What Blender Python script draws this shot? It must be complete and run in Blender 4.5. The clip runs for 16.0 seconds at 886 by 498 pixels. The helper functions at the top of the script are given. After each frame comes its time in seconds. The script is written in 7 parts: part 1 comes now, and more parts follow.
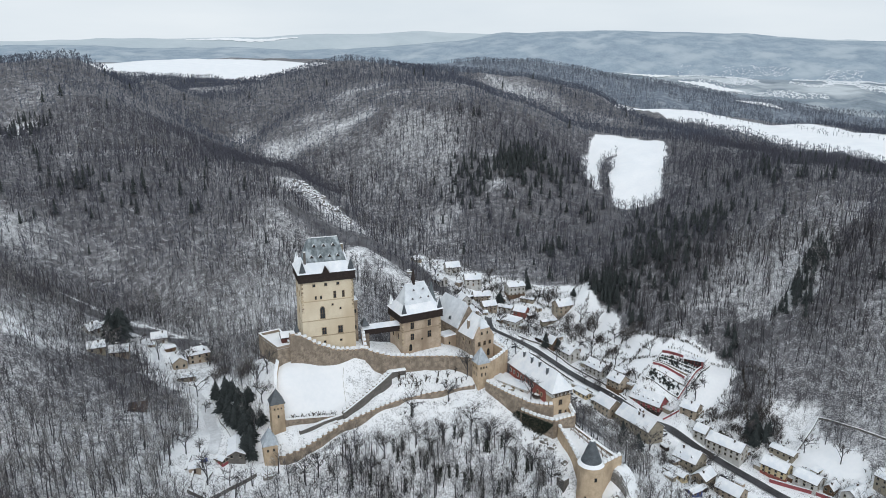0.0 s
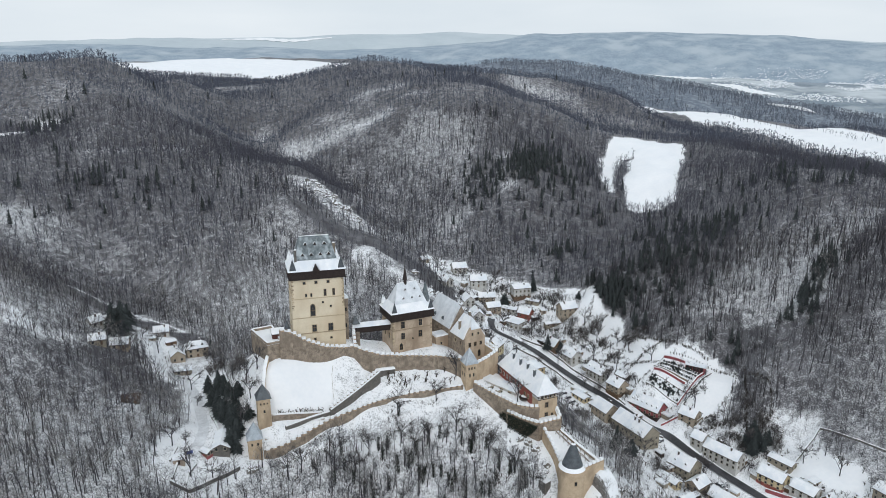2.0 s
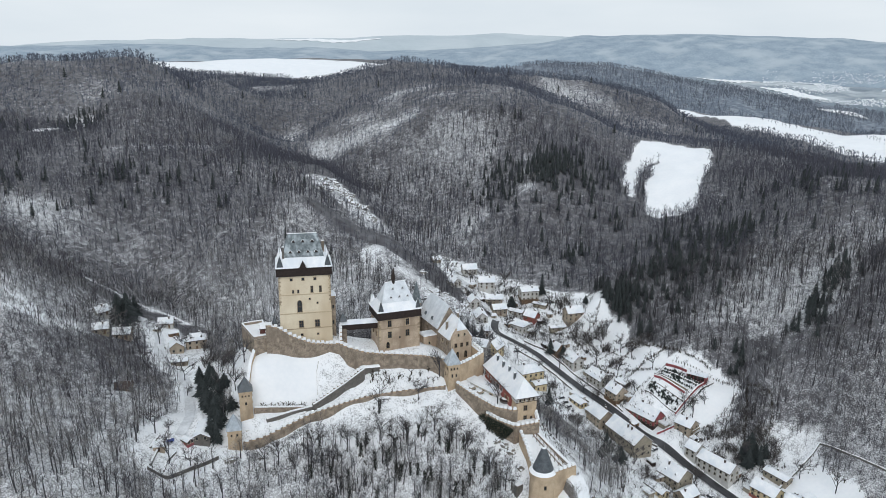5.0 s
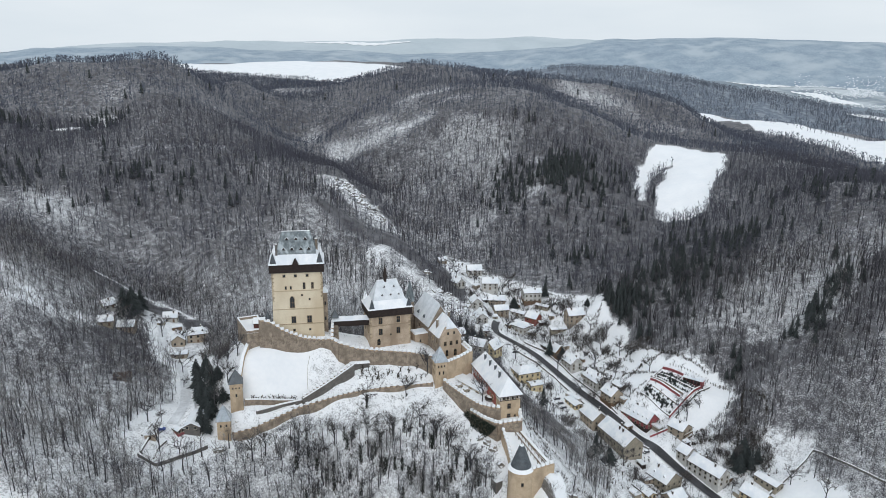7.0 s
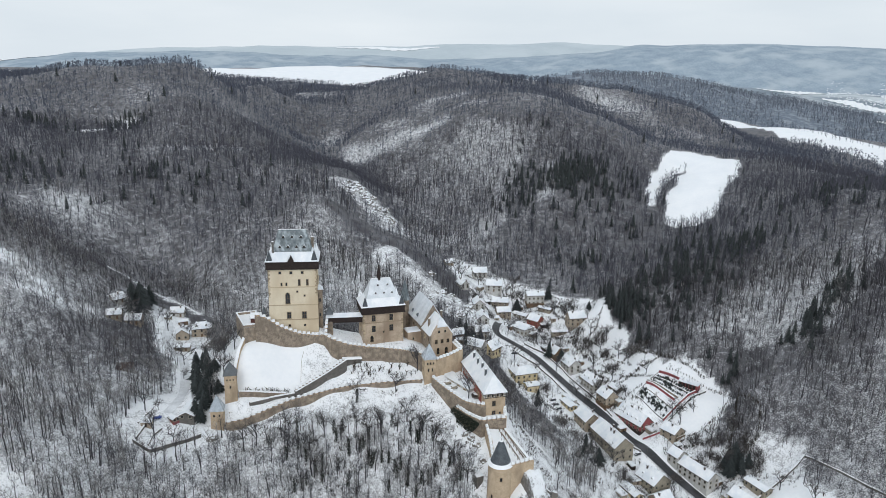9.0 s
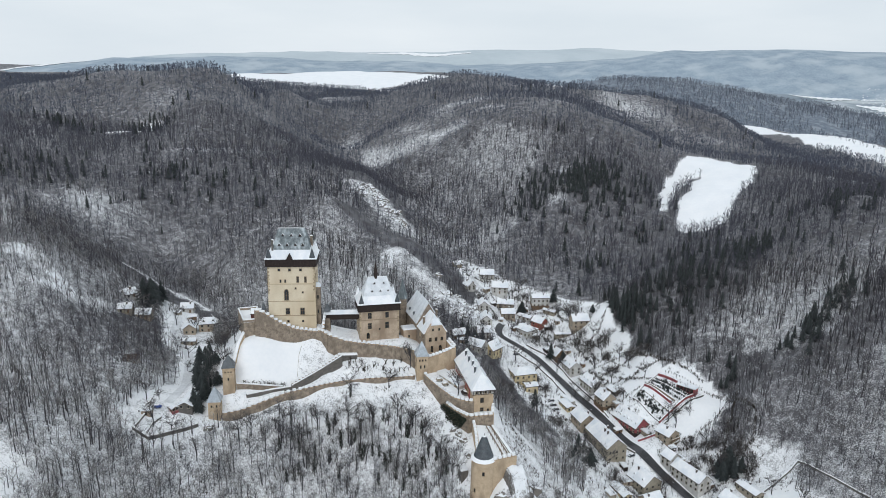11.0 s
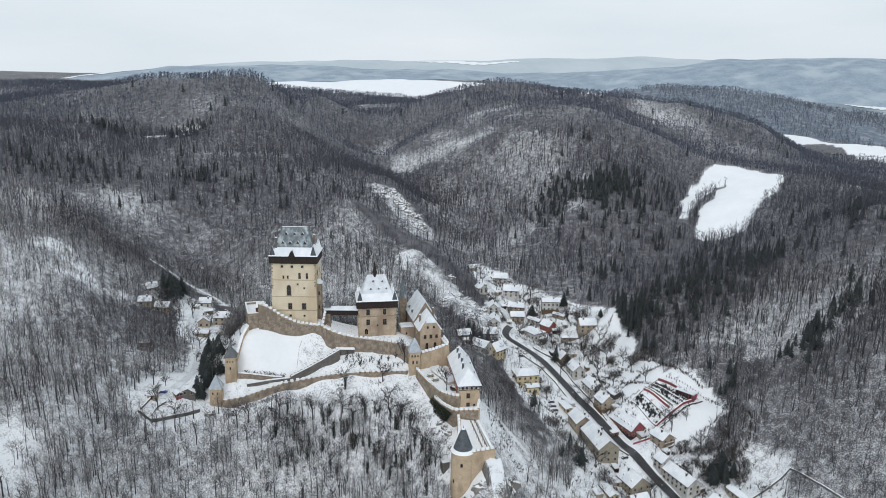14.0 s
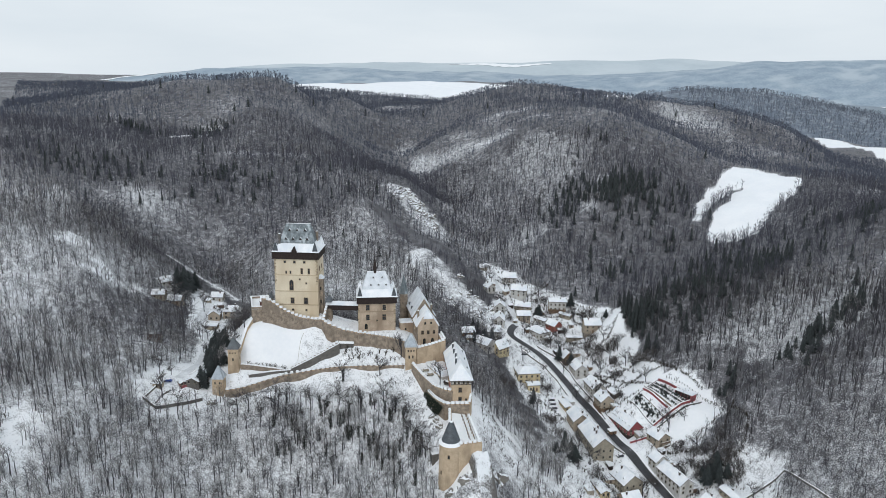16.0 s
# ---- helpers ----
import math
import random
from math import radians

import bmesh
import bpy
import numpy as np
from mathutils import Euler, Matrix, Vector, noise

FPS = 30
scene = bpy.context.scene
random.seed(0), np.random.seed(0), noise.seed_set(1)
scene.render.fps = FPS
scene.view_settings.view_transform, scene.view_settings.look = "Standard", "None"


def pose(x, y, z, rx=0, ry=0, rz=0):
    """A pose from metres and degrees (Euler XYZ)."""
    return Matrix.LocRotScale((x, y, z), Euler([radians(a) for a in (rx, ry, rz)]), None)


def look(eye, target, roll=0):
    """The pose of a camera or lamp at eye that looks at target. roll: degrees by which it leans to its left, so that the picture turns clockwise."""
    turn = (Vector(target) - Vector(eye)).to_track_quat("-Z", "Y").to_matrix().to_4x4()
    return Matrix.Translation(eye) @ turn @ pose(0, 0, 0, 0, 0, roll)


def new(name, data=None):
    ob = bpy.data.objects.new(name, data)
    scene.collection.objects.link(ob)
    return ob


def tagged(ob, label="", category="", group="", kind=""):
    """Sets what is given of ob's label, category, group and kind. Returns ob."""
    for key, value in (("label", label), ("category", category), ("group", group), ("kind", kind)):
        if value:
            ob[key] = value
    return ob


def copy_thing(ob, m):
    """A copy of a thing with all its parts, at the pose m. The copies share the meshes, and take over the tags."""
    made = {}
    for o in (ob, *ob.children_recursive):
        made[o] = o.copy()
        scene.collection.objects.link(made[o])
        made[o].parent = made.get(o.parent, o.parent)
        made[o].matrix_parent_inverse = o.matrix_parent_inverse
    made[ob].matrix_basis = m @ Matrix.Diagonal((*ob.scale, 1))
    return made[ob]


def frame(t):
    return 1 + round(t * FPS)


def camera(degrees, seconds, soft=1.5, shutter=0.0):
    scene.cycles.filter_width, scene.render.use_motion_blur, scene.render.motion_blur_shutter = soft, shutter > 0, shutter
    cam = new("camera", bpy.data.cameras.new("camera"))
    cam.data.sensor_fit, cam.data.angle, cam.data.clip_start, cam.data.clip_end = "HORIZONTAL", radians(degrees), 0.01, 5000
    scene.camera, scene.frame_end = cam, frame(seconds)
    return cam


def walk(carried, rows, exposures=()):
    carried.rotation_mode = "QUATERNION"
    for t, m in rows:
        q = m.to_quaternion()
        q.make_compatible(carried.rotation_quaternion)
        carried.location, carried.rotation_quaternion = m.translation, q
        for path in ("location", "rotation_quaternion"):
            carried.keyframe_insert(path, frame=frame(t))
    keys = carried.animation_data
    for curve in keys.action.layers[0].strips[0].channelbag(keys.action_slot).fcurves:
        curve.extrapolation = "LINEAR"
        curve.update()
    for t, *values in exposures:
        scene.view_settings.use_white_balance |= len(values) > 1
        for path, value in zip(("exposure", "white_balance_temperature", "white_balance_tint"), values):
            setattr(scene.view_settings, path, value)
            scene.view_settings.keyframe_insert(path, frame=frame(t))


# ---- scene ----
cam = camera(63.3, 16.0, 0.9)
METRES, EYE, TILT, LEAN, TURN = 165.0, 215.0, -15.6, 0.0, 0.0
ROWS = [
    (0.0, 0.0, 0.0, 0.0, 0.0, 0.0, -0.0),
    (0.5, 0.0282, -0.0017, 0.0001, 0.59, 0.01, -0.23),
    (1.0, 0.0597, -0.0037, -0.0005, 1.28, 0.03, -0.49),
    (1.5, 0.0886, -0.0049, -0.0005, 1.9, 0.04, -0.72),
    (2.0, 0.12, -0.0055, 0.0001, 2.58, 0.03, -0.97),
    (2.5, 0.1487, -0.0058, 0.0007, 3.2, 0.04, -1.2),
    (3.0, 0.1798, -0.0058, 0.0012, 3.88, 0.03, -1.45),
    (3.5, 0.2084, -0.0054, 0.0018, 4.5, 0.01, -1.69),
    (4.0, 0.2393, -0.0046, 0.003, 5.16, -0.0, -1.93),
    (6.5, 0.3909, -0.0189, 0.0017, 8.23, 0.07, -2.95),
    (7.0, 0.4226, -0.0261, -0.0003, 8.83, 0.12, -3.17),
    (7.5, 0.4522, -0.0334, -0.0025, 9.4, 0.19, -3.38),
    (8.0, 0.4843, -0.0411, -0.005, 10.02, 0.25, -3.6),
    (8.5, 0.5142, -0.0479, -0.007, 10.6, 0.31, -3.81),
    (9.0, 0.5462, -0.0546, -0.0088, 11.22, 0.38, -4.02),
    (11.5, 0.7036, -0.0834, -0.019, 14.43, 0.64, -4.95),
    (12.0, 0.736, -0.0885, -0.0205, 15.11, 0.66, -5.14),
    (12.5, 0.7664, -0.0929, -0.0221, 15.74, 0.72, -5.31),
    (13.0, 0.7991, -0.0973, -0.0241, 16.41, 0.8, -5.49),
    (13.5, 0.8294, -0.101, -0.0252, 17.04, 0.85, -5.66),
    (14.0, 0.8625, -0.1048, -0.0268, 17.74, 0.89, -5.86),
    (14.5, 0.8932, -0.108, -0.0279, 18.38, 0.91, -6.03),
    (15.0, 0.9262, -0.111, -0.0289, 19.05, 0.91, -6.22),
    (15.5, 0.9567, -0.1131, -0.0293, 19.67, 0.85, -6.4),
    (16.0, 0.9895, -0.1138, -0.0294, 20.37, 0.77, -6.58),
]
walk(cam, [(t, pose(0, 0, EYE, TILT, LEAN, TURN) @ pose(METRES * x, METRES * y, METRES * z, 90 + pitch, roll, yaw)) for t, x, y, z, yaw, pitch, roll in ROWS], [(0.0, 0.03, 6270.0, 9.5)])

# ---- light ----
world = bpy.data.worlds.new("overcast_sky")
scene.world = world
world.use_nodes = True
wn, wl = world.node_tree.nodes, world.node_tree.links
wn.clear()
SUN_UP, SUN_ROUND = 34.0, 172.0
sky = wn.new("ShaderNodeTexSky")
sky.sky_type, sky.sun_disc = "NISHITA", False
sky.sun_elevation, sky.sun_rotation = radians(SUN_UP), radians(SUN_ROUND)
sky.air_density, sky.dust_density = 1.0, 4.0
dim = wn.new("ShaderNodeVectorMath")
dim.operation = "SCALE"
dim.inputs["Scale"].default_value = 0.05
wl.new(sky.outputs[0], dim.inputs[0])
coord = wn.new("ShaderNodeTexCoord")
split = wn.new("ShaderNodeSeparateXYZ")
wl.new(coord.outputs["Generated"], split.inputs[0])
cloud = wn.new("ShaderNodeTexNoise")
cloud.inputs["Scale"].default_value, cloud.inputs["Detail"].default_value = 3.0, 5.0
stretch = wn.new("ShaderNodeMapping")
stretch.inputs["Scale"].default_value = (1.0, 1.0, 5.0)
wl.new(coord.outputs["Generated"], stretch.inputs[0])
wl.new(stretch.outputs[0], cloud.inputs["Vector"])
veil = wn.new("ShaderNodeValToRGB")
veil.color_ramp.elements[0].position, veil.color_ramp.elements[0].color = 0.25, (0.70, 0.76, 0.80, 1)
veil.color_ramp.elements[1].position, veil.color_ramp.elements[1].color = 0.75, (0.82, 0.86, 0.88, 1)
wl.new(cloud.outputs["Fac"], veil.inputs[0])
both = wn.new("ShaderNodeMix")
both.data_type = "RGBA"
both.inputs["Factor"].default_value = 0.92
wl.new(dim.outputs[0], both.inputs["A"])
wl.new(veil.outputs[0], both.inputs["B"])
back = wn.new("ShaderNodeBackground")
back.inputs["Strength"].default_value = 1.05
wl.new(both.outputs["Result"], back.inputs[0])
wl.new(back.outputs[0], wn.new("ShaderNodeOutputWorld").inputs[0])

sun = new("sun", bpy.data.lights.new("sun", "SUN"))
sun.data.energy, sun.data.angle, sun.data.color = 0.72, radians(25), (1.0, 0.97, 0.93)
sun_way = Vector((math.sin(radians(SUN_ROUND)) * math.cos(radians(SUN_UP)), math.cos(radians(SUN_ROUND)) * math.cos(radians(SUN_UP)), math.sin(radians(SUN_UP))))
sun.matrix_world = look(sun_way * 900, (0, 0, 0))


# ---- materials ----
def material(name, low, high, scale=1.0, rough=0.85, bump=0.2, fine=6.0, metal=0.0, cover=None, snow=0.0, islands=False, random_part=0.0):
    """A surface that varies between two colours at two scales; cover: a third colour in blotches; snow: share of upward faces that snow lies on."""
    m = bpy.data.materials.new(name)
    m.use_nodes = True
    n, l = m.node_tree.nodes, m.node_tree.links
    bsdf = n["Principled BSDF"]
    bsdf.inputs["Roughness"].default_value, bsdf.inputs["Metallic"].default_value = rough, metal
    place = n.new("ShaderNodeTexCoord")
    big, small = n.new("ShaderNodeTexNoise"), n.new("ShaderNodeTexNoise")
    for node, s, d in ((big, scale, 4), (small, scale * fine, 3)):
        node.inputs["Scale"].default_value, node.inputs["Detail"].default_value = s, d
        l.new(place.outputs["Object"], node.inputs["Vector"])
    mixed = n.new("ShaderNodeMath")
    mixed.operation = "MULTIPLY_ADD"
    l.new(big.outputs["Fac"], mixed.inputs[0])
    mixed.inputs[1].default_value = 0.6
    add = n.new("ShaderNodeMath")
    add.operation = "MULTIPLY"
    l.new(small.outputs["Fac"], add.inputs[0])
    add.inputs[1].default_value = 0.4
    l.new(add.outputs[0], mixed.inputs[2])
    value = mixed.outputs[0]
    if islands or random_part:
        if islands:
            info = n.new("ShaderNodeNewGeometry").outputs["Random Per Island"]
        else:
            info = n.new("ShaderNodeObjectInfo").outputs["Random"]
        blend = n.new("ShaderNodeMix")
        blend.inputs["Factor"].default_value = 0.75 if islands else random_part
        l.new(value, blend.inputs["A"])
        l.new(info, blend.inputs["B"])
        value = blend.outputs["Result"]
    ramp = n.new("ShaderNodeValToRGB")
    edge = (0.1, 0.9) if islands else (0.34, 0.66)
    ramp.color_ramp.elements[0].position, ramp.color_ramp.elements[0].color = edge[0], (*low, 1)
    ramp.color_ramp.elements[1].position, ramp.color_ramp.elements[1].color = edge[1], (*high, 1)
    l.new(value, ramp.inputs[0])
    colour = ramp.outputs[0]
    if cover:
        blot = n.new("ShaderNodeTexNoise")
        blot.inputs["Scale"].default_value, blot.inputs["Detail"].default_value = scale * 0.45, 6
        runs = n.new("ShaderNodeMapping")
        runs.inputs["Scale"].default_value = (1.0, 1.0, 0.35)
        l.new(place.outputs["Object"], runs.inputs["Vector"])
        l.new(runs.outputs[0], blot.inputs["Vector"])
        cut = n.new("ShaderNodeValToRGB")
        cut.color_ramp.elements[0].position, cut.color_ramp.elements[1].position = 0.48, 0.66
        l.new(blot.outputs["Fac"], cut.inputs[0])
        over = n.new("ShaderNodeMix")
        over.data_type = "RGBA"
        over.inputs["B"].default_value = (*cover, 1)
        l.new(cut.outputs[0], over.inputs["Factor"])
        l.new(colour, over.inputs["A"])
        colour = over.outputs["Result"]
    if snow:
        up = n.new("ShaderNodeNewGeometry")
        parts = n.new("ShaderNodeSeparateXYZ")
        l.new(up.outputs["Normal"], parts.inputs[0])
        shake = n.new("ShaderNodeMath")
        shake.operation = "MULTIPLY_ADD"
        l.new(small.outputs["Fac"], shake.inputs[0])
        shake.inputs[1].default_value = 0.7
        l.new(parts.outputs["Z"], shake.inputs[2])
        lies = n.new("ShaderNodeValToRGB")
        lies.color_ramp.elements[0].position, lies.color_ramp.elements[1].position = 1.02 - snow * 0.6, 1.1 - snow * 0.6
        l.new(shake.outputs[0], lies.inputs[0])
        over = n.new("ShaderNodeMix")
        over.data_type = "RGBA"
        over.inputs["B"].default_value = (0.84, 0.86, 0.89, 1)
        l.new(lies.outputs[0], over.inputs["Factor"])
        l.new(colour, over.inputs["A"])
        colour = over.outputs["Result"]
    l.new(colour, bsdf.inputs["Base Color"])
    if bump:
        relief = n.new("ShaderNodeBump")
        relief.inputs["Strength"].default_value, relief.inputs["Distance"].default_value = bump, 0.3
        l.new(mixed.outputs[0], relief.inputs["Height"])
        l.new(relief.outputs[0], bsdf.inputs["Normal"])
    return m


SNOW = material("snow", (0.86, 0.88, 0.905), (0.94, 0.945, 0.955), 0.25, 0.7, 0.25)
ROOF_SNOW = material("roof_snow", (0.79, 0.82, 0.86), (0.93, 0.935, 0.95), 0.4, 0.7, 0.35, 6, cover=(0.74, 0.78, 0.83))
PLASTER = material("ochre_plaster", (0.66, 0.565, 0.415), (0.78, 0.69, 0.535), 0.16, 0.9, 0.2, 11, cover=(0.60, 0.49, 0.345))
PLASTER_OLD = material("old_beige_plaster", (0.37, 0.285, 0.21), (0.60, 0.485, 0.37), 0.3, 0.9, 0.3, 9, cover=(0.31, 0.235, 0.17))
STONE = material("rubble_stone", (0.14, 0.112, 0.088), (0.44, 0.36, 0.28), 0.6, 0.92, 0.9, 6, cover=(0.19, 0.155, 0.122))
STONE_DARK = material("damp_dark_stone", (0.09, 0.085, 0.08), (0.19, 0.175, 0.16), 0.5, 0.9, 0.5, 8)
STONE_PALE = material("pale_ochre_stone", (0.44, 0.335, 0.225), (0.62, 0.49, 0.35), 0.4, 0.9, 0.45, 8, cover=(0.34, 0.26, 0.18))
QUOIN = material("quoin_stone", (0.30, 0.235, 0.16), (0.52, 0.42, 0.29), 0.8, 0.9, 0.4, random_part=0.6)
SLATE = material("blue_grey_slate", (0.070, 0.088, 0.098), (0.20, 0.235, 0.25), 0.9, 0.55, 0.4, 7, cover=(0.42, 0.47, 0.50))
SLATE_SNOWY = material("snow_dusted_slate", (0.26, 0.30, 0.34), (0.50, 0.55, 0.60), 0.6, 0.6, 0.3, 8, cover=(0.70, 0.74, 0.78))
SLATE_BARE = material("dark_slate", (0.05, 0.06, 0.07), (0.12, 0.135, 0.15), 0.6, 0.5, 0.3, 8)
LEAD = material("grey_blue_sheet_roof", (0.58, 0.62, 0.66), (0.78, 0.81, 0.85), 0.4, 0.6, 0.2, 7, cover=(0.82, 0.85, 0.89))
TIMBER = material("dark_stained_timber", (0.016, 0.010, 0.009), (0.040, 0.026, 0.022), 0.8, 0.8, 0.3)
WOOD_BROWN = material("brown_wood", (0.10, 0.06, 0.035), (0.20, 0.13, 0.08), 0.9, 0.8, 0.3)
GLASS = material("dark_window_glass", (0.015, 0.017, 0.02), (0.035, 0.04, 0.045), 1.0, 0.2, 0.0)
BRICK_RED = material("red_painted_render", (0.25, 0.07, 0.055), (0.35, 0.115, 0.09), 0.5, 0.85, 0.2)
WALL_PINK = material("crimson_render", (0.24, 0.055, 0.065), (0.34, 0.10, 0.105), 0.5, 0.85, 0.15)
WALL_WHITE = material("white_render", (0.48, 0.475, 0.46), (0.66, 0.65, 0.625), 0.6, 0.9, 0.2, cover=(0.40, 0.385, 0.36))
WALL_CREAM = material("cream_render", (0.56, 0.46, 0.28), (0.72, 0.61, 0.39), 0.6, 0.9, 0.2, cover=(0.48, 0.39, 0.25))
WALL_GREY = material("grey_brown_render", (0.26, 0.23, 0.18), (0.38, 0.34, 0.27), 0.5, 0.9, 0.2)
WALL_TAN = material("tan_render", (0.33, 0.275, 0.21), (0.47, 0.40, 0.32), 0.6, 0.9, 0.2, cover=(0.27, 0.22, 0.17))
TILE_DARK = material("dark_roof_tiles", (0.05, 0.035, 0.03), (0.11, 0.08, 0.07), 1.2, 0.8, 0.3)
ASPHALT = material("wet_asphalt", (0.022, 0.022, 0.025), (0.05, 0.05, 0.055), 0.15, 0.6, 0.1, 8, cover=(0.075, 0.075, 0.082))
TRODDEN = material("trodden_snow", (0.55, 0.56, 0.58), (0.82, 0.835, 0.86), 0.3, 0.8, 0.2, 7)
ROCK = material("limestone_rock", (0.12, 0.11, 0.10), (0.32, 0.30, 0.27), 0.35, 0.9, 1.0, 6, snow=0.30)
ROCK_SNOWY = material("snow_plastered_rock", (0.10, 0.095, 0.09), (0.24, 0.225, 0.21), 0.9, 0.9, 0.8, 5, snow=0.46)
BARK = material("dark_bark", (0.030, 0.029, 0.033), (0.080, 0.078, 0.088), 0.8, 0.9, 0.2)
IVY = material("dark_ivy", (0.008, 0.013, 0.009), (0.030, 0.042, 0.025), 1.0, 0.7, 0.0, islands=True)
NEEDLES = material("dark_spruce_needles", (0.012, 0.017, 0.018), (0.050, 0.060, 0.060), 0.5, 0.8, 0.0, islands=True)
TWIGS_FROST = material("snow_dusted_twigs", (0.056, 0.051, 0.049), (0.50, 0.49, 0.485), 0.02, 0.9, 0.0, islands=True)
# Brown twigs, with a little blue of the haze mixed into the colour.
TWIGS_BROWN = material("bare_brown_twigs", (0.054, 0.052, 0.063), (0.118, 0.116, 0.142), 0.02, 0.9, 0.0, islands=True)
BARK_GREY = material("snow-plastered_grey_bark", (0.040, 0.039, 0.043), (0.14, 0.14, 0.15), 0.5, 0.9, 0.2)
# Twig colour greyed and blued to put in the haze of distance.
TWIGS_FAR_HAZE = material("haze-blued_far_twigs", (0.072, 0.082, 0.111), (0.130, 0.145, 0.192), 0.01, 0.9, 0.0, islands=True)
# A weaker haze tint in the colour, for woods at middle distance.
TWIGS_MID_HAZE = material("haze-tinted_mid_twigs", (0.056, 0.058, 0.074), (0.120, 0.122, 0.154), 0.015, 0.9, 0.0, islands=True)
# Strongest haze tint of the twig colours, for the ridge beyond.
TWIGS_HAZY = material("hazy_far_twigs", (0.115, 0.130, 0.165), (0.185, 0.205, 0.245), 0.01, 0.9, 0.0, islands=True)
TUFT = material("dark_grass_tufts", (0.030, 0.026, 0.022), (0.10, 0.085, 0.068), 0.4, 0.9, 0.0)
HEDGE = material("bare_shrub_twigs", (0.028, 0.024, 0.023), (0.17, 0.155, 0.15), 0.05, 0.9, 0.0, islands=True)
CAR_DARK = material("dark_car_paint", (0.02, 0.022, 0.03), (0.05, 0.055, 0.07), 1.0, 0.35, 0.0)
CAR_BLUE = material("blue_tarpaulin", (0.03, 0.06, 0.22), (0.06, 0.10, 0.32), 1.0, 0.6, 0.1)
RUBBER = material("black_rubber", (0.012, 0.012, 0.012), (0.03, 0.03, 0.03), 2.0, 0.8, 0.0)
# Aerial haze is put into these hill colours, paler the farther off.
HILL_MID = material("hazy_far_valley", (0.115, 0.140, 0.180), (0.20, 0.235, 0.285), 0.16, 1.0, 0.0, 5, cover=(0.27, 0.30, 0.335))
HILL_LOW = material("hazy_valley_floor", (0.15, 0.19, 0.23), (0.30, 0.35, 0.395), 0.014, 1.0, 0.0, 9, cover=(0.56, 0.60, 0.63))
HILL_FAR = material("haze_blued_wooded_hills", (0.235, 0.30, 0.37), (0.36, 0.43, 0.495), 0.022, 1.0, 0.0, 7, cover=(0.43, 0.49, 0.54))
HILL_FARTHEST = material("haze_paled_farthest_hills", (0.46, 0.52, 0.56), (0.52, 0.58, 0.615), 0.006, 1.0, 0.0, 6, cover=(0.56, 0.61, 0.645))


def ground_material():
    """Snow on open ground; where woods stand, leaf litter and brush break through it."""
    m = material("snowy_ground", (0.85, 0.87, 0.90), (0.935, 0.94, 0.955), 0.06, 0.8, 0.35, 9)
    n, l = m.node_tree.nodes, m.node_tree.links
    bsdf = n["Principled BSDF"]
    snow_colour = bsdf.inputs["Base Color"].links[0].from_socket
    wood = n.new("ShaderNodeAttribute")
    wood.attribute_name = "woods"
    place = n.new("ShaderNodeTexCoord")
    total = None
    for s, d, w in ((1.5, 6, 0.70), (0.28, 5, 0.40), (0.012, 4, 0.22)):
        t = n.new("ShaderNodeTexNoise")
        t.inputs["Scale"].default_value, t.inputs["Detail"].default_value = s, d
        l.new(place.outputs["Object"], t.inputs["Vector"])
        k = n.new("ShaderNodeMath")
        k.operation = "MULTIPLY_ADD"
        l.new(t.outputs["Fac"], k.inputs[0])
        k.inputs[1].default_value = w
        if total:
            l.new(total, k.inputs[2])
        else:
            k.inputs[2].default_value = -0.65
        total = k.outputs[0]
    lay = n.new("ShaderNodeMath")
    lay.operation = "MULTIPLY_ADD"
    l.new(wood.outputs["Fac"], lay.inputs[0])
    lay.inputs[1].default_value = 1.0
    l.new(total, lay.inputs[2])
    cut = n.new("ShaderNodeValToRGB")
    cut.color_ramp.elements[0].position, cut.color_ramp.elements[1].position = 0.42, 0.70
    l.new(lay.outputs[0], cut.inputs[0])
    litter = n.new("ShaderNodeValToRGB")
    litter.color_ramp.elements[0].position, litter.color_ramp.elements[0].color = 0.3, (0.058, 0.055, 0.060, 1)
    litter.color_ramp.elements[1].position, litter.color_ramp.elements[1].color = 0.7, (0.152, 0.150, 0.163, 1)
    t = n.new("ShaderNodeTexNoise")
    t.inputs["Scale"].default_value, t.inputs["Detail"].default_value = 0.12, 8
    l.new(place.outputs["Object"], t.inputs["Vector"])
    l.new(t.outputs["Fac"], litter.inputs[0])
    over = n.new("ShaderNodeMix")
    over.data_type = "RGBA"
    l.new(cut.outputs[0], over.inputs["Factor"])
    l.new(snow_colour, over.inputs["A"])
    l.new(litter.outputs[0], over.inputs["B"])
    l.new(over.outputs["Result"], bsdf.inputs["Base Color"])
    return m


GROUND = ground_material()


# ---- building blocks ----
def mesh_of(name, verts, faces, mat):
    me = bpy.data.meshes.new(name)
    me.from_pydata([tuple(map(float, v)) for v in verts], [], faces)
    me.materials.append(mat)
    me.update()
    return me


def solid(pieces):
    """Joins (verts, faces) pieces into one."""
    verts, faces = [], []
    for v, f in pieces:
        k = len(verts)
        verts += list(v)
        faces += [tuple(i + k for i in q) for q in f]
    return verts, faces


def part(name, geo, mat, parent=None, label="", m=None):
    """One mesh object under a thing or a part (or on its own)."""
    ob = new(name, geo if isinstance(geo, bpy.types.Mesh) else mesh_of(name, geo[0], geo[1], mat))
    if parent:
        ob.parent = parent
    if m is not None:
        ob.matrix_basis = m
    if label:
        ob["label"] = label
    return ob


def thing(name, label, category, m=None, group="", kind=""):
    ob = tagged(new(name), label, category, group, kind)
    if m is not None:
        ob.matrix_basis = m
    return ob


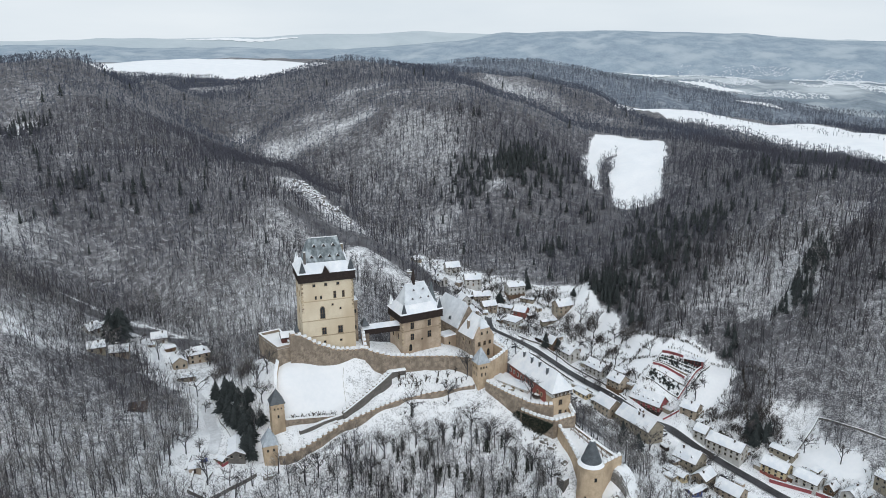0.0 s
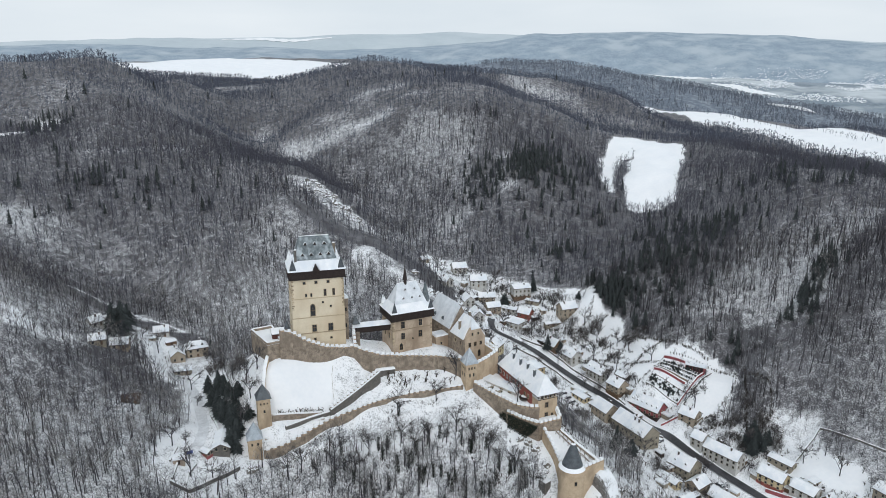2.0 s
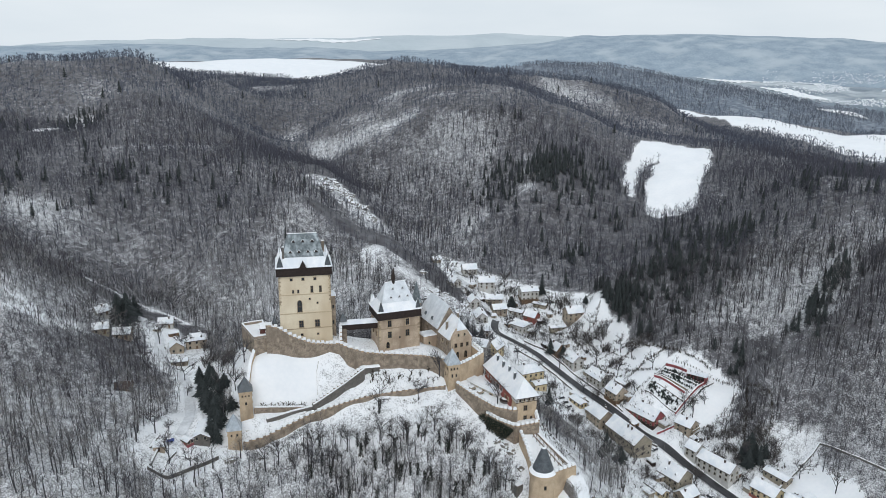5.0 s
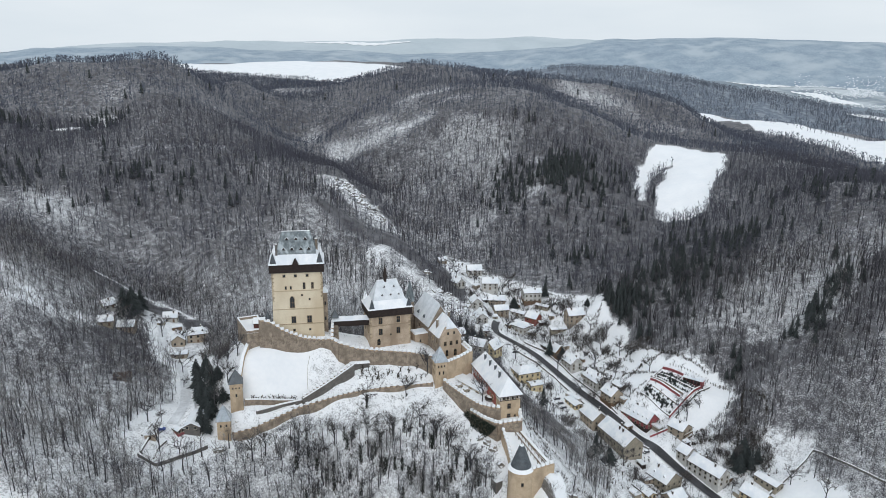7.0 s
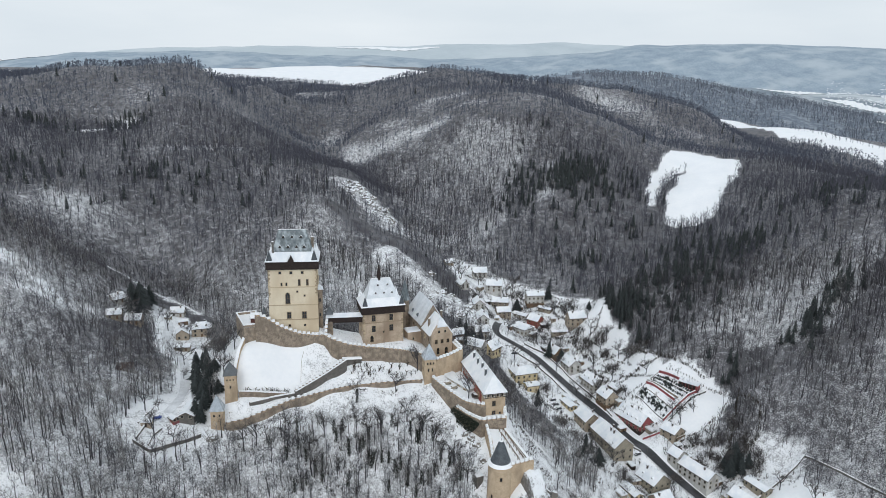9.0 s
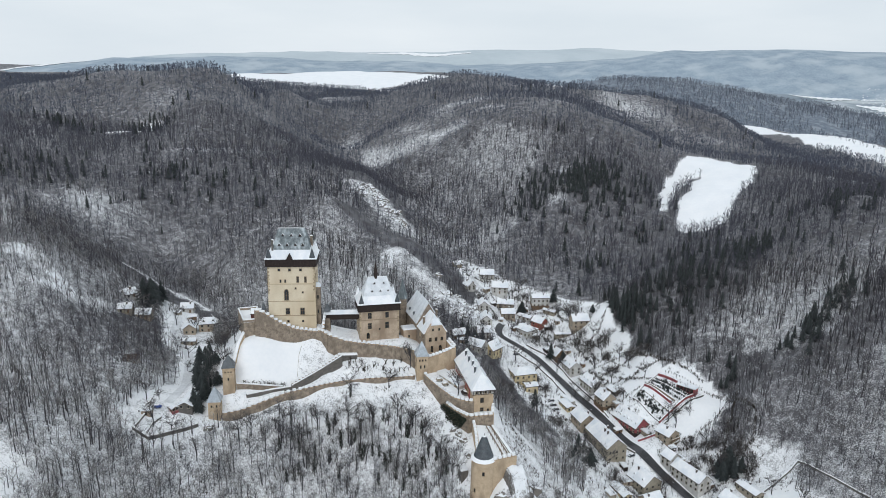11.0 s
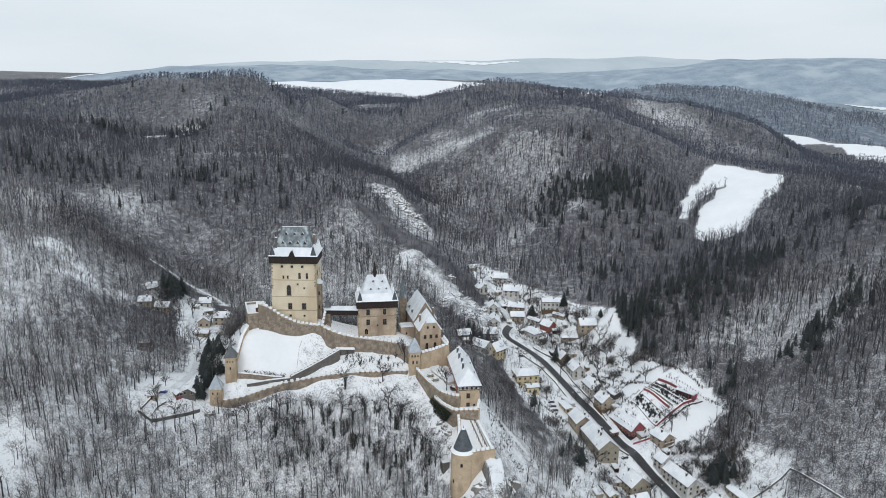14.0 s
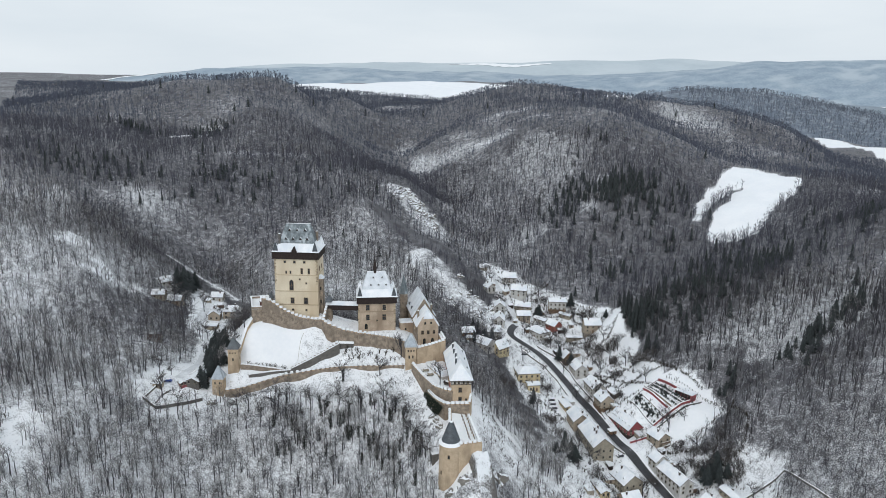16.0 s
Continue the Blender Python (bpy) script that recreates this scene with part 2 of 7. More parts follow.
def box(x0, y0, z0, x1, y1, z1):
    v = [(x, y, z) for z in (z0, z1) for x, y in ((x0, y0), (x1, y0), (x1, y1), (x0, y1))]
    return v, [(3, 2, 1, 0), (4, 5, 6, 7), (0, 1, 5, 4), (1, 2, 6, 5), (2, 3, 7, 6), (3, 0, 4, 7)]


def taper(x0, y0, x1, y1, z0, X0, Y0, X1, Y1, z1):
    """A frustum between two level rectangles."""
    v = [(x0, y0, z0), (x1, y0, z0), (x1, y1, z0), (x0, y1, z0), (X0, Y0, z1), (X1, Y0, z1), (X1, Y1, z1), (X0, Y1, z1)]
    return v, [(3, 2, 1, 0), (4, 5, 6, 7), (0, 1, 5, 4), (1, 2, 6, 5), (2, 3, 7, 6), (3, 0, 4, 7)]


def gable(x0, y0, x1, y1, z0, z1, hip=0.0, thick=0.0):
    """A roof with its ridge along x; hip: how far the ridge ends are drawn in."""
    ym = (y0 + y1) / 2
    v = [(x0, y0, z0), (x1, y0, z0), (x1, y1, z0), (x0, y1, z0), (x0 + hip, ym, z1), (x1 - hip, ym, z1)]
    f = [(3, 2, 1, 0), (0, 1, 5, 4), (2, 3, 4, 5), (1, 2, 5), (3, 0, 4)]
    if thick:
        v = v + [(x, y, z - thick) for x, y, z in v[:4]]
        f = [(0, 1, 5, 4), (2, 3, 4, 5), (1, 2, 5), (3, 0, 4), (9, 8, 7, 6), (6, 7, 1, 0), (7, 8, 2, 1), (8, 9, 3, 2), (9, 6, 0, 3)]
    return v, f


def open_gable(x0, y0, x1, y1, z0, z1, thick):
    """Two roof slopes that leave the gable ends free."""
    ym = (y0 + y1) / 2
    ring = [(y0, z0), (ym, z1), (y1, z0), (y1, z0 - thick), (ym, z1 - thick), (y0, z0 - thick)]
    v = [(x0, y, z) for y, z in ring] + [(x1, y, z) for y, z in ring]
    f = [(k, (k + 1) % 6, 6 + (k + 1) % 6, 6 + k)[::-1] for k in range(6)]
    return v, f + [(0, 1, 4, 5), (1, 2, 3, 4), (11, 10, 7, 6), (10, 9, 8, 7)]


def tube(r0, r1, z0, z1, n=16, x=0.0, y=0.0, cap=True):
    v = [(x + r * math.cos(2 * math.pi * k / n), y + r * math.sin(2 * math.pi * k / n), z) for r, z in ((r0, z0), (r1, z1)) for k in range(n)]
    f = [(k, (k + 1) % n, n + (k + 1) % n, n + k) for k in range(n)]
    if cap:
        f += [tuple(range(n, 2 * n)), tuple(range(n))[::-1]]
    return v, f


def prism(pts, z0, tops):
    """A level-footed block on a polygon; tops: one height or one a corner."""
    n = len(pts)
    tops = tops if isinstance(tops, (list, tuple)) else [tops] * n
    z0 = z0 if isinstance(z0, (list, tuple)) else [z0] * n
    v = [(p[0], p[1], b) for p, b in zip(pts, z0)] + [(p[0], p[1], h) for p, h in zip(pts, tops)]
    return v, [tuple(range(n))[::-1], tuple(range(n, 2 * n))] + [(k, (k + 1) % n, n + (k + 1) % n, n + k) for k in range(n)]


def along(a, b):
    """The turn about z, in degrees, of the way from a to b."""
    return math.degrees(math.atan2(b[1] - a[1], b[0] - a[0]))


# ---- the lie of the land: valleys, crests and terraces ----
VALLEYS = [(175, 318, -8), (152, 346, -4), (141, 357, -1), (124, 379, 3), (108, 394, 6), (80, 436, 11), (70, 447, 15), (52, 454, 22), (38, 450, 28), (33, 469, 32), (22, 494, 36), (7, 509, 41), (-8, 526, 45), (-25, 560, 50), (-60, 640, 58), (-115, 720, 70), (-185, 800, 88), (-260, 880, 101), (-385, 1039, 126), (-470, 1200, 145), (215, 280, -14), (260, 220, -20), (330, 130, -28)]
VILLAGE = [(137, 416, 26), (130, 406, 20.5), (158, 404, 22.5), (126, 392, 7), (136, 386, 7.5), (168, 415, 24), (163, 388, 13), (140, 379, 9), (180, 406, 25), (205, 366, 12), (196, 338, 2), (48, 481, 25), (54, 513, 36), (86, 487, 32), (73, 459, 19), (88, 448, 13), (110, 473, 29), (104, 485, 45), (28, 508, 34), (17, 520, 46), (56, 424, 15), (86, 404, 8), (95, 391, 7), (120, 352, 3), (131, 344, -1), (159, 355, 0), (120, 440, 22), (0, 545, 46)]
LEFT_VALLEY = [(-92, 233, 48), (-88, 259, 52), (-104, 290, 50), (-115, 307, 53), (-124, 330, 54), (-150, 362, 55), (-183, 392, 57), (-194, 432, 51), (-110, 318, 55)]
BEHIND = [(-60, 345, 66), (-40, 372, 50), (-100, 362, 55), (-80, 400, 47), (-30, 420, 42), (0, 400, 43), (14, 421, 37), (-100, 430, 49), (30, 372, 40), (55, 350, 32)]
SPUR = [(-40, 318, 79), (-64, 315, 80), (-52, 322, 80), (-75, 322, 76), (-85, 315, 74), (-92, 318, 68), (-20, 330, 72.5), (-8, 326, 70.5), (0, 338, 71), (14, 326, 68), (22, 330, 64), (-36, 318, 76), (-28, 320, 71), (28, 324, 60), (36, 316, 59.5), (48, 300, 57)]
BAILEY = [(-72.5, 295.7, 73.3), (-60, 302.5, 72.3), (-46, 307.5, 70.0), (-32, 310, 68.3), (-70, 283, 59), (-58, 287, 56.5), (-46, 293, 53.5), (-36, 300.5, 57.5), (-26, 308.5, 62), (-66, 275, 55), (-64, 268, 48), (-54, 276, 50.5), (-44, 285, 53), (-32, 296, 56), (-22, 307, 61.5), (-10, 312, 62), (5, 313, 64), (12, 312, 63), (-15, 306, 59.5), (0, 309, 58.5)]
FRONT = [(-72, 258, 46), (-55, 265, 46), (-44, 273, 49), (-30, 274, 34), (-35, 286, 50), (7, 273, 20), (13, 290, 50), (-14, 295, 53), (20, 304, 57), (34, 293, 50), (46, 282, 47.5), (-18, 299.5, 54), (-8, 303, 54.3), (4, 305, 55.3), (13, 305.5, 57), (60, 258, 31), (72, 261, 43), (53, 279, 47), (56, 272, 45), (80, 256, 36), (90, 260, 16), (78, 285, 26), (-51, 250, 26), (-60, 205, 14), (0, 225, -4), (60, 205, 2), (100, 262, 8), (110, 300, 6), (80, 320, 22), (62, 318, 40), (72, 350, 22), (70, 380, 14), (40, 380, 26)]
LEFT_HILL = [(-195, 299, 92), (-219, 327, 100), (-185, 320, 73), (-169, 270, 69), (-119, 208, 67), (-118, 239, 66), (-128, 274, 63), (-150, 225, 74), (-260, 280, 112), (-300, 360, 116), (-281, 443, 109), (-229, 446, 72), (-340, 480, 124), (-215, 370, 84), (-230, 220, 98), (-180, 120, 70)]
ROCK_CREST = [(-21, 490, 50), (-40, 507, 63), (-104, 514, 70), (-127, 540, 101), (-95, 568, 78), (-100, 622, 82), (-196, 542, 100), (-236, 503, 103), (-160, 450, 74), (-60, 545, 72), (-150, 580, 100), (-290, 570, 128)]
LEFT_FAR = [(-311, 665, 150), (-247, 683, 125), (-376, 614, 145), (-386, 641, 135), (-354, 720, 174), (-427, 792, 198), (-411, 840, 202), (-490, 752, 197), (-584, 664, 180), (-640, 610, 166), (-560, 800, 190), (-402, 929, 166), (-376, 960, 176), (-500, 950, 180), (-600, 1150, 152), (-850, 850, 138), (-909, 1000, 172), (-1010, 1000, 172), (-826, 1000, 168), (-244, 862, 103), (-387, 1112, 160), (-402, 1215, 154), (-325, 1139, 164)]
MIDDLE_HILL = [(-224, 816, 111), (-147, 925, 164), (-176, 850, 136), (-149, 671, 103), (-114, 622, 93), (5, 799, 150), (-73, 806, 142), (98, 764, 122), (159, 1075, 152), (-20, 950, 174), (-236, 1119, 179), (-190, 1090, 191), (-130, 1100, 196), (-63, 1113, 190), (-10, 1115, 181), (68, 1148, 179), (126, 1182, 174), (170, 1210, 167), (224, 1180, 151), (243, 1124, 143), (280, 1055, 120), (-230, 1010, 158), (-152, 807, 113), (-80, 779, 108), (-100, 725, 74), (-28, 640, 58), (-4, 689, 82), (56, 657, 96), (76, 613, 64), (30, 574, 50), (250, 960, 118)]
SPUR_GULLY = [(40, 900, 171), (68, 900, 161), (97, 872, 154), (123, 860, 145), (149, 850, 134), (163, 838, 127), (70, 980, 150), (98, 960, 138), (126, 940, 130), (150, 920, 124), (168, 890, 117), (96, 1120, 147), (137, 1080, 148), (181, 1005, 126), (215, 950, 117), (240, 905, 110)]
RIGHT_HILL = [(162, 647, 74), (155, 772, 99), (231, 758, 115), (231, 786, 122), (198, 690, 96), (166, 440, 46), (192, 399, 38), (193, 448, 62), (227, 434, 72), (222, 378, 46), (150, 500, 66), (216, 539, 90), (265, 495, 97), (253, 618, 104), (281, 588, 124), (340, 560, 118), (350, 450, 112), (310, 380, 84), (270, 330, 44), (420, 620, 98), (330, 720, 114), (126, 520, 56), (122, 575, 60)]
FAR = [(400, 930, 93), (350, 1080, 94), (316, 1135, 96), (330, 1600, 103), (350, 1520, 104), (365, 1440, 103), (430, 750, 92), (392, 1250, 96), (425, 1140, 96), (448, 960, 96), (470, 790, 96), (330, 1250, 96), (409, 1400, 104), (471, 1331, 105), (498, 1197, 105), (545, 1074, 105), (560, 930, 104), (660, 740, 102), (640, 560, 90), (640, 1150, 84), (760, 900, 84), (560, 1400, 78), (470, 1560, 74), (900, 1700, 50), (300, 1450, 80), (430, 1700, 60), (-70, 2170, 150), (-120, 1750, 120), (-640, 2000, 186), (-480, 1450, 150), (-1000, 1700, 165), (-200, 1450, 120), (0, 1500, 100), (150, 1500, 90), (-400, 1750, 166), (-420, 2300, 184), (800, 2300, 50), (1500, 1600, 50), (0, 2900, 110), (-1300, 2600, 150)]
RIM = [(0, 100, 0), (150, 100, -20), (80, 0, 10), (-100, 100, 45), (-300, 120, 105), (300, 60, 0), (-200, -60, 70), (-450, 300, 140), (600, 400, 90), (900, 700, 90), (0, -900, 60), (2500, 2600, 120), (3600, 300, 120), (-3600, 300, 150), (0, -3600, 90), (3000, -3000, 90), (-3000, -3000, 100), (4600, 4600, 130), (-4600, 4600, 160), (0, 4700, 140), (4700, -4700, 90), (-4700, -4700, 90)]
KNOTS = np.array(VALLEYS + VILLAGE + LEFT_VALLEY + BEHIND + SPUR + BAILEY + FRONT + LEFT_HILL + ROCK_CREST + LEFT_FAR + MIDDLE_HILL + SPUR_GULLY + RIGHT_HILL + FAR + RIM, float)


def spread(a, b):
    return np.sqrt(((a[:, None, :] - b[None, :, :]) ** 2).sum(2) + 9.0)


count = len(KNOTS)
bond = np.ones((count + 1, count + 1))
bond[:count, :count] = -spread(KNOTS[:, :2], KNOTS[:, :2]) + np.eye(count) * -0.3
bond[count, count] = 0
PULL = np.linalg.solve(bond, np.append(KNOTS[:, 2], 0))

rng = np.random.default_rng(7)
LATTICE = rng.random((256, 256))


def ripple(x, y, size):
    """Smooth noise, -1 to 1, with lumps of that size."""
    u, v = x / size, y / size
    i, j = np.floor(u).astype(int), np.floor(v).astype(int)
    a, b = u - i, v - j
    a, b = a * a * (3 - 2 * a), b * b * (3 - 2 * b)
    g = lambda p, q: LATTICE[p % 256, q % 256]
    return 2 * ((g(i, j) * (1 - a) + g(i + 1, j) * a) * (1 - b) + (g(i, j + 1) * (1 - a) + g(i + 1, j + 1) * a) * b) - 1


def inside(x, y, ring):
    """Whether points lie in a polygon."""
    x, y = np.asarray(x, float), np.asarray(y, float)
    hit = np.zeros(x.shape, bool)
    for (x0, y0), (x1, y1) in zip(ring, ring[1:] + ring[:1]):
        if y0 != y1:
            hit ^= ((y0 > y) != (y1 > y)) & (x < (x1 - x0) * (y - y0) / (y1 - y0) + x0)
    return hit


def near_line(x, y, line):
    """The distance to a line of corners."""
    best = np.full(np.shape(x), 1e9)
    for (x0, y0, *_), (x1, y1, *_) in zip(line, line[1:]):
        dx, dy = x1 - x0, y1 - y0
        t = np.clip(((x - x0) * dx + (y - y0) * dy) / (dx * dx + dy * dy), 0, 1)
        best = np.minimum(best, np.hypot(x - x0 - t * dx, y - y0 - t * dy))
    return best


def land(x, y):
    """The height of the ground."""
    x, y = np.atleast_1d(np.asarray(x, float)), np.atleast_1d(np.asarray(y, float))
    flat = np.stack((x.ravel(), y.ravel()), 1)
    z = np.empty(len(flat))
    for k in range(0, len(flat), 20000):
        z[k:k + 20000] = -spread(flat[k:k + 20000], KNOTS[:, :2]) @ PULL[:count] + PULL[count]
    fx, fy = flat[:, 0], flat[:, 1]
    wild = np.clip((np.hypot((fx - 20) / 1.3, fy - 370) - 130) / 260, 0, 1)
    z += wild * (4 * ripple(fx, fy, 130) + 3 * ripple(fx + 50, fy, 47)) + (0.25 + wild) * 0.8 * ripple(fx, fy + 30, 15)
    z += 0.25 * ripple(fx, fy, 4.3) * np.clip(wild * 4 + 0.2, 0, 1)
    return z.reshape(x.shape)


def height(x, y):
    return float(land(x, y)[0])


ROAD = [(190, 304), (175, 320), (153.5, 346), (144, 355.5), (134, 366), (122.6, 381), (109.5, 395.5), (92, 417), (84, 430), (74, 442), (61, 452), (51, 456), (41, 456), (34, 454.5), (31, 458), (31, 466), (32, 475)]
LANE = [(32, 474), (30, 482), (25, 490), (16, 504), (7, 517), (0, 529), (-8, 546), (-15, 564)]
LEFT_LANE = [(-95, 262), (-97, 276), (-104, 290), (-113, 307), (-121, 319), (-136, 328.5), (-147, 342), (-153, 357), (-161, 366), (-172, 373), (-181, 376)]
BRUSH_STRIP = [(-132, 368), (-156, 382), (-175, 391), (-194, 395), (-222, 392), (-238, 384)]
FOREST_TRACK = [(-150, 386), (-160, 392), (-176, 401), (-190, 405.5), (-207, 406), (-226, 401)]
CASTLE_YARD = [(-94, 314), (-80, 290), (-78, 256), (-68, 262), (-60, 266), (-52, 272.5), (-44, 280.5), (-35, 288.5), (-27, 296), (-18, 301), (-8, 304.5), (4, 306.5), (15, 307.5), (21, 306), (30, 298), (38, 291), (47, 281), (50, 274), (54, 258), (66, 253), (76, 262), (72, 278), (62, 304), (38, 334), (22, 350), (-4, 364), (-66, 338)]
CLEAR_SLOPE = [(-66, 257), (-50, 266), (-39, 273), (-34, 279), (-22, 284), (-6, 289), (6, 290), (18, 289), (28, 285), (37, 277), (46, 269), (50, 260), (66, 250), (84, 248), (110, 262), (110, 288), (94, 312), (72, 314), (44, 318), (14, 314), (-40, 312)]
VILLAGE_LAND = [(98, 300), (165, 290), (215, 316), (219, 330), (204, 346), (210, 361), (208, 368), (198, 374), (189, 376), (178, 366), (165, 381), (174, 393), (182, 402), (179, 411), (169, 424), (152, 432), (145, 427), (135, 441), (124, 455), (121, 465), (111, 480), (107, 504), (100, 500), (92, 505), (76, 520), (28, 541), (10, 553), (-10, 572), (-22, 572), (-15, 552), (-4, 530), (4, 512), (8, 500), (15, 470), (30, 440), (52, 410), (78, 376), (104, 340)]
LEFT_LAND = [(-72, 258), (-84, 247), (-90, 238), (-98, 237), (-106, 248), (-107, 276), (-112, 296), (-132, 332), (-168, 352), (-188, 352), (-190, 366), (-186, 380), (-172, 381), (-156, 376), (-132, 360), (-106, 326), (-92, 292)]
FRONT_WOOD = [(-60, 262), (-39, 271), (-34, 277), (-22, 282), (-6, 287), (6, 288), (18, 287), (28, 283), (37, 275), (46, 266), (40, 225), (-40, 215), (-75, 230)]
MEADOW = [(144, 715), (152, 773), (162, 801), (183, 832), (210, 818), (238, 780), (231, 735), (212, 694), (202, 655), (186, 621), (158, 641), (160, 668), (168, 706), (183, 768), (174, 768), (160, 728), (149, 678), (145, 668)]
FIELD_STRIP = [(318, 1610), (345, 1600), (378, 1500), (412, 1405), (471, 1331), (498, 1197), (545, 1074), (560, 930), (720, 740), (640, 600), (470, 780), (444, 960), (425, 1150), (390, 1245), (372, 1350), (345, 1440)]
FIELD_TOP = [(-1150, 1650), (-620, 1560), (-330, 1500), (-250, 1620), (-60, 1900), (160, 2150), (-60, 2260), (-420, 2060), (-900, 2200), (-1300, 2000)]
FIELD_RIGHT = [(420, 1650), (700, 1560), (860, 1640), (520, 1850)]
FIELD_EDGE = [(980, 1500), (1300, 1350), (1500, 1500), (1100, 1650)]
GLADE_SMALL = [(-395, 600), (-380, 596), (-372, 660), (-384, 664)]
GLADE_LOW = [(-130, 190), (-118, 179), (-108, 168), (-102, 178), (-112, 190)]
GLADE_LEFT = [(-217, 295), (-241, 326), (-243, 344), (-214, 320), (-201, 322), (-193, 331), (-180, 336), (-181, 326), (-194, 318), (-194, 302), (-202, 296)]
FIELD_LEFT = [(-1500, 1250), (-1250, 1380), (-1150, 1700), (-1650, 1500)]
GLADES = [MEADOW, FIELD_STRIP, FIELD_TOP, FIELD_RIGHT, FIELD_EDGE, FIELD_LEFT, GLADE_SMALL]


BAILEY = [(-74, 296), (-72, 281), (-45.5, 297), (-46.5, 309), (-60, 310), (-72, 304)]
PLOTS = [[(54, 511), (50, 528), (62, 535), (82, 528), (92, 513), (72, 509)], [(62, 446), (78, 462), (92, 446), (86, 436), (76, 444)], [(74, 400), (84, 388), (97, 398), (88, 420), (78, 416)], [(168, 415), (181, 404), (163, 384), (146, 381)], [(99, 494), (106, 502), (111, 480), (121, 465), (116, 456), (98, 467), (93, 480)], [(96, 463), (111, 453), (102, 443), (91, 448)], [(115, 455), (124, 453), (135, 441), (119, 432), (107, 425), (104, 441)], [(135, 440), (145, 426), (128, 409), (112, 423), (120, 431)], [(148, 424), (152, 431), (169, 423), (180, 410), (166, 415)], [(194, 348), (204, 345), (218, 330), (213, 318), (200, 328), (188, 342)]]


def open_plot(x, y):
    """Clean snow on the meadows between the gardens."""
    hit = np.zeros(np.shape(x), bool)
    for ring in PLOTS:
        hit |= inside(x, y, ring)
    return hit


def woods_at(x, y):
    """How densely woods stand, 0 to 1."""
    x, y = x + 3.5 * ripple(x, y, 13) + 2 * ripple(x, y, 5), y + 3.5 * ripple(x + 90, y, 13) + 2 * ripple(x + 40, y, 5)
    w = np.ones(np.shape(x))
    for ring in GLADES + [CASTLE_YARD, VILLAGE_LAND, LEFT_LAND]:
        w[inside(x, y, ring)] = 0
    w[inside(x, y, CLEAR_SLOPE) & (w > 0)] = 0.06
    w[inside(x, y, CLEAR_SLOPE) & (w > 0) & (x > 82)] = 0.3
    w[(inside(x, y, GLADE_LEFT) & (ripple(x, y, 11) + 0.7 * ripple(x, y, 5) > -0.1)) | inside(x, y, GLADE_LOW)] = 0.09
    for line, wide in ((LANE, 6), (ROAD, 8), (LEFT_LANE, 5), (FOREST_TRACK, 1.6)):
        w[near_line(x, y, line) < wide] = 0
    return w


def bare_rock(x, y):
    """How open and rocky the crest behind the castle is, 0 to 1."""
    d = np.minimum(near_line(x, y, [(-136, 624), (-104, 606), (-78, 582)]), near_line(x, y, [(-62, 512), (-48, 502), (-27, 489), (-4, 476), (16, 465)]) * 1.15)
    return np.clip(1.2 - d / 14 + 0.35 * ripple(x, y, 12), 0, 1)


BRUSH_BANK = [(-118, 549), (-98, 547), (-76, 542), (-53, 536), (-28, 526), (-7, 512), (8, 499), (13, 490)]
BRUSH_SLOPE = [(34, 422), (50, 405), (64, 375), (78, 350), (88, 330)]


def brushy(x, y):
    """Where dense brown brush covers the banks, 0 to 1."""
    shake = 0.35 * ripple(x, y, 9) + 0.2 * ripple(x, y, 4)
    a = np.clip(1.2 - near_line(x, y, BRUSH_BANK) / 11 + shake, 0, 1)
    a = np.maximum(a, np.clip(1.3 - near_line(x, y, BRUSH_STRIP) / 7 + shake, 0, 1))
    return np.maximum(a, np.clip(0.5 - near_line(x, y, BRUSH_SLOPE) / 22 + 1.5 * shake, 0, 1))


# patches of the woods where snow shows between the trees, or dark crowns hide it: (x, y, radius, more or less)
SNOWY_SPOTS = [(212, 452, 38, 0.10), (152, 470, 20, -0.6), (140, 494, 20, -0.5), (90, 335, 40, 0.35), (104, 308, 26, 0.3), (166, 505, 34, -0.6), (190, 560, 60, -0.3), (200, 392, 26, -0.1)]
SNOWY_SPOTS += [(-110, 215, 70, 0.08), (-220, 330, 70, -0.18), (-228, 326, 16, 0.25), (-190, 325, 10, 0.2), (-160, 250, 60, -0.15), (-110, 450, 50, 0.25), (-80, 480, 40, 0.35), (-120, 515, 40, 0.2), (-230, 440, 60, -0.12), (-165, 300, 30, -0.25), (-200, 385, 30, -0.2), (-128, 262, 22, -0.25), (-284, 447, 24, 0.75), (-140, 320, 36, -0.25), (-248, 530, 46, -0.4), (-350, 460, 60, -0.45), (-249, 894, 15, 0.7), (-420, 500, 60, -0.35), (-380, 560, 50, -0.35), (-300, 540, 34, -0.3), (-262, 400, 26, -0.25), (-232, 384, 20, -0.4), (-165, 322, 24, -0.3), (-182, 288, 24, -0.3), (10, 592, 34, 0.28), (60, 566, 26, 0.15), (-124, 520, 22, 0.2), (-128, 556, 18, 0.3), (-10, 256, 40, -0.22), (240, 418, 17, -0.4), (256, 436, 14, -0.3), (152, 540, 34, -0.3), (146, 488, 34, -0.35), (124, 502, 22, -0.4), (160, 506, 30, -0.3)]
SNOWY_SPOTS += [(-150, 600, 26, 0.35), (46, 728, 10, 0.7), (50, 662, 10, 0.7), (51, 694, 9, 0.7), (250, 690, 50, -0.1), (-366, 656, 12, 0.6), (212, 664, 14, 0.4), (246, 634, 14, 0.4), (275, 600, 40, -0.15)]
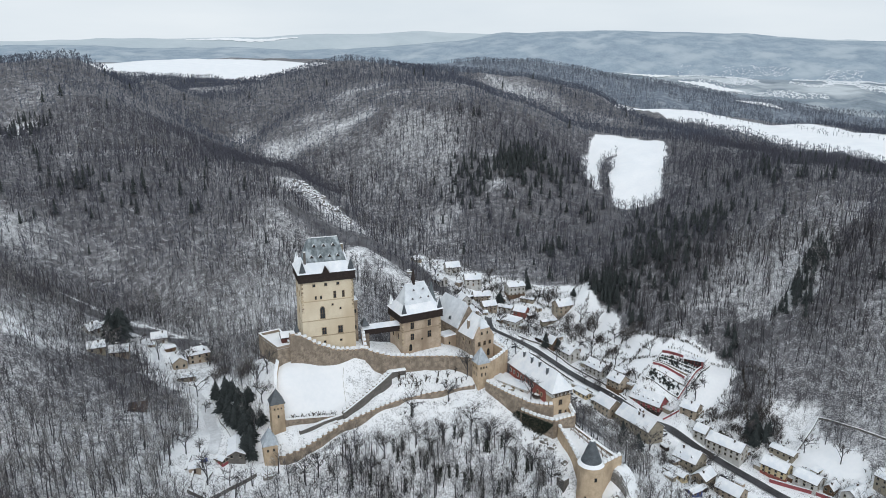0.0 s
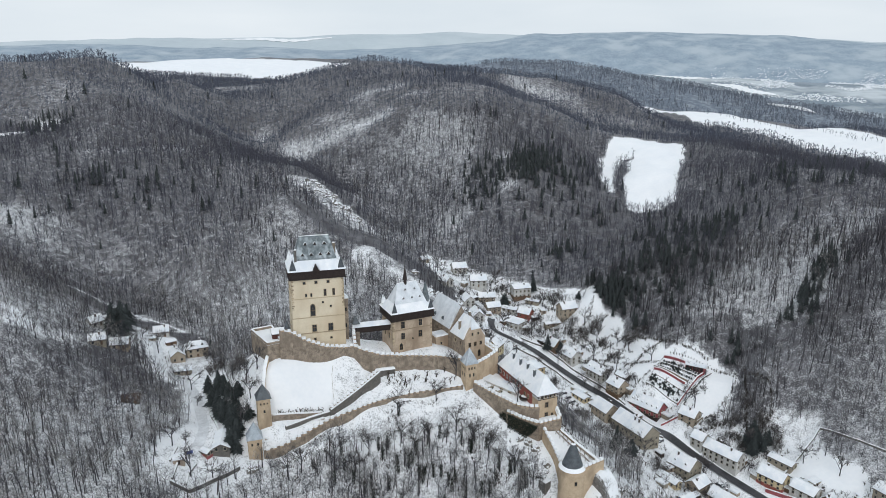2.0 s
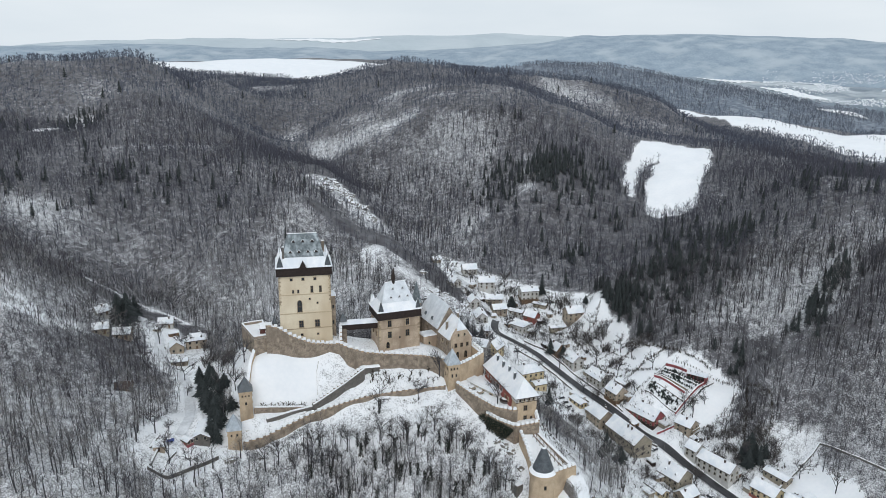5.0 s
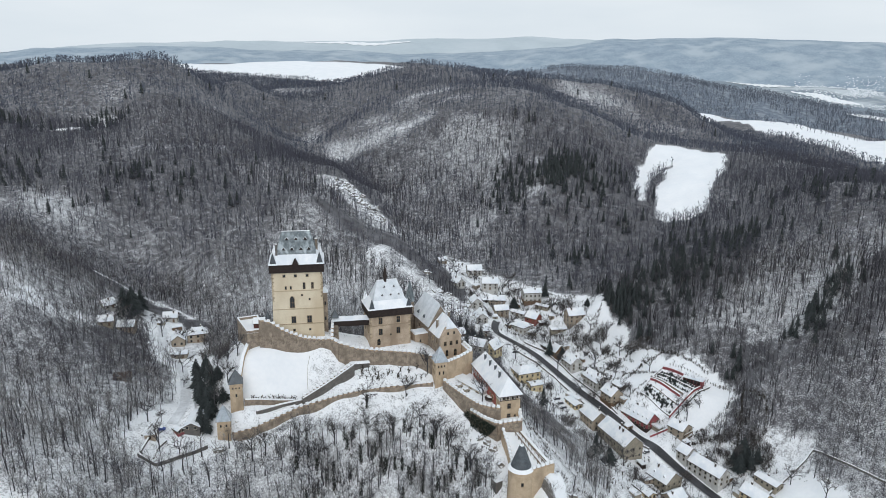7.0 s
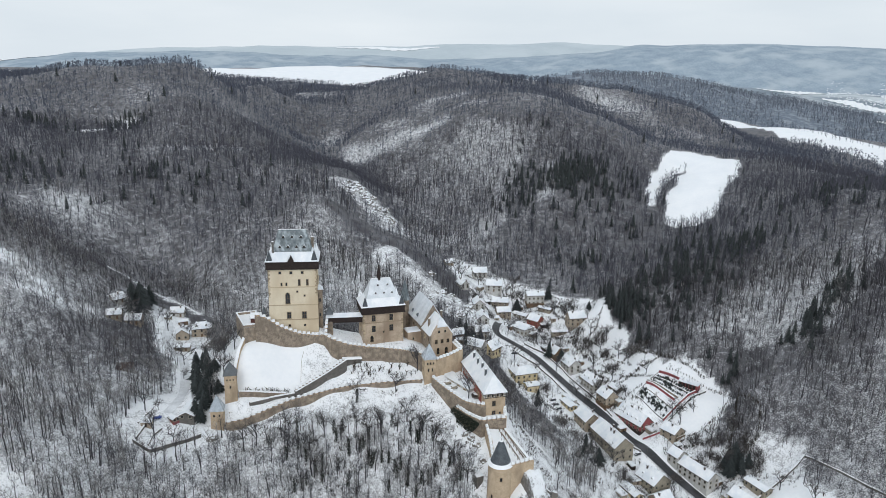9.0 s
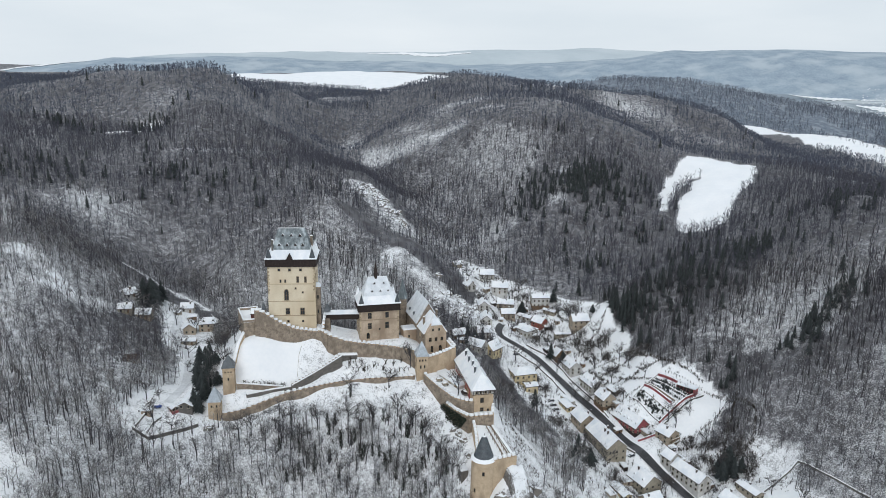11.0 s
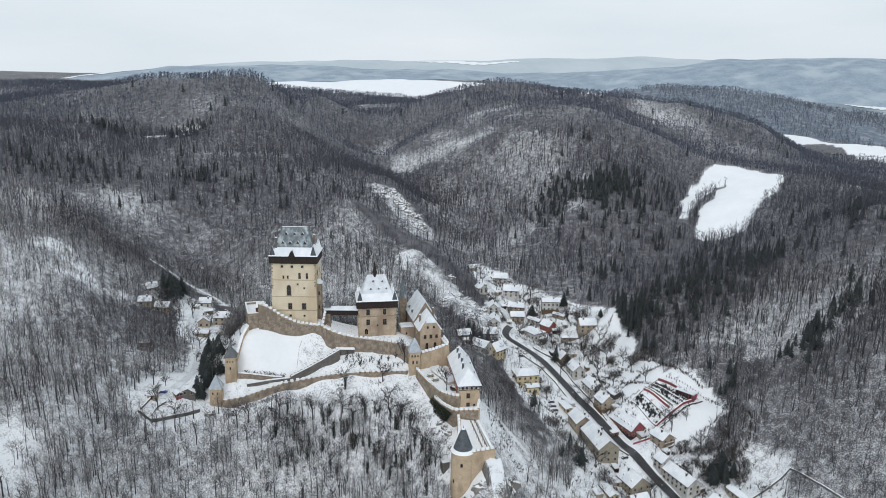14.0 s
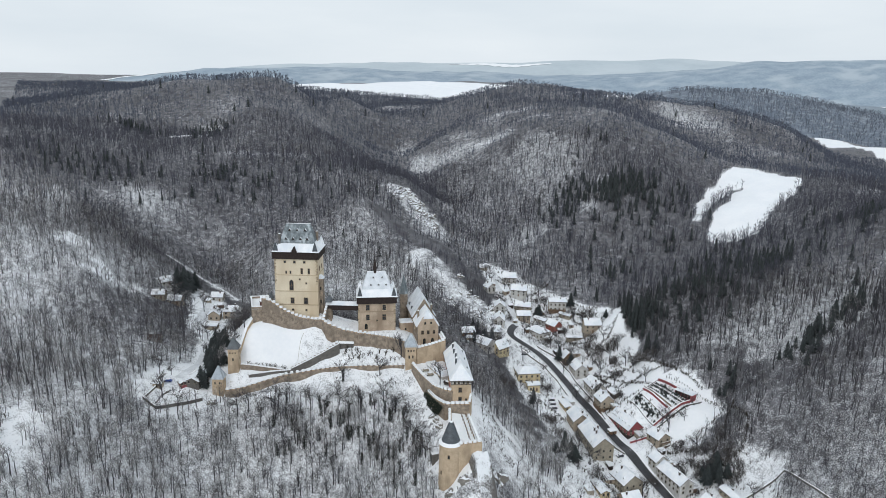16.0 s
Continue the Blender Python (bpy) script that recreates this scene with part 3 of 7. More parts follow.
SNOWY_LINES = [([(-196, 817), (-150, 815), (-116, 820), (-84, 826)], 10, 0.75), ([(-132, 897), (-98, 910), (-70, 916)], 8, 0.65), ([(-71, 860), (-39, 857)], 7, 0.5), ([(-165, 851), (-130, 840)], 9, 0.35), ([(-300, 580), (-280, 605), (-252, 636)], 10, 0.55), ([(80, 1140), (95, 1133), (152, 1064), (214, 992)], 34, 0.5), ([(304, 748), (330, 722)], 14, 0.5), ([(-440, 560), (-400, 600), (-374, 612)], 8, 0.35), ([(-334, 397), (-300, 374), (-279, 360)], 6, 0.7)]
SNOWY_AREAS = [([(-158, 795), (-120, 808), (-71, 803), (-7, 812), (29, 791), (12, 746), (16, 631), (-15, 600), (-59, 573), (-99, 663)], 0.34), ([(160, 432), (167, 446), (192, 474), (229, 518), (290, 552), (300, 500), (263, 470), (233, 440), (200, 426)], 0.56), ([(29, 791), (12, 746), (20, 735), (90, 740), (110, 780), (60, 840)], 0.18)]


def frosty(x, y):
    """Where the woods hold snow, 0 to 1: low and near slopes more than the far tops."""
    f = 0.62 - 0.14 * np.clip((x - 140) / 40, 0, 1) + np.clip((330 - y) / 250, 0, 0.2) - np.clip((y - 380) / 240, 0, 0.6) + 0.14 * ripple(x, y, 110) + 0.12 * ripple(x, y, 40) + 0.1 * ripple(x, y, 14)
    for cx, cy, r, s in SNOWY_SPOTS:
        f = f + s * np.exp(-((x - cx) ** 2 + (y - cy) ** 2) / r ** 2)
    for line, wide, s in SNOWY_LINES:
        f = f + s * np.exp(-(near_line(x, y, line) / wide) ** 2)
    u, v = x + 14 * ripple(x, y, 31) + 6 * ripple(x, y, 11), y + 14 * ripple(x + 70, y, 31) + 6 * ripple(x + 30, y, 11)
    for ring, s in SNOWY_AREAS:
        f = f + s * inside(u, v, ring)
    return np.clip(f - brushy(x, y), 0.02, 0.97)


def build_ground():
    def steps(a, b, fine, ends, grow):
        mid = list(np.arange(a, b + fine / 2, fine))
        low, high, s = [], [], fine
        while (low[-1] if low else a) > ends[0]:
            s *= grow
            low.append((low[-1] if low else a) - s)
        s = fine
        while (high[-1] if high else mid[-1]) < ends[1]:
            s *= grow
            high.append((high[-1] if high else mid[-1]) + s)
        return np.array(low[::-1] + mid + high)
    xs = steps(-110, 236, 2.5, (-4800, 4800), 1.04)
    ys = steps(246, 540, 2.5, (-4800, 4800), 1.036)
    X, Y = np.meshgrid(xs, ys)
    Z = land(X, Y)
    rock = bare_rock(X, Y)
    Z = Z + rock * 4.0 * np.abs(ripple(X, Y, 11)) ** 0.7
    n, m = len(xs), len(ys)
    k = (np.arange(m - 1)[:, None] * n + np.arange(n - 1)[None, :]).ravel()
    quads = np.stack((k, k + 1, k + 1 + n, k + n), 1)
    me = bpy.data.meshes.new("ground")
    me.vertices.add(n * m)
    me.vertices.foreach_set("co", np.stack((X, Y, Z), 2).astype(np.float32).ravel())
    me.loops.add(quads.size)
    me.loops.foreach_set("vertex_index", quads.astype(np.int32).ravel())
    me.polygons.add(len(quads))
    me.polygons.foreach_set("loop_start", np.arange(0, quads.size, 4, dtype=np.int32))
    me.update(calc_edges=True)
    me.polygons.foreach_set("use_smooth", np.ones(len(quads), bool))
    woods = woods_at(X, Y)
    edge = np.mean([woods_at(X + dx, Y + dy) for dx, dy in ((3, 0), (-3, 0), (0, 3), (0, -3), (2, 2), (-2, 2), (2, -2), (-2, -2))], axis=0)
    woods = np.where(edge > 0.4, np.clip(edge * 1.25, 0, 1), woods)
    woods = np.where(woods > 0.4, woods * (0.73 - 0.06 * np.clip((345 - Y) / 60, 0, 1) - (0.215 + 0.065 * np.clip((Y - 560) / 120, 0, 1)) * frosty(X, Y) - 0.10 * rock + 0.15 * brushy(X, Y)), np.where(woods > 0, np.where((woods > 0.08) & (woods < 0.26), 0.36, 0.48) + 0.12 * woods + 0.06 * np.clip((294 - Y) / 14, -0.5, 1) * (Y < 320) + 0.06 * ripple(X, Y, 12), 0.0))
    lived_in = (inside(X, Y, VILLAGE_LAND) | inside(X, Y, LEFT_LAND)) & (woods == 0) & ~open_plot(X, Y) & ~inside(X, Y, CASTLE_YARD)
    woods = np.where(lived_in, 0.40 + 0.10 * ripple(X, Y, 8), woods)
    woods = np.where((rock > 0.15) & (woods > 0), np.minimum(woods, 0.53 + 0.1 * ripple(X, Y, 9)), woods)
    courts = inside(X, Y, CASTLE_YARD) & ~inside(X, Y, BAILEY)
    woods = np.where(courts, 0.38 + 0.06 * ripple(X, Y, 7), woods)
    at = me.attributes.new("woods", "FLOAT", "POINT")
    at.data.foreach_set("value", woods.astype(np.float32).ravel())
    me.materials.append(GROUND)
    ob = new("ground", me)
    return tagged(ob, "snow-covered hills, valley floor and fields", "ground", kind="structure")


ground = build_ground()


def ribbon(name, line, wide, lift, mat, label, category):
    """A strip of road laid on the ground."""
    pts = []
    for (x0, y0), (x1, y1) in zip(line, line[1:]):
        n = max(2, int(math.hypot(x1 - x0, y1 - y0) / 3))
        pts += [(x0 + (x1 - x0) * k / n, y0 + (y1 - y0) * k / n) for k in range(n)]
    pts.append(line[-1])
    p = np.array(pts, float)
    for _ in range(6):
        p[1:-1] = (p[:-2] + 2 * p[1:-1] + p[2:]) / 4
    way = np.gradient(p, axis=0)
    side = np.stack((-way[:, 1], way[:, 0]), 1) / np.linalg.norm(way, axis=1)[:, None]
    across = [-0.5, -0.25, 0, 0.25, 0.5]
    verts = np.array([[*(p[i] + side[i] * wide * a), 0] for i in range(len(p)) for a in across])
    mid = land(p[:, 0], p[:, 1])
    for _ in range(8):
        mid[1:-1] = (mid[:-2] + 2 * mid[1:-1] + mid[2:]) / 4
    verts[:, 2] = np.maximum(land(verts[:, 0], verts[:, 1]), np.repeat(mid, 5)) + lift
    faces = [(5 * i + k, 5 * i + k + 1, 5 * i + k + 6, 5 * i + k + 5) for i in range(len(p) - 1) for k in range(4)]
    me = mesh_of(name, verts, faces, mat)
    me.flip_normals()
    return tagged(new(name, me), label, category, kind="structure")


ribbon("road", ROAD, 5.0, 0.35, ASPHALT, "wet dark asphalt road through the village", "road")
ribbon("lane", LANE, 3.4, 0.3, TRODDEN, "narrow snowy lane between houses", "road")
ribbon("snowy_lane", LEFT_LANE, 4.5, 0.3, TRODDEN, "narrow snow-covered lane with wheel marks", "road")
ribbon("forest_track", FOREST_TRACK, 1.8, 0.3, SNOW, "thin snow-covered track along the edge of the woods", "track")


HILLS = {}


def far_hills(name, r0, r1, table, mat, label, seed, wild=1.0):
    """A range of hills far behind; table: bearing in degrees to the right, and height."""
    bearings = np.radians(np.linspace(-62, 62, 220))
    deg = np.degrees(bearings)
    top = np.interp(deg, [t[0] for t in table], [t[1] for t in table])
    top = top + wild * 10 * ripple(deg * 10 + seed, deg * 0 + seed, 30) + wild * 5 * ripple(deg * 10 + seed, deg * 0, 11)
    verts, m = [], 9
    for j in range(m):
        s = j / (m - 1)
        r = r0 + (r1 - r0) * s
        rise = math.sin(s * math.pi * 0.62) / math.sin(math.pi * 0.5) if s < 0.81 else math.cos((s - 0.81) * 2.5)
        wob = 10 * ripple(deg * 10 + seed * 3, deg * 0 + j * 9, 14) * math.sin(s * math.pi)
        for b, h, w in zip(bearings, top, wob):
            verts.append((80 + r * math.sin(b), r * math.cos(b), 60 + (h - 60) * rise + w * 0.6))
    n = len(bearings)
    faces = [(j * n + k, j * n + k + 1, (j + 1) * n + k + 1, (j + 1) * n + k) for j in range(m - 1) for k in range(n - 1)]
    HILLS[name] = (r0, r1, np.array([v[2] for v in verts]).reshape(m, n))
    me = mesh_of(name, verts, faces, mat)
    me.polygons.foreach_set("use_smooth", [True] * len(me.polygons))
    return tagged(new(name, me), label, "hills", kind="structure")


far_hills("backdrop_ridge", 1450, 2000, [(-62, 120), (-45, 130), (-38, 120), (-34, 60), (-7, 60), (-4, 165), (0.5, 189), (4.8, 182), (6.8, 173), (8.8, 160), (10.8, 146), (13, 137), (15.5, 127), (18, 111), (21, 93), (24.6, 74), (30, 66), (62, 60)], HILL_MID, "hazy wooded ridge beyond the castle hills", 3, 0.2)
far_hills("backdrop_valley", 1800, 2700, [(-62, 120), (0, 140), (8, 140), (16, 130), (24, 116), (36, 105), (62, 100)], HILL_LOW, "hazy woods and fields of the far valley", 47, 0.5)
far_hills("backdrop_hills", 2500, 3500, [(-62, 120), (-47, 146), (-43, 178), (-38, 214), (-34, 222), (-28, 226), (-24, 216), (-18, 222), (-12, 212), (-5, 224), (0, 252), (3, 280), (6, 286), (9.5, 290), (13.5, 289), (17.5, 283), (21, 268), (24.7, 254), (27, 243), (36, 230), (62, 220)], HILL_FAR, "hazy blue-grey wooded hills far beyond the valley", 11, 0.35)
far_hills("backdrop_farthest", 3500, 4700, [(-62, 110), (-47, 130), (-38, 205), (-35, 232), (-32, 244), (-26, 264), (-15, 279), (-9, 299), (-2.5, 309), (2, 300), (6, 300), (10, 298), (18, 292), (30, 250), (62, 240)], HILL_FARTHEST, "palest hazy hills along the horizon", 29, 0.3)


def hill_height(name, deg, r):
    """The height of a far range at a bearing and distance."""
    r0, r1, z = HILLS[name]
    if not r0 < r < r1:
        return -1e3
    a, b = (r - r0) / (r1 - r0) * (z.shape[0] - 1), (deg + 62) / 124 * (z.shape[1] - 1)
    i, j = min(int(a), z.shape[0] - 2), min(int(b), z.shape[1] - 2)
    f, g = a - i, b - j
    return float(z[i, j] * (1 - f) * (1 - g) + z[i + 1, j] * f * (1 - g) + z[i, j + 1] * (1 - f) * g + z[i + 1, j + 1] * f * g)


def far_field(name, line):
    """A snowy field lying on a far range; line: bearing, distance, half its depth."""
    verts, faces = [], []
    degs = np.linspace(line[0][0], line[-1][0], 36)
    for k, d in enumerate(degs):
        mid = np.interp(d, [p[0] for p in line], [p[1] for p in line])
        half = np.interp(d, [p[0] for p in line], [p[2] for p in line]) * (1 + 0.3 * math.sin(k * 1.7))
        for q in np.linspace(-1, 1, 6):
            r = mid + half * q
            verts.append((80 + r * math.sin(radians(d)), r * math.cos(radians(d)), hill_height(name, d, r) + 1.5))
    for k in range(len(degs) - 1):
        for q in range(5):
            faces.append((k * 6 + q, (k + 1) * 6 + q, (k + 1) * 6 + q + 1, k * 6 + q + 1))
    return tagged(new("far_field", mesh_of("far_field", verts, faces, SNOW)), "snowy field between the woods of the far valley", "field", kind="structure")


far_field("backdrop_valley", [(11.5, 2560, 18), (12.6, 2520, 60), (14.5, 2480, 75), (15.8, 2500, 8)])
far_field("backdrop_valley", [(15.8, 2300, 10), (17.5, 2240, 48), (19.0, 2150, 42), (20.2, 2110, 6)])
far_field("backdrop_ridge", [(19.4, 1770, 5), (20.5, 1790, 32), (21.5, 1775, 32), (22.6, 1745, 5)])
far_field("backdrop_ridge", [(25.6, 1570, 10), (26.7, 1510, 30), (28, 1440, 35), (30, 1380, 30)])


far_field("backdrop_hills", [(-49, 3230, 40), (-45, 3240, 50), (-42, 3240, 45), (-39.5, 3260, 8)])
far_field("backdrop_hills", [(-46.5, 2900, 8), (-44, 2920, 60), (-42, 2940, 8)])
far_field("backdrop_farthest", [(-20, 4250, 10), (-16, 4230, 70), (-12, 4200, 10)])


# ---- the castle ----
def opening(parent, x, y, z, w, h, face=0.0, arched=False, frame_mat=None, name="window"):
    """A window at the middle of its sill, looking the way -y turned by face degrees: reveal, dark pane and stone surround."""
    m = pose(x, y, z, 0, 0, face)
    t = max(0.14, w * 0.13)
    bars = [box(-w / 2 - t, -0.16, 0, -w / 2, 0.10, h), box(w / 2, -0.16, 0, w / 2 + t, 0.10, h), box(-w / 2 - t * 1.4, -0.28, -t, w / 2 + t * 1.4, 0.10, 0)]
    if arched:
        n = 6
        arc = [(w / 2 * math.cos(math.pi * k / n), h + w * 0.75 * math.sin(math.pi * k / n)) for k in range(n + 1)]
        out = [((w / 2 + t) * math.cos(math.pi * k / n), h + (w * 0.75 + t) * math.sin(math.pi * k / n)) for k in range(n + 1)]
        for k in range(n):
            a, b, c, d = arc[k], arc[k + 1], out[k + 1], out[k]
            v = [(p[0], yy, p[1]) for yy in (-0.16, 0.10) for p in (a, b, c, d)]
            bars.append((v, [(0, 1, 2, 3), (7, 6, 5, 4), (0, 3, 7, 4), (1, 5, 6, 2), (0, 4, 5, 1), (3, 2, 6, 7)]))
        pane = ([(w / 2, -0.05, 0)] + [(p[0], -0.05, p[1]) for p in arc] + [(-w / 2, -0.05, 0)], [tuple(range(n + 3))])
    else:
        bars.append(box(-w / 2 - t, -0.16, h, w / 2 + t, 0.10, h + t))
        pane = ([(-w / 2, -0.05, 0), (w / 2, -0.05, 0), (w / 2, -0.05, h), (-w / 2, -0.05, h)], [(0, 1, 2, 3)])
    ob = part(name, solid(bars), frame_mat or QUOIN, parent, m=m)
    part("pane", pane, GLASS, ob)
    if h > 1.5 and w > 1.0:
        part("window_bar", solid([box(-0.06, -0.12, 0, 0.06, -0.06, h), box(-w / 2, -0.12, h * 0.6, w / 2, -0.06, h * 0.6 + 0.12)]), WOOD_BROWN, ob)
    return ob


MERLON = mesh_of("merlon", *box(-0.66, -0.45, -0.3, 0.66, 0.45, 1.15), STONE_PALE)
MERLON_GREY = mesh_of("merlon", *box(-0.66, -0.45, -0.3, 0.66, 0.45, 1.15), STONE)
CAP = mesh_of("snow_cap", *taper(-0.80, -0.66, 0.80, 0.66, 0.62, -0.68, -0.5, 0.68, 0.5, 1.62), SNOW)


def crenel_wall(label, pts, foot, thick=1.6, mat=None, gap=2.7, merlon=None, snow_walk=True, plain=False):
    """A battlemented wall along (x, y, top) corners; foot: the height of its lowest course."""
    mat, merlon = mat or STONE, merlon or MERLON
    ox, oy = pts[0][0], pts[0][1]
    wall = thing("curtain_wall" if not plain else "retaining_wall", label, "castle wall", pose(ox, oy, foot))
    for a, b in zip(pts, pts[1:]):
        run = math.hypot(b[0] - a[0], b[1] - a[1])
        ang = along(a, b)
        m = pose(a[0] - ox, a[1] - oy, 0, 0, 0, ang)
        h = thick / 2
        n = max(1, int(run / 3))
        ring = [(-h * 0.3, -h), (run + h * 0.3, -h), (run + h * 0.3, h), (-h * 0.3, h)]
        za, zb = a[2] - foot, b[2] - foot
        part("wall_stretch", prism(ring, 0, [za, zb, zb, za]), mat, wall, m=m)
        if snow_walk:
            part("snow_strip", prism([(0, -h * 0.3 if not plain else -h - 0.15), (run, -h * 0.3 if not plain else -h - 0.15), (run, h + 0.1), (0, h + 0.1)], [za - 0.1, zb - 0.1, zb - 0.1, za - 0.1], [za + 0.28, zb + 0.28, zb + 0.28, za + 0.28]), SNOW, wall, m=m)
        if plain:
            continue
        k = max(1, int(round(run / gap)))
        for i in range(k):
            s = (i + 0.5) / k
            mm = m @ pose(run * s, -h + 0.45, za + (zb - za) * s + random.uniform(-0.06, 0.06), 0, 0, random.uniform(-1.5, 1.5))
            ob = part("merlon", merlon, None, wall, m=mm)
            part("snow_cap", CAP, None, ob)
    return wall


def quoins(parent, x, y, z0, z1, sx, sy):
    """Corner stones, long and short by turns; sx, sy: the way into the wall."""
    k, z = 0, z0
    long_mesh = mesh_of("quoin", *box(min(0, sx * 0.95) - 0.05, min(0, sy * 0.6) - 0.05, 0, max(0, sx * 0.95) + 0.05, max(0, sy * 0.6) + 0.05, 0.8), QUOIN)
    short_mesh = mesh_of("quoin", *box(min(0, sx * 0.5) - 0.05, min(0, sy * 0.95) - 0.05, 0, max(0, sx * 0.5) + 0.05, max(0, sy * 0.95) + 0.05, 0.8), QUOIN)
    while z < z1 - 0.9:
        part("quoin", long_mesh if k % 2 else short_mesh, None, parent, m=pose(x, y, z))
        k, z = k + 1, z + 0.98


def dormer(parent, x, y, z, w, h, face, mat=None):
    """A small roof dormer with a snowy lid, facing -y turned by face."""
    m = pose(x, y, z, 0, 0, face)
    v = [(-w / 2, 0, 0), (w / 2, 0, 0), (0, 0, h), (0, w * 0.9, h * 0.9), (-w / 2, w * 0.25, 0), (w / 2, w * 0.25, 0)]
    ob = part("dormer", (v, [(0, 1, 2), (1, 5, 3, 2), (4, 0, 2, 3)]), mat or TIMBER, parent, m=m)
    lid = [(-w / 2 - 0.2, -0.2, 0.15), (0, -0.2, h + 0.25), (w / 2 + 0.2, -0.2, 0.15), (-w / 2 - 0.2, w * 0.3, 0.3), (0, w, h * 0.9 + 0.3), (w / 2 + 0.2, w * 0.3, 0.3)]
    part("dormer_roof", (lid, [(0, 1, 4, 3), (1, 2, 5, 4)]), ROOF_SNOW if mat is None else mat, ob)


def chimney(parent, x, y, z0, z1, w=0.9, mat=None):
    ob = part("chimney", solid([box(x - w / 2, y - w / 2, z0, x + w / 2, y + w / 2, z1 - 0.3), box(x - w / 2 - 0.15, y - w / 2 - 0.15, z1 - 0.3, x + w / 2 + 0.15, y + w / 2 + 0.15, z1)]), mat or STONE, parent)
    part("snow_cap", taper(x - w / 2 - 0.1, y - w / 2 - 0.1, x + w / 2 + 0.1, y + w / 2 + 0.1, z1, x - w / 3, y - w / 3, x + w / 3, y + w / 3, z1 + 0.25), SNOW, ob)


def hoarded_roof(parent, W, D, top, deep, skirt, ridge, inset, hip, upper, out=1.1):
    """A timber fighting gallery with a snowy skirt roof and a steep hipped roof above."""
    g = part("timber_gallery", solid([box(-out, -out, top, W + out, D + out, top + deep)] + [box(x - 0.12, -out - 0.12, top, x + 0.12, -out, top + deep) for x in np.arange(-out + 0.4, W + out, 1.6)] + [box(-out - 0.12, y - 0.12, top, -out, y + 0.12, top + deep) for y in np.arange(-out + 0.4, D + out, 1.6)]), TIMBER, parent)
    part("gallery_beam", box(-out - 0.25, -out - 0.25, top - 0.35, W + out + 0.25, D + out + 0.25, top), TIMBER, g)
    o, s = out + 0.5, skirt
    part("skirt_roof", solid([taper(-o, -o, W + o, D + o, top + deep, inset, inset, W - inset, D - inset, s)]), ROOF_SNOW, parent, "skirt roof deep in snow")
    i = inset - 0.3
    part("eave_board", taper(-o - 0.08, -o - 0.08, W + o + 0.08, D + o + 0.08, top + deep - 0.25, -o, -o, W + o, D + o, top + deep + 0.02), TIMBER, parent)
    part("steep_roof", taper(i, i, W - i, D - i, s - 0.25, hip, D / 2 - 0.35, W - hip, D / 2 + 0.35, ridge), upper, parent)
    part("ridge_snow", box(hip, D / 2 - 0.3, ridge, W - hip, D / 2 + 0.3, ridge + 0.2), SNOW, parent)


def corner_spire(parent, x, y, z, w, h, face):
    """A pointed corner turret on a skirt roof: dark boarded front, snow on its slopes."""
    m = pose(x, y, z, 0, 0, face)
    h0, q = h * 0.24, w / 2
    ob = part("corner_turret", ([(-q, 0, 0), (q, 0, 0), (0, 0.1, h), (q, w * 0.8, 0.6), (-q, w * 0.8, 0.6)], [(0, 1, 2), (1, 3, 2), (3, 4, 2), (4, 0, 2)]), SLATE_BARE, parent, m=m)
    part("turret_snow", ([(-q - 0.12, 0.25, -0.05), (-0.1, 0.15, h + 0.1), (-q - 0.05, w * 0.8, 0.6), (q + 0.12, 0.25, -0.05), (0.1, 0.15, h + 0.1), (q + 0.05, w * 0.8, 0.6), (0, w * 0.85, h0)], [(0, 1, 2), (3, 5, 4), (2, 1, 6), (6, 4, 5)]), ROOF_SNOW, ob)
    part("turret_tip", tube(0.08, 0.03, h - 0.1, h + 0.9, 5), TIMBER, ob)


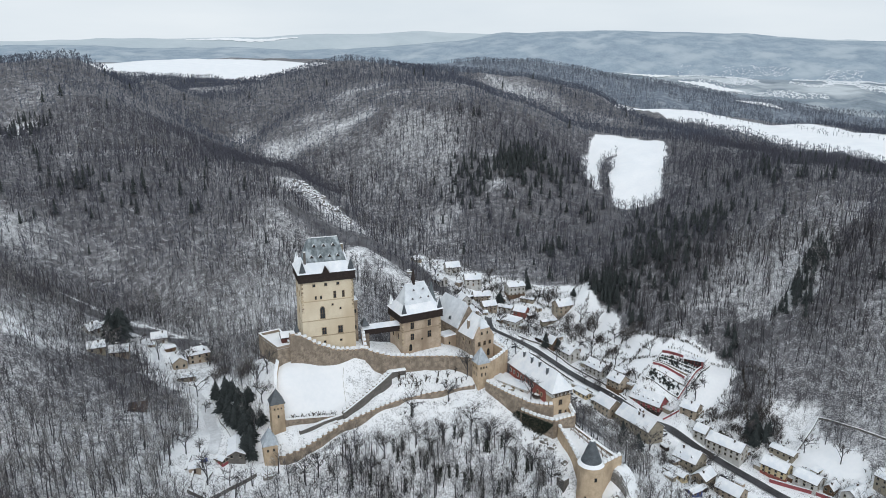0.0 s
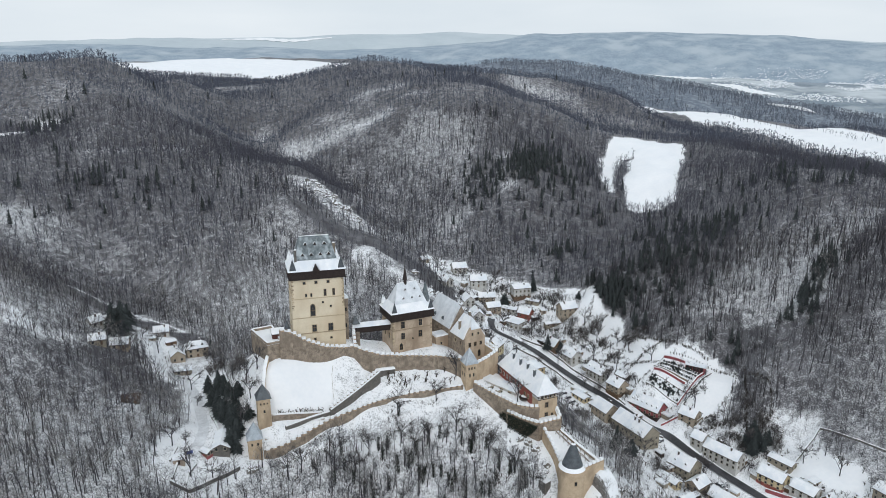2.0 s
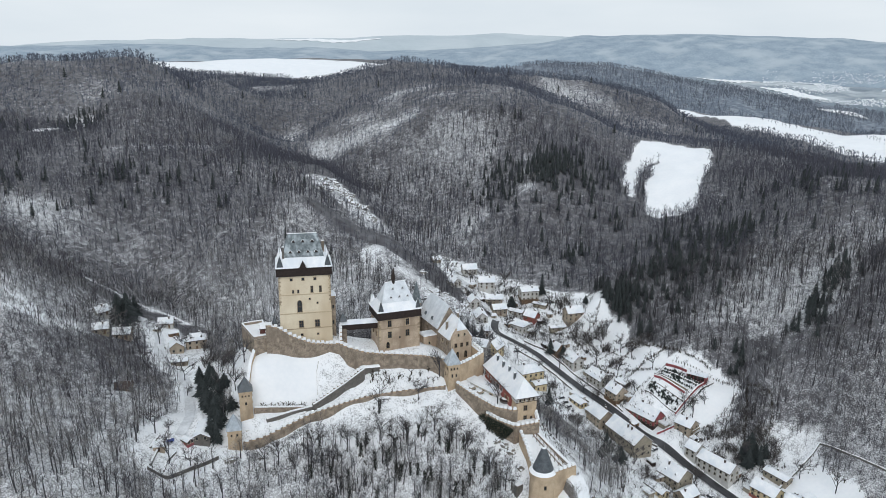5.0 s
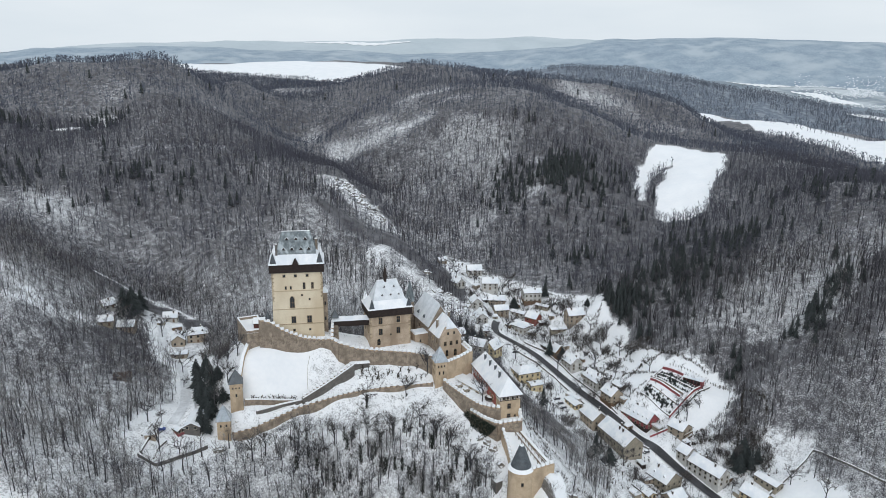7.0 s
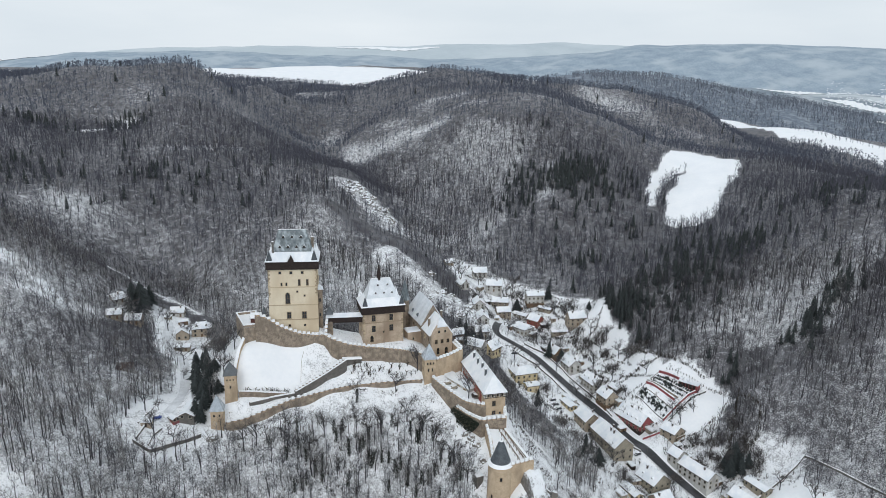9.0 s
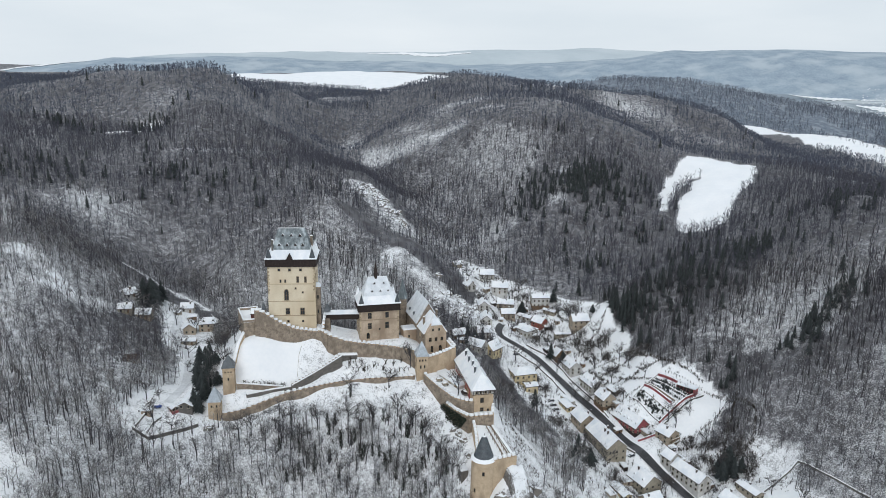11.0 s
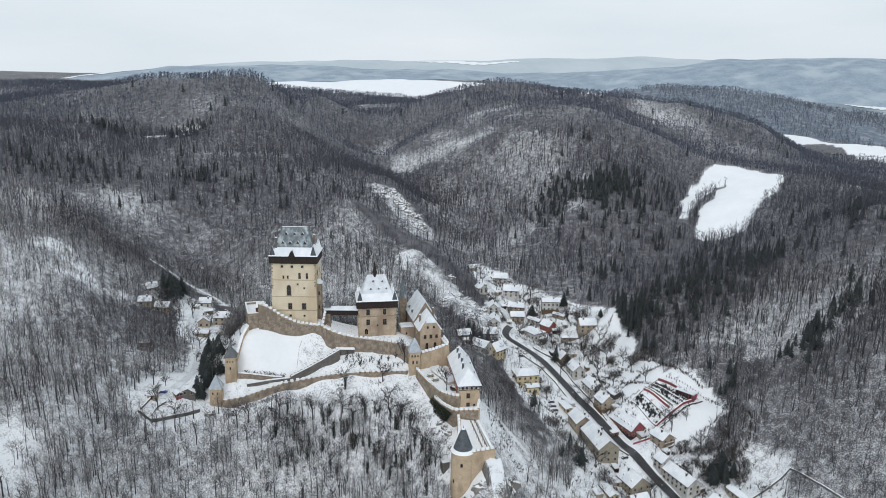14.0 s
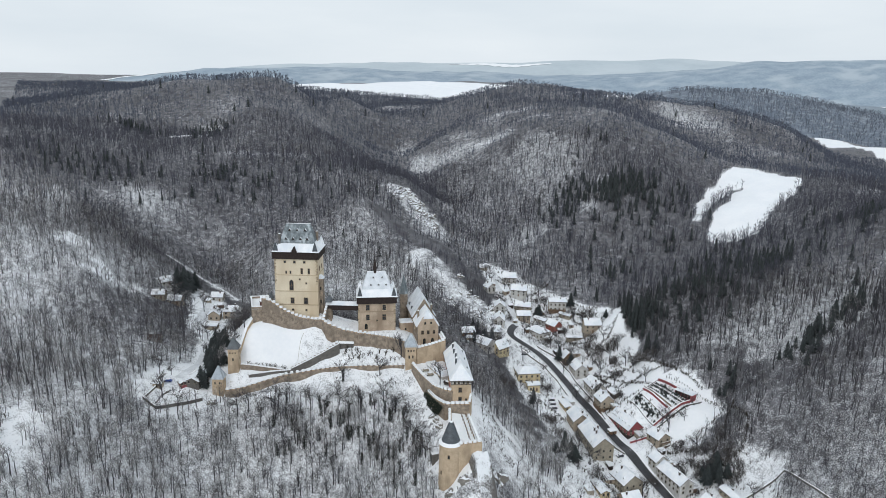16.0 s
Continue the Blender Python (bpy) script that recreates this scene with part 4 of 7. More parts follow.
def great_tower():
    W, D, H = 23.9, 17.0, 34.0
    T = thing("great_tower", "tall ochre-plastered castle keep with dark timber gallery and slate roof", "castle tower", pose(-64.4, 309.2, 79, 0, 0, 19.1))
    part("wall", taper(-0.5, -0.5, W + 0.5, D + 0.5, -10, 0, 0, W, D, H), PLASTER, T)
    for z in (24.0, 14.6, 6.8):
        e = 0.5 * (1 - (z + 10) / 44) + 0.18
        part("string_course", box(-e, -e, z, W + e, D + e, z + 0.4), QUOIN, T)
    quoins(T, -0.12, -0.12, 0, H, 1, 1)
    quoins(T, W + 0.12, -0.12, 0, H, -1, 1)
    quoins(T, -0.12, D + 0.12, 4, H, 1, -1)
    for x in (5.8, 11.2, 16.8):
        opening(T, x, -0.1, 31.2, 1.2, 1.2)
    for x in (6.4, 8.8):
        opening(T, x, -0.12, 25.0, 0.8, 1.6)
    for x in (15.2, 19.2):
        opening(T, x, -0.12, 25.0, 1.1, 3.2)
    opening(T, 14.0, -0.2, 21.4, 0.8, 0.9)
    opening(T, 17.6, -0.2, 19.2, 0.8, 0.9)
    opening(T, 9.2, -0.25, 15.6, 2.0, 4.2, arched=True)
    for x in (9.6, 17.2):
        opening(T, x, -0.35, 7.6, 2.0, 3.4)
        opening(T, x + 0.1, -0.42, 3.4, 1.0, 1.0)
    for y, z, h in ((5, 26, 2.4), (11, 26, 2.4), (8, 17, 3.5), (8, 8.5, 2.5)):
        opening(T, -0.15, y, z, 1.4, h, -90)
        opening(T, W + 0.15, y, z, 1.4, h, 90)
    hoarded_roof(T, W, D, H, 3.7, 42.2, 52.0, 2.7, 5.0, SLATE, 0.95)
    dormer(T, 11.4, -1.75, 37.2, 3.6, 3.4, 0, TIMBER)
    for x in (0.9, W - 0.9):
        for y, face in ((-0.9, 0), (D + 0.9, 180)):
            corner_spire(T, x, y, 38.3, 3.0, 5.4, face)
    for z, xs, y in ((43.9, (6.0, 10.0, 14.2, 18.0), 3.2), (48.4, (7.6, 12.0, 16.4), 5.5)):
        for x in xs:
            dormer(T, x, y - 0.25, z, 1.5, 1.2, 0)
    chimney(T, 2.6, 2.6, 38.5, 47.2, 1.0, STONE_DARK)
    chimney(T, 21.6, 12.5, 38.5, 47.0, 1.2)
    part("stair_turret", box(W - 0.2, 3.0, -8, W + 2.4, 7.2, 21.5), STONE, T)
    part("turret_roof", taper(W - 0.4, 2.7, W + 2.8, 7.4, 21.5, W - 0.1, 3.6, W + 1.2, 6.6, 23.2), ROOF_SNOW, T)
    part("turret_eave", box(W - 0.3, 2.8, 21.2, W + 2.6, 7.5, 21.52), QUOIN, T)
    opening(T, W + 1.2, 2.95, 15, 0.8, 2.0)
    opening(T, W + 1.2, 2.95, 7, 0.8, 2.0)
    return T


def marian_tower():
    W, D, H = 20.7, 14.4, 15.7
    T = thing("marian_tower", "squat beige castle tower with timber gallery and snowy hipped roof", "castle tower", pose(-19.6, 323.8, 72.4, 0, 0, 28.0))
    part("wall", taper(-0.3, -0.3, W + 0.3, D + 0.3, -9, 0, 0, W, D, H), PLASTER_OLD, T)
    part("string_course", box(-0.22, -0.22, 10.2, W + 0.22, D + 0.22, 10.55), QUOIN, T)
    quoins(T, -0.1, -0.1, 0, H, 1, 1)
    quoins(T, W + 0.1, -0.1, 0, H, -1, 1)
    for x in (5.2, 14.4):
        opening(T, x, -0.1, 11.2, 1.9, 3.3)
        opening(T, x, -0.15, 5.4, 1.9, 3.3)
    opening(T, 4.2, -0.2, 0.0, 1.7, 2.2, arched=True, name="doorway")
    opening(T, 10.4, -0.2, 4.6, 0.8, 1.0)
    for y in (4, 10):
        opening(T, -0.12, y, 10.9, 1.6, 3.0, -90)
        opening(T, -0.16, y, 5.4, 1.6, 3.0, -90)
    hoarded_roof(T, W, D, H, 3.5, 23.2, 32.0, 2.4, 5.2, LEAD, 0.85)
    for x in (0.8, W - 0.8):
        for y, face in ((-0.8, 0), (D + 0.8, 180)):
            corner_spire(T, x, y, 19.8, 2.7, 5.2, face)
    for z, xs, y in ((25.0, (7, 11.4, 15.6), 2.9), (28.8, (8.5, 13.5), 4.6)):
        for x in xs:
            dormer(T, x, y, z, 1.1, 0.9, 0)
    part("spire", solid([tube(0.95, 0.8, 30.6, 33.4, 8, 9.5, D / 2), tube(1.25, 0.05, 33.4, 40.4, 8, 9.5, D / 2)]), TIMBER, T)
    return T


def covered_bridge():
    a, b = (-38.6, 321.8), (-19.9, 328.6)
    run = math.hypot(b[0] - a[0], b[1] - a[1])
    T = thing("covered_bridge", "dark timber covered bridge with snow on its roof", "bridge", pose(a[0], a[1], 82.6, 0, 0, along(a, b)))
    part("side_wall", solid([box(0, -1.7, 0, run, 1.7, 3.2)] + [box(x, -1.85, 0, x + 0.2, -1.7, 3.2) for x in np.arange(0.3, run, 1.4)]), TIMBER, T)
    part("roof", gable(-0.4, -2.3, run + 0.4, 2.3, 3.2, 4.9, 0, 0.2), ROOF_SNOW, T)
    part("stone_pier", taper(-0.6, -2.6, 3.0, 2.6, -14, -0.3, -2.2, 2.6, 2.2, 0.8), STONE, T)
    part("pier_roof", taper(-0.7, -2.6, 3.0, 2.6, 4.9, 0.9, -0.1, 1.3, 0.1, 8.4), SLATE_BARE, T)
    return T


def palace():
    T = thing("imperial_palace", "long stone palace wing with steep snow-covered roofs", "palace", pose(15.6, 327.0, 60, 0, 0, 123.0))
    part("wall", box(0, -11.5, -6, 13.5, 0, 18.2), PLASTER_OLD, T)
    part("wall", box(13.3, -11.8, -6, 38, 0.25, 19.6), STONE, T)
    # Thin browner stone sheet; part of this side's shade is in its colour.
    part("shaded_stone_facing", box(0.06, -0.01, -6, 13.3, 0.14, 18.0), STONE, T, "brown rubble side towards the court, some of its shade in the colour")
    part("gable_wall", ([(0.05, 0, 18), (0.05, -11.5, 18), (0.05, -8.4, 23.0), (0.05, -3.1, 23.0), (1.4, 0, 18), (1.4, -11.5, 18), (1.4, -8.4, 23.0), (1.4, -3.1, 23.0)], [(0, 1, 2, 3), (7, 6, 5, 4), (0, 3, 7, 4), (1, 5, 6, 2), (3, 2, 6, 7)]), PLASTER_OLD, T)
    part("roof", gable(0.9, -12.4, 13.4, 0.9, 18.0, 27.6, 2.6, 0.35), ROOF_SNOW, T)
    part("half_hip", ([(-0.4, -2.9, 22.7), (-0.4, -8.6, 22.7), (3.4, -5.75, 27.7), (-0.4, -2.9, 22.4), (-0.4, -8.6, 22.4)], [(0, 1, 2), (1, 0, 3, 4)]), LEAD, T)
    part("roof", gable(13.6, -12.9, 38.4, 1.3, 19.4, 31.0, 3.0, 0.35), LEAD, T, "grey sheet roof streaked with snow")
    part("fire_wall", ([(13.1, 1.1, 18.4), (13.1, -12.6, 18.4), (13.1, -5.75, 29.8), (13.7, 1.1, 18.4), (13.7, -12.6, 18.4), (13.7, -5.75, 29.8)], [(0, 1, 2), (5, 4, 3), (0, 2, 5, 3), (1, 4, 5, 2)]), STONE, T)
    for z, ys, w, h in ((19.2, (-4.0, -7.4), 1.0, 1.5), (13.6, (-2.6, -5.8, -9.0), 1.3, 2.0), (7.6, (-3.6, -8.2), 1.6, 2.4)):
        for y in ys:
            opening(T, -0.1, y, z, w, h, -90, arched=z < 8)
    for x in (4, 9):
        opening(T, x, 0.2, 14.0, 1.1, 1.8, 180)
    for x in (17, 22, 27):
        opening(T, x, 0.35, 14.6, 1.0, 1.8, 180)
    for x in (22, 30):
        dormer(T, x, 0.2, 21.2, 1.5, 1.6, 180, SLATE_BARE)
    chimney(T, 7.5, -1.4, 19, 25.0, 1.0)
    chimney(T, 11.5, -9.6, 19, 27.0, 1.0)
    part("turret", tube(2.4, 2.4, 6, 26.6, 8, 36, 2.6), STONE, T)
    part("turret_roof", tube(2.9, 0.05, 26.6, 38.5, 8, 36, 2.6), SLATE, T)
    part("annex", box(16, 0.2, -6, 22.4, 7.4, 15.0), PLASTER_OLD, T)
    part("snow_roof", taper(15.7, 0.1, 22.6, 7.7, 15.0, 16.2, 0.3, 22.2, 7.2, 15.6), ROOF_SNOW, T)
    for z in (5.0, 10.6):
        opening(T, 15.9, 4.4, z, 1.0, 1.4, -90)
    return T


def small_tower(label, x, y, foot, eave, tip, wide, turn, wall_mat, roof_mat, rows):
    T = thing("wall_tower", label, "castle tower", pose(x, y, foot, 0, 0, turn), "small towers of the outer castle wall")
    h, e = wide / 2, eave - foot
    part("wall", taper(-h - 0.25, -h - 0.25, h + 0.25, h + 0.25, -4, -h, -h, h, h, e), wall_mat, T)
    part("eave", box(-h - 0.45, -h - 0.45, e - 0.02, h + 0.45, h + 0.45, e + 0.3), STONE_PALE, T)
    part("roof", taper(-h - 0.6, -h - 0.6, h + 0.6, h + 0.6, e + 0.3, -0.1, -0.1, 0.1, 0.1, tip - foot), roof_mat, T)
    part("finial", tube(0.09, 0.03, tip - foot - 0.2, tip - foot + 1.0, 6), TIMBER, T)
    for z, xs, w, hh in rows:
        for xx in xs:
            opening(T, xx, -h - 0.05, z, w, hh)
            opening(T, -h - 0.05, xx, z, w, hh, -90)
            opening(T, h + 0.05, xx, z, w, hh, 90)
    return T


great_tower()
marian_tower()
covered_bridge()
palace()
small_tower("square ochre wall tower with pale snowy pyramid roof by the gate", 17.8, 312.3, 58, 72.6, 80.0, 5.6, 27, STONE_PALE, SLATE_SNOWY, [(12.2, (-1.5, 0, 1.5), 0.6, 1.0), (8.4, (-1.0, 1.0), 0.7, 1.7), (3.0, (0,), 0.6, 1.2)])
small_tower("small ochre watch tower with dark slate pyramid roof", -71.2, 278.2, 56.5, 69.4, 75.6, 5.3, 24, STONE_PALE, SLATE_BARE, [(10.6, (-1.4, 0, 1.4), 0.5, 0.8), (6.6, (0,), 0.8, 1.5)])
small_tower("low stone corner tower with grey snowy pyramid roof", -72.0, 265.8, 46, 57.2, 64.2, 5.5, 22, STONE_PALE, SLATE_SNOWY, [(8.6, (-1.2, 1.2), 0.7, 1.2)])

UPPER_WALL = [(-69.5, 303.5, 90.4), (-64, 305, 88.4), (-58, 306.5, 84.1), (-50, 309.5, 80.0), (-42, 313, 78.4), (-36.8, 313.4, 79.0), (-32.3, 311, 78.2), (-24.6, 313.7, 74.9), (-16, 316.5, 73.4), (-8.6, 318.5, 72.8), (3, 318, 73.1), (14.6, 314.2, 73.4)]
crenel_wall("high curved rubble-stone castle wall with snow-capped battlements", UPPER_WALL, 60, 1.8, STONE, 2.4)
LOWER_WALL = [(-68, 265.5, 50.6), (-60, 269, 52.0), (-52, 275.5, 54.4), (-44, 283.5, 56.2), (-35, 291.5, 56.8), (-27, 298.5, 57.2), (-18, 303.5, 57.9), (-8, 307, 58.6), (4, 309, 60.0), (14.8, 309.8, 61.7)]
crenel_wall("low outer castle wall curving downhill with snowy battlements", LOWER_WALL, 41, 1.7, STONE, 2.9, snow_walk=False)
crenel_wall("dark stepped wall beside the castle ramp", [(-24.8, 309.8, 68.2), (-28.5, 306.0, 66.0), (-32.5, 303.0, 63.4), (-37, 299.6, 60.8), (-41, 296.5, 58.6), (-45.2, 293.2, 56.4)], 50, 1.6, STONE_DARK, 1.7, MERLON_GREY)
crenel_wall("snow-topped stone wall down to the watch tower", [(-75.2, 301.2, 78.6), (-75.0, 295, 74.8), (-73.8, 287, 67.0), (-72.6, 281.2, 63.6)], 52, 1.2, STONE_PALE, plain=True)
crenel_wall("low retaining wall of the castle ramp", [(-69.2, 271.5, 53.2), (-62, 277.8, 53.0), (-54, 284.0, 53.6), (-47.5, 289.4, 54.2)], 44, 1.0, STONE, plain=True)
crenel_wall("low terrace wall under the snowy bailey", [(-68.0, 279.4, 60.4), (-62, 283.0, 59.2), (-55, 287.4, 57.4), (-49, 291.0, 56.2)], 50, 0.9, STONE, plain=True)
crenel_wall("tall ochre gate wall with battlements", [(20.4, 314.4, 70.6), (26, 320.4, 71.2), (31.0, 327.4, 72.2), (25.6, 335.4, 72.6)], 54, 1.8, STONE_PALE, 2.3)
crenel_wall("yard wall above the slope with snow-capped battlements", [(20.6, 309.0, 63.8), (30, 300.4, 62.4), (39.6, 293.0, 61.2), (45.2, 291.6, 61.0), (49.4, 291.4, 61.0)], 44, 1.5, STONE, 2.2, snow_walk=False)
crenel_wall("ivy-hung lower bastion wall", [(35.6, 295.0, 56.6), (42, 288.6, 56.8), (48.8, 284.4, 56.8), (58.8, 290.8, 56.0)], 38, 1.4, STONE, 2.2, snow_walk=False)
crenel_wall("short bastion wall joining the burgrave house", [(58.9, 290.6, 56.2), (57.6, 297.0, 58.0)], 38, 1.2, STONE_PALE, 2.2)
crenel_wall("battlemented wall stepping down to the round tower", [(51.4, 284.2, 54.6), (54.4, 276.5, 51.6), (57.2, 266.2, 48.6)], 36, 1.4, STONE_PALE, 2.2, snow_walk=False)
crenel_wall("inner wall along the walk to the round tower", [(59.2, 289.4, 51.4), (66, 278.4, 50.6), (72.8, 267.4, 50.0)], 38, 0.9, STONE, plain=True)
crenel_wall("end wall of the outer ward with snowy battlements", [(64.8, 259.4, 51.4), (73.6, 265.6, 51.6)], 30, 2.2, STONE_PALE, 2.2, snow_walk=False)


crenel_wall("dark slanting wall beside the castle ramp", [(-61.8, 277.7, 56.0), (-53.1, 286.3, 55.9), (-45.4, 293.4, 55.4)], 48, 0.8, STONE_DARK, plain=True)


def handrail(a, b):
    """A weathered timber rail on posts along the outer ward steps."""
    T = thing("handrail", "weathered timber handrail beside the ward steps", "rail", pose(a[0], a[1], a[2]), "ward handrails")
    run, m = math.hypot(b[0] - a[0], b[1] - a[1]), pose(0, 0, 0, 0, 0, along(a, b))
    for z in (0.5, 1.0):
        part("rail", prism([(0, -0.08), (run, -0.08), (run, 0.08), (0, 0.08)], [z, z + b[2] - a[2], z + b[2] - a[2], z], [z + 0.16, z + 0.16 + b[2] - a[2], z + 0.16 + b[2] - a[2], z + 0.16]), WOOD_BROWN, T, m=m)
    for k in range(9):
        f = k / 8
        part("post", box(run * f - 0.1, -0.1, -0.8 + (b[2] - a[2]) * f, run * f + 0.1, 0.1, 1.1 + (b[2] - a[2]) * f), WOOD_BROWN, T, m=m)


handrail((58.4, 287.4, 51.6), (70.6, 267.2, 49.3))
handrail((56.8, 286.0, 51.6), (68.8, 266.0, 49.2))


def terrace():
    ring = [(-69.0, 304.2), (-74.8, 300.5), (-87.3, 316.6), (-78.5, 322.5)]
    T = thing("castle_terrace", "walled stone terrace with snow and red-brown parapet", "terrace", pose(-74.8, 300.5, 66))
    loc = [(x + 74.8, y - 300.5) for x, y in ring]
    part("terrace_block", prism(loc, 0, 17.8), STONE, T)
    part("snow_sheet", prism([(x * 0.97, y * 0.97) for x, y in loc], 17.8, 18.0), SNOW, T)
    for a, b in zip(loc, loc[1:] + loc[:1]):
        run = math.hypot(b[0] - a[0], b[1] - a[1])
        p = part("parapet", box(0, 0, 17.6, run, 0.7, 19.2), STONE, T, m=pose(a[0], a[1], 0, 0, 0, along(a, b)) @ pose(0, -0.7, 0))
        part("snow_cap", taper(0, -0.1, run, 0.8, 19.2, 0.1, 0.1, run - 0.1, 0.6, 19.5), SNOW, p)
    return T


terrace()


def gatehouse():
    T = thing("gate_block", "dark stone gate block with a thick snow roof", "gatehouse", pose(-25.6, 311.0, 54, 0, 0, 20))
    part("wall", box(0, 0, -3, 8.4, 4.6, 13.6), STONE_DARK, T)
    part("snow_roof", taper(-0.3, -0.4, 8.7, 5.0, 13.6, 0.2, 0.2, 8.2, 4.4, 14.5), SNOW, T)
    opening(T, 5.6, -0.05, 0.4, 2.4, 3.0, arched=True, name="gate_arch")


gatehouse()
crenel_wall("stepped battlemented stair wall between the towers", [(-36.6, 313.8, 79.0), (-37.6, 317.4, 82.0), (-38.6, 321.6, 85.4)], 68, 1.2, STONE, 1.7)


LODGE_WALL = material("dark_red_brown_boards", (0.07, 0.025, 0.02), (0.13, 0.05, 0.04), 0.8, 0.85, 0.2)


def gate_lodge():
    T = thing("gate_lodge", "small dark red-brown lodge behind the terrace", "lodge", pose(-70.5, 310.5, 80, 0, 0, 19))
    part("wall", box(-4.6, -1.6, -4, 1.2, 3.2, 6.4), LODGE_WALL, T)
    part("roof", gable(-5.0, -2.0, 1.4, 3.6, 6.4, 8.6, 0, 0.2), TIMBER, T)
    part("roof_snow", gable(-4.9, -1.9, 1.3, 3.5, 6.6, 8.85, 0, 0.1), ROOF_SNOW, T)
    part("turret", tube(1.1, 1.0, -4, 9.0, 10, 2.4, -2.0), STONE, T)
    part("turret_roof", tube(1.4, 0.05, 9.0, 13.0, 10, 2.4, -2.0), SLATE_BARE, T)


gate_lodge()


def burgrave():
    T = thing("burgrave_house", "long castle house with red front and steep snow roof", "house", pose(49.0, 292.0, 48, 0, 0, 116.4))
    W = 9.9
    part("wall", taper(-0.3, -W - 0.3, 14.3, 0.3, -8, 0, -W, 14, 0, 18.4), STONE_PALE, T, "ochre end wall over the bastion")
    part("wall", box(13.8, -W, 4, 36.4, 0, 19.2), BRICK_RED, T, "red rendered front towards the yard")
    part("wall", box(5.0, -0.6, 5, 13.9, 0.38, 18.4), BRICK_RED, T, "red rendered front towards the yard")
    part("attic_band", box(-0.25, -W - 0.25, 16.2, 14.0, 0.25, 18.5), WALL_WHITE, T)
    for y in np.arange(-W - 0.1, 0.2, 1.24):
        part("attic_post", box(-0.33, y - 0.09, 16.2, -0.24, y + 0.09, 18.5), TIMBER, T)
    part("attic_rail", box(-0.34, -W - 0.3, 16.1, -0.24, 0.3, 16.35), TIMBER, T)
    part("attic_rail", box(-0.34, -W - 0.3, 17.2, -0.24, 0.3, 17.4), TIMBER, T)
    part("roof", gable(-0.9, -W - 1.0, 37.2, 1.0, 18.6, 26.4, 4.2, 0.35), ROOF_SNOW, T)
    part("eave_board", gable(-1.0, -W - 1.1, 37.3, 1.1, 18.3, 26.0, 4.2, 0.1), TIMBER, T)
    for y in (-1.6, -3.6, -6.0, -8.2):
        opening(T, -0.3, y, 16.7, 0.9, 1.2, -90)
    for z in (12.0, 7.0):
        opening(T, -0.1, -4.4, z, 1.6, 2.4, -90)
    opening(T, -0.15, -7.4, 7.2, 0.8, 1.4, -90)
    for x in np.arange(16, 36, 3.2):
        opening(T, x, 0.1, 14.6, 1.1, 1.6, 180, frame_mat=WALL_WHITE)
    for x in (8, 11):
        opening(T, x, 0.45, 13.6, 1.2, 1.8, 180)
    for x, y in ((9, -3.0), (16, -3.6), (22, -3.2), (29, -3.4)):
        chimney(T, x, y, 20.5, 26.6, 0.9, SLATE_BARE)
    for x in (8, 20, 30):
        dormer(T, x, -W + 1.2, 20.6, 1.6, 1.4, 0, SLATE_BARE)
    S = thing("yard_shed", "low snow-roofed shed in the castle yard", "shed", pose(42.9, 308.6, 58.5, 0, 0, 138.4))
    part("wall", box(0, 0, -3, 21.5, 5.5, 3.2), WALL_WHITE, S)
    part("roof", taper(-0.5, -0.5, 22, 6.0, 3.2, 0.2, 0.2, 21.3, 5.3, 4.0), ROOF_SNOW, S)
    for x in (3, 8, 13, 18):
        opening(S, x, 5.6, 0.6, 1.6, 1.6, 180)
    return T


burgrave()


def well():
    T = thing("covered_well", "dark round covered well in the castle yard", "well", pose(43.6, 301.6, 59.5))
    part("ring_wall", tube(2.35, 2.25, -1, 1.2, 20), STONE_DARK, T)
    part("lid", tube(2.6, 1.9, 1.2, 1.8, 20), TIMBER, T)
    part("snow_cap", tube(1.6, 1.1, 1.8, 2.05, 20), SNOW, T)


well()
yard = part("castle_yard", prism([(20.6, 309.6), (30, 301), (39.6, 293.6), (45.2, 292.2), (48.8, 292.6), (33, 324.4), (30.4, 326.4)], 50, [60.6, 60.2, 59.6, 59.4, 59.4, 60.6, 61.0]), SNOW)
tagged(yard, "trodden snow in the castle yard", "yard", kind="structure")
ward = part("outer_ward", prism([(51.6, 284.6), (57.8, 265), (65, 260.4), (73, 266.2), (59.4, 289.6)], 34, [53.0, 46.5, 48.6, 49.0, 50.8]), SNOW)
tagged(ward, "snowy walk of the castle's outer ward", "yard", kind="structure")
shelf = part("bastion_ledge", prism([(36.2, 295.2), (42.4, 289.2), (48.8, 285.4), (58.2, 291.2), (57.2, 296.6), (48.6, 291.4), (40, 292.4)], 40, 55.4), SNOW)
tagged(shelf, "snow on the lower bastion ledge", "yard", kind="structure")


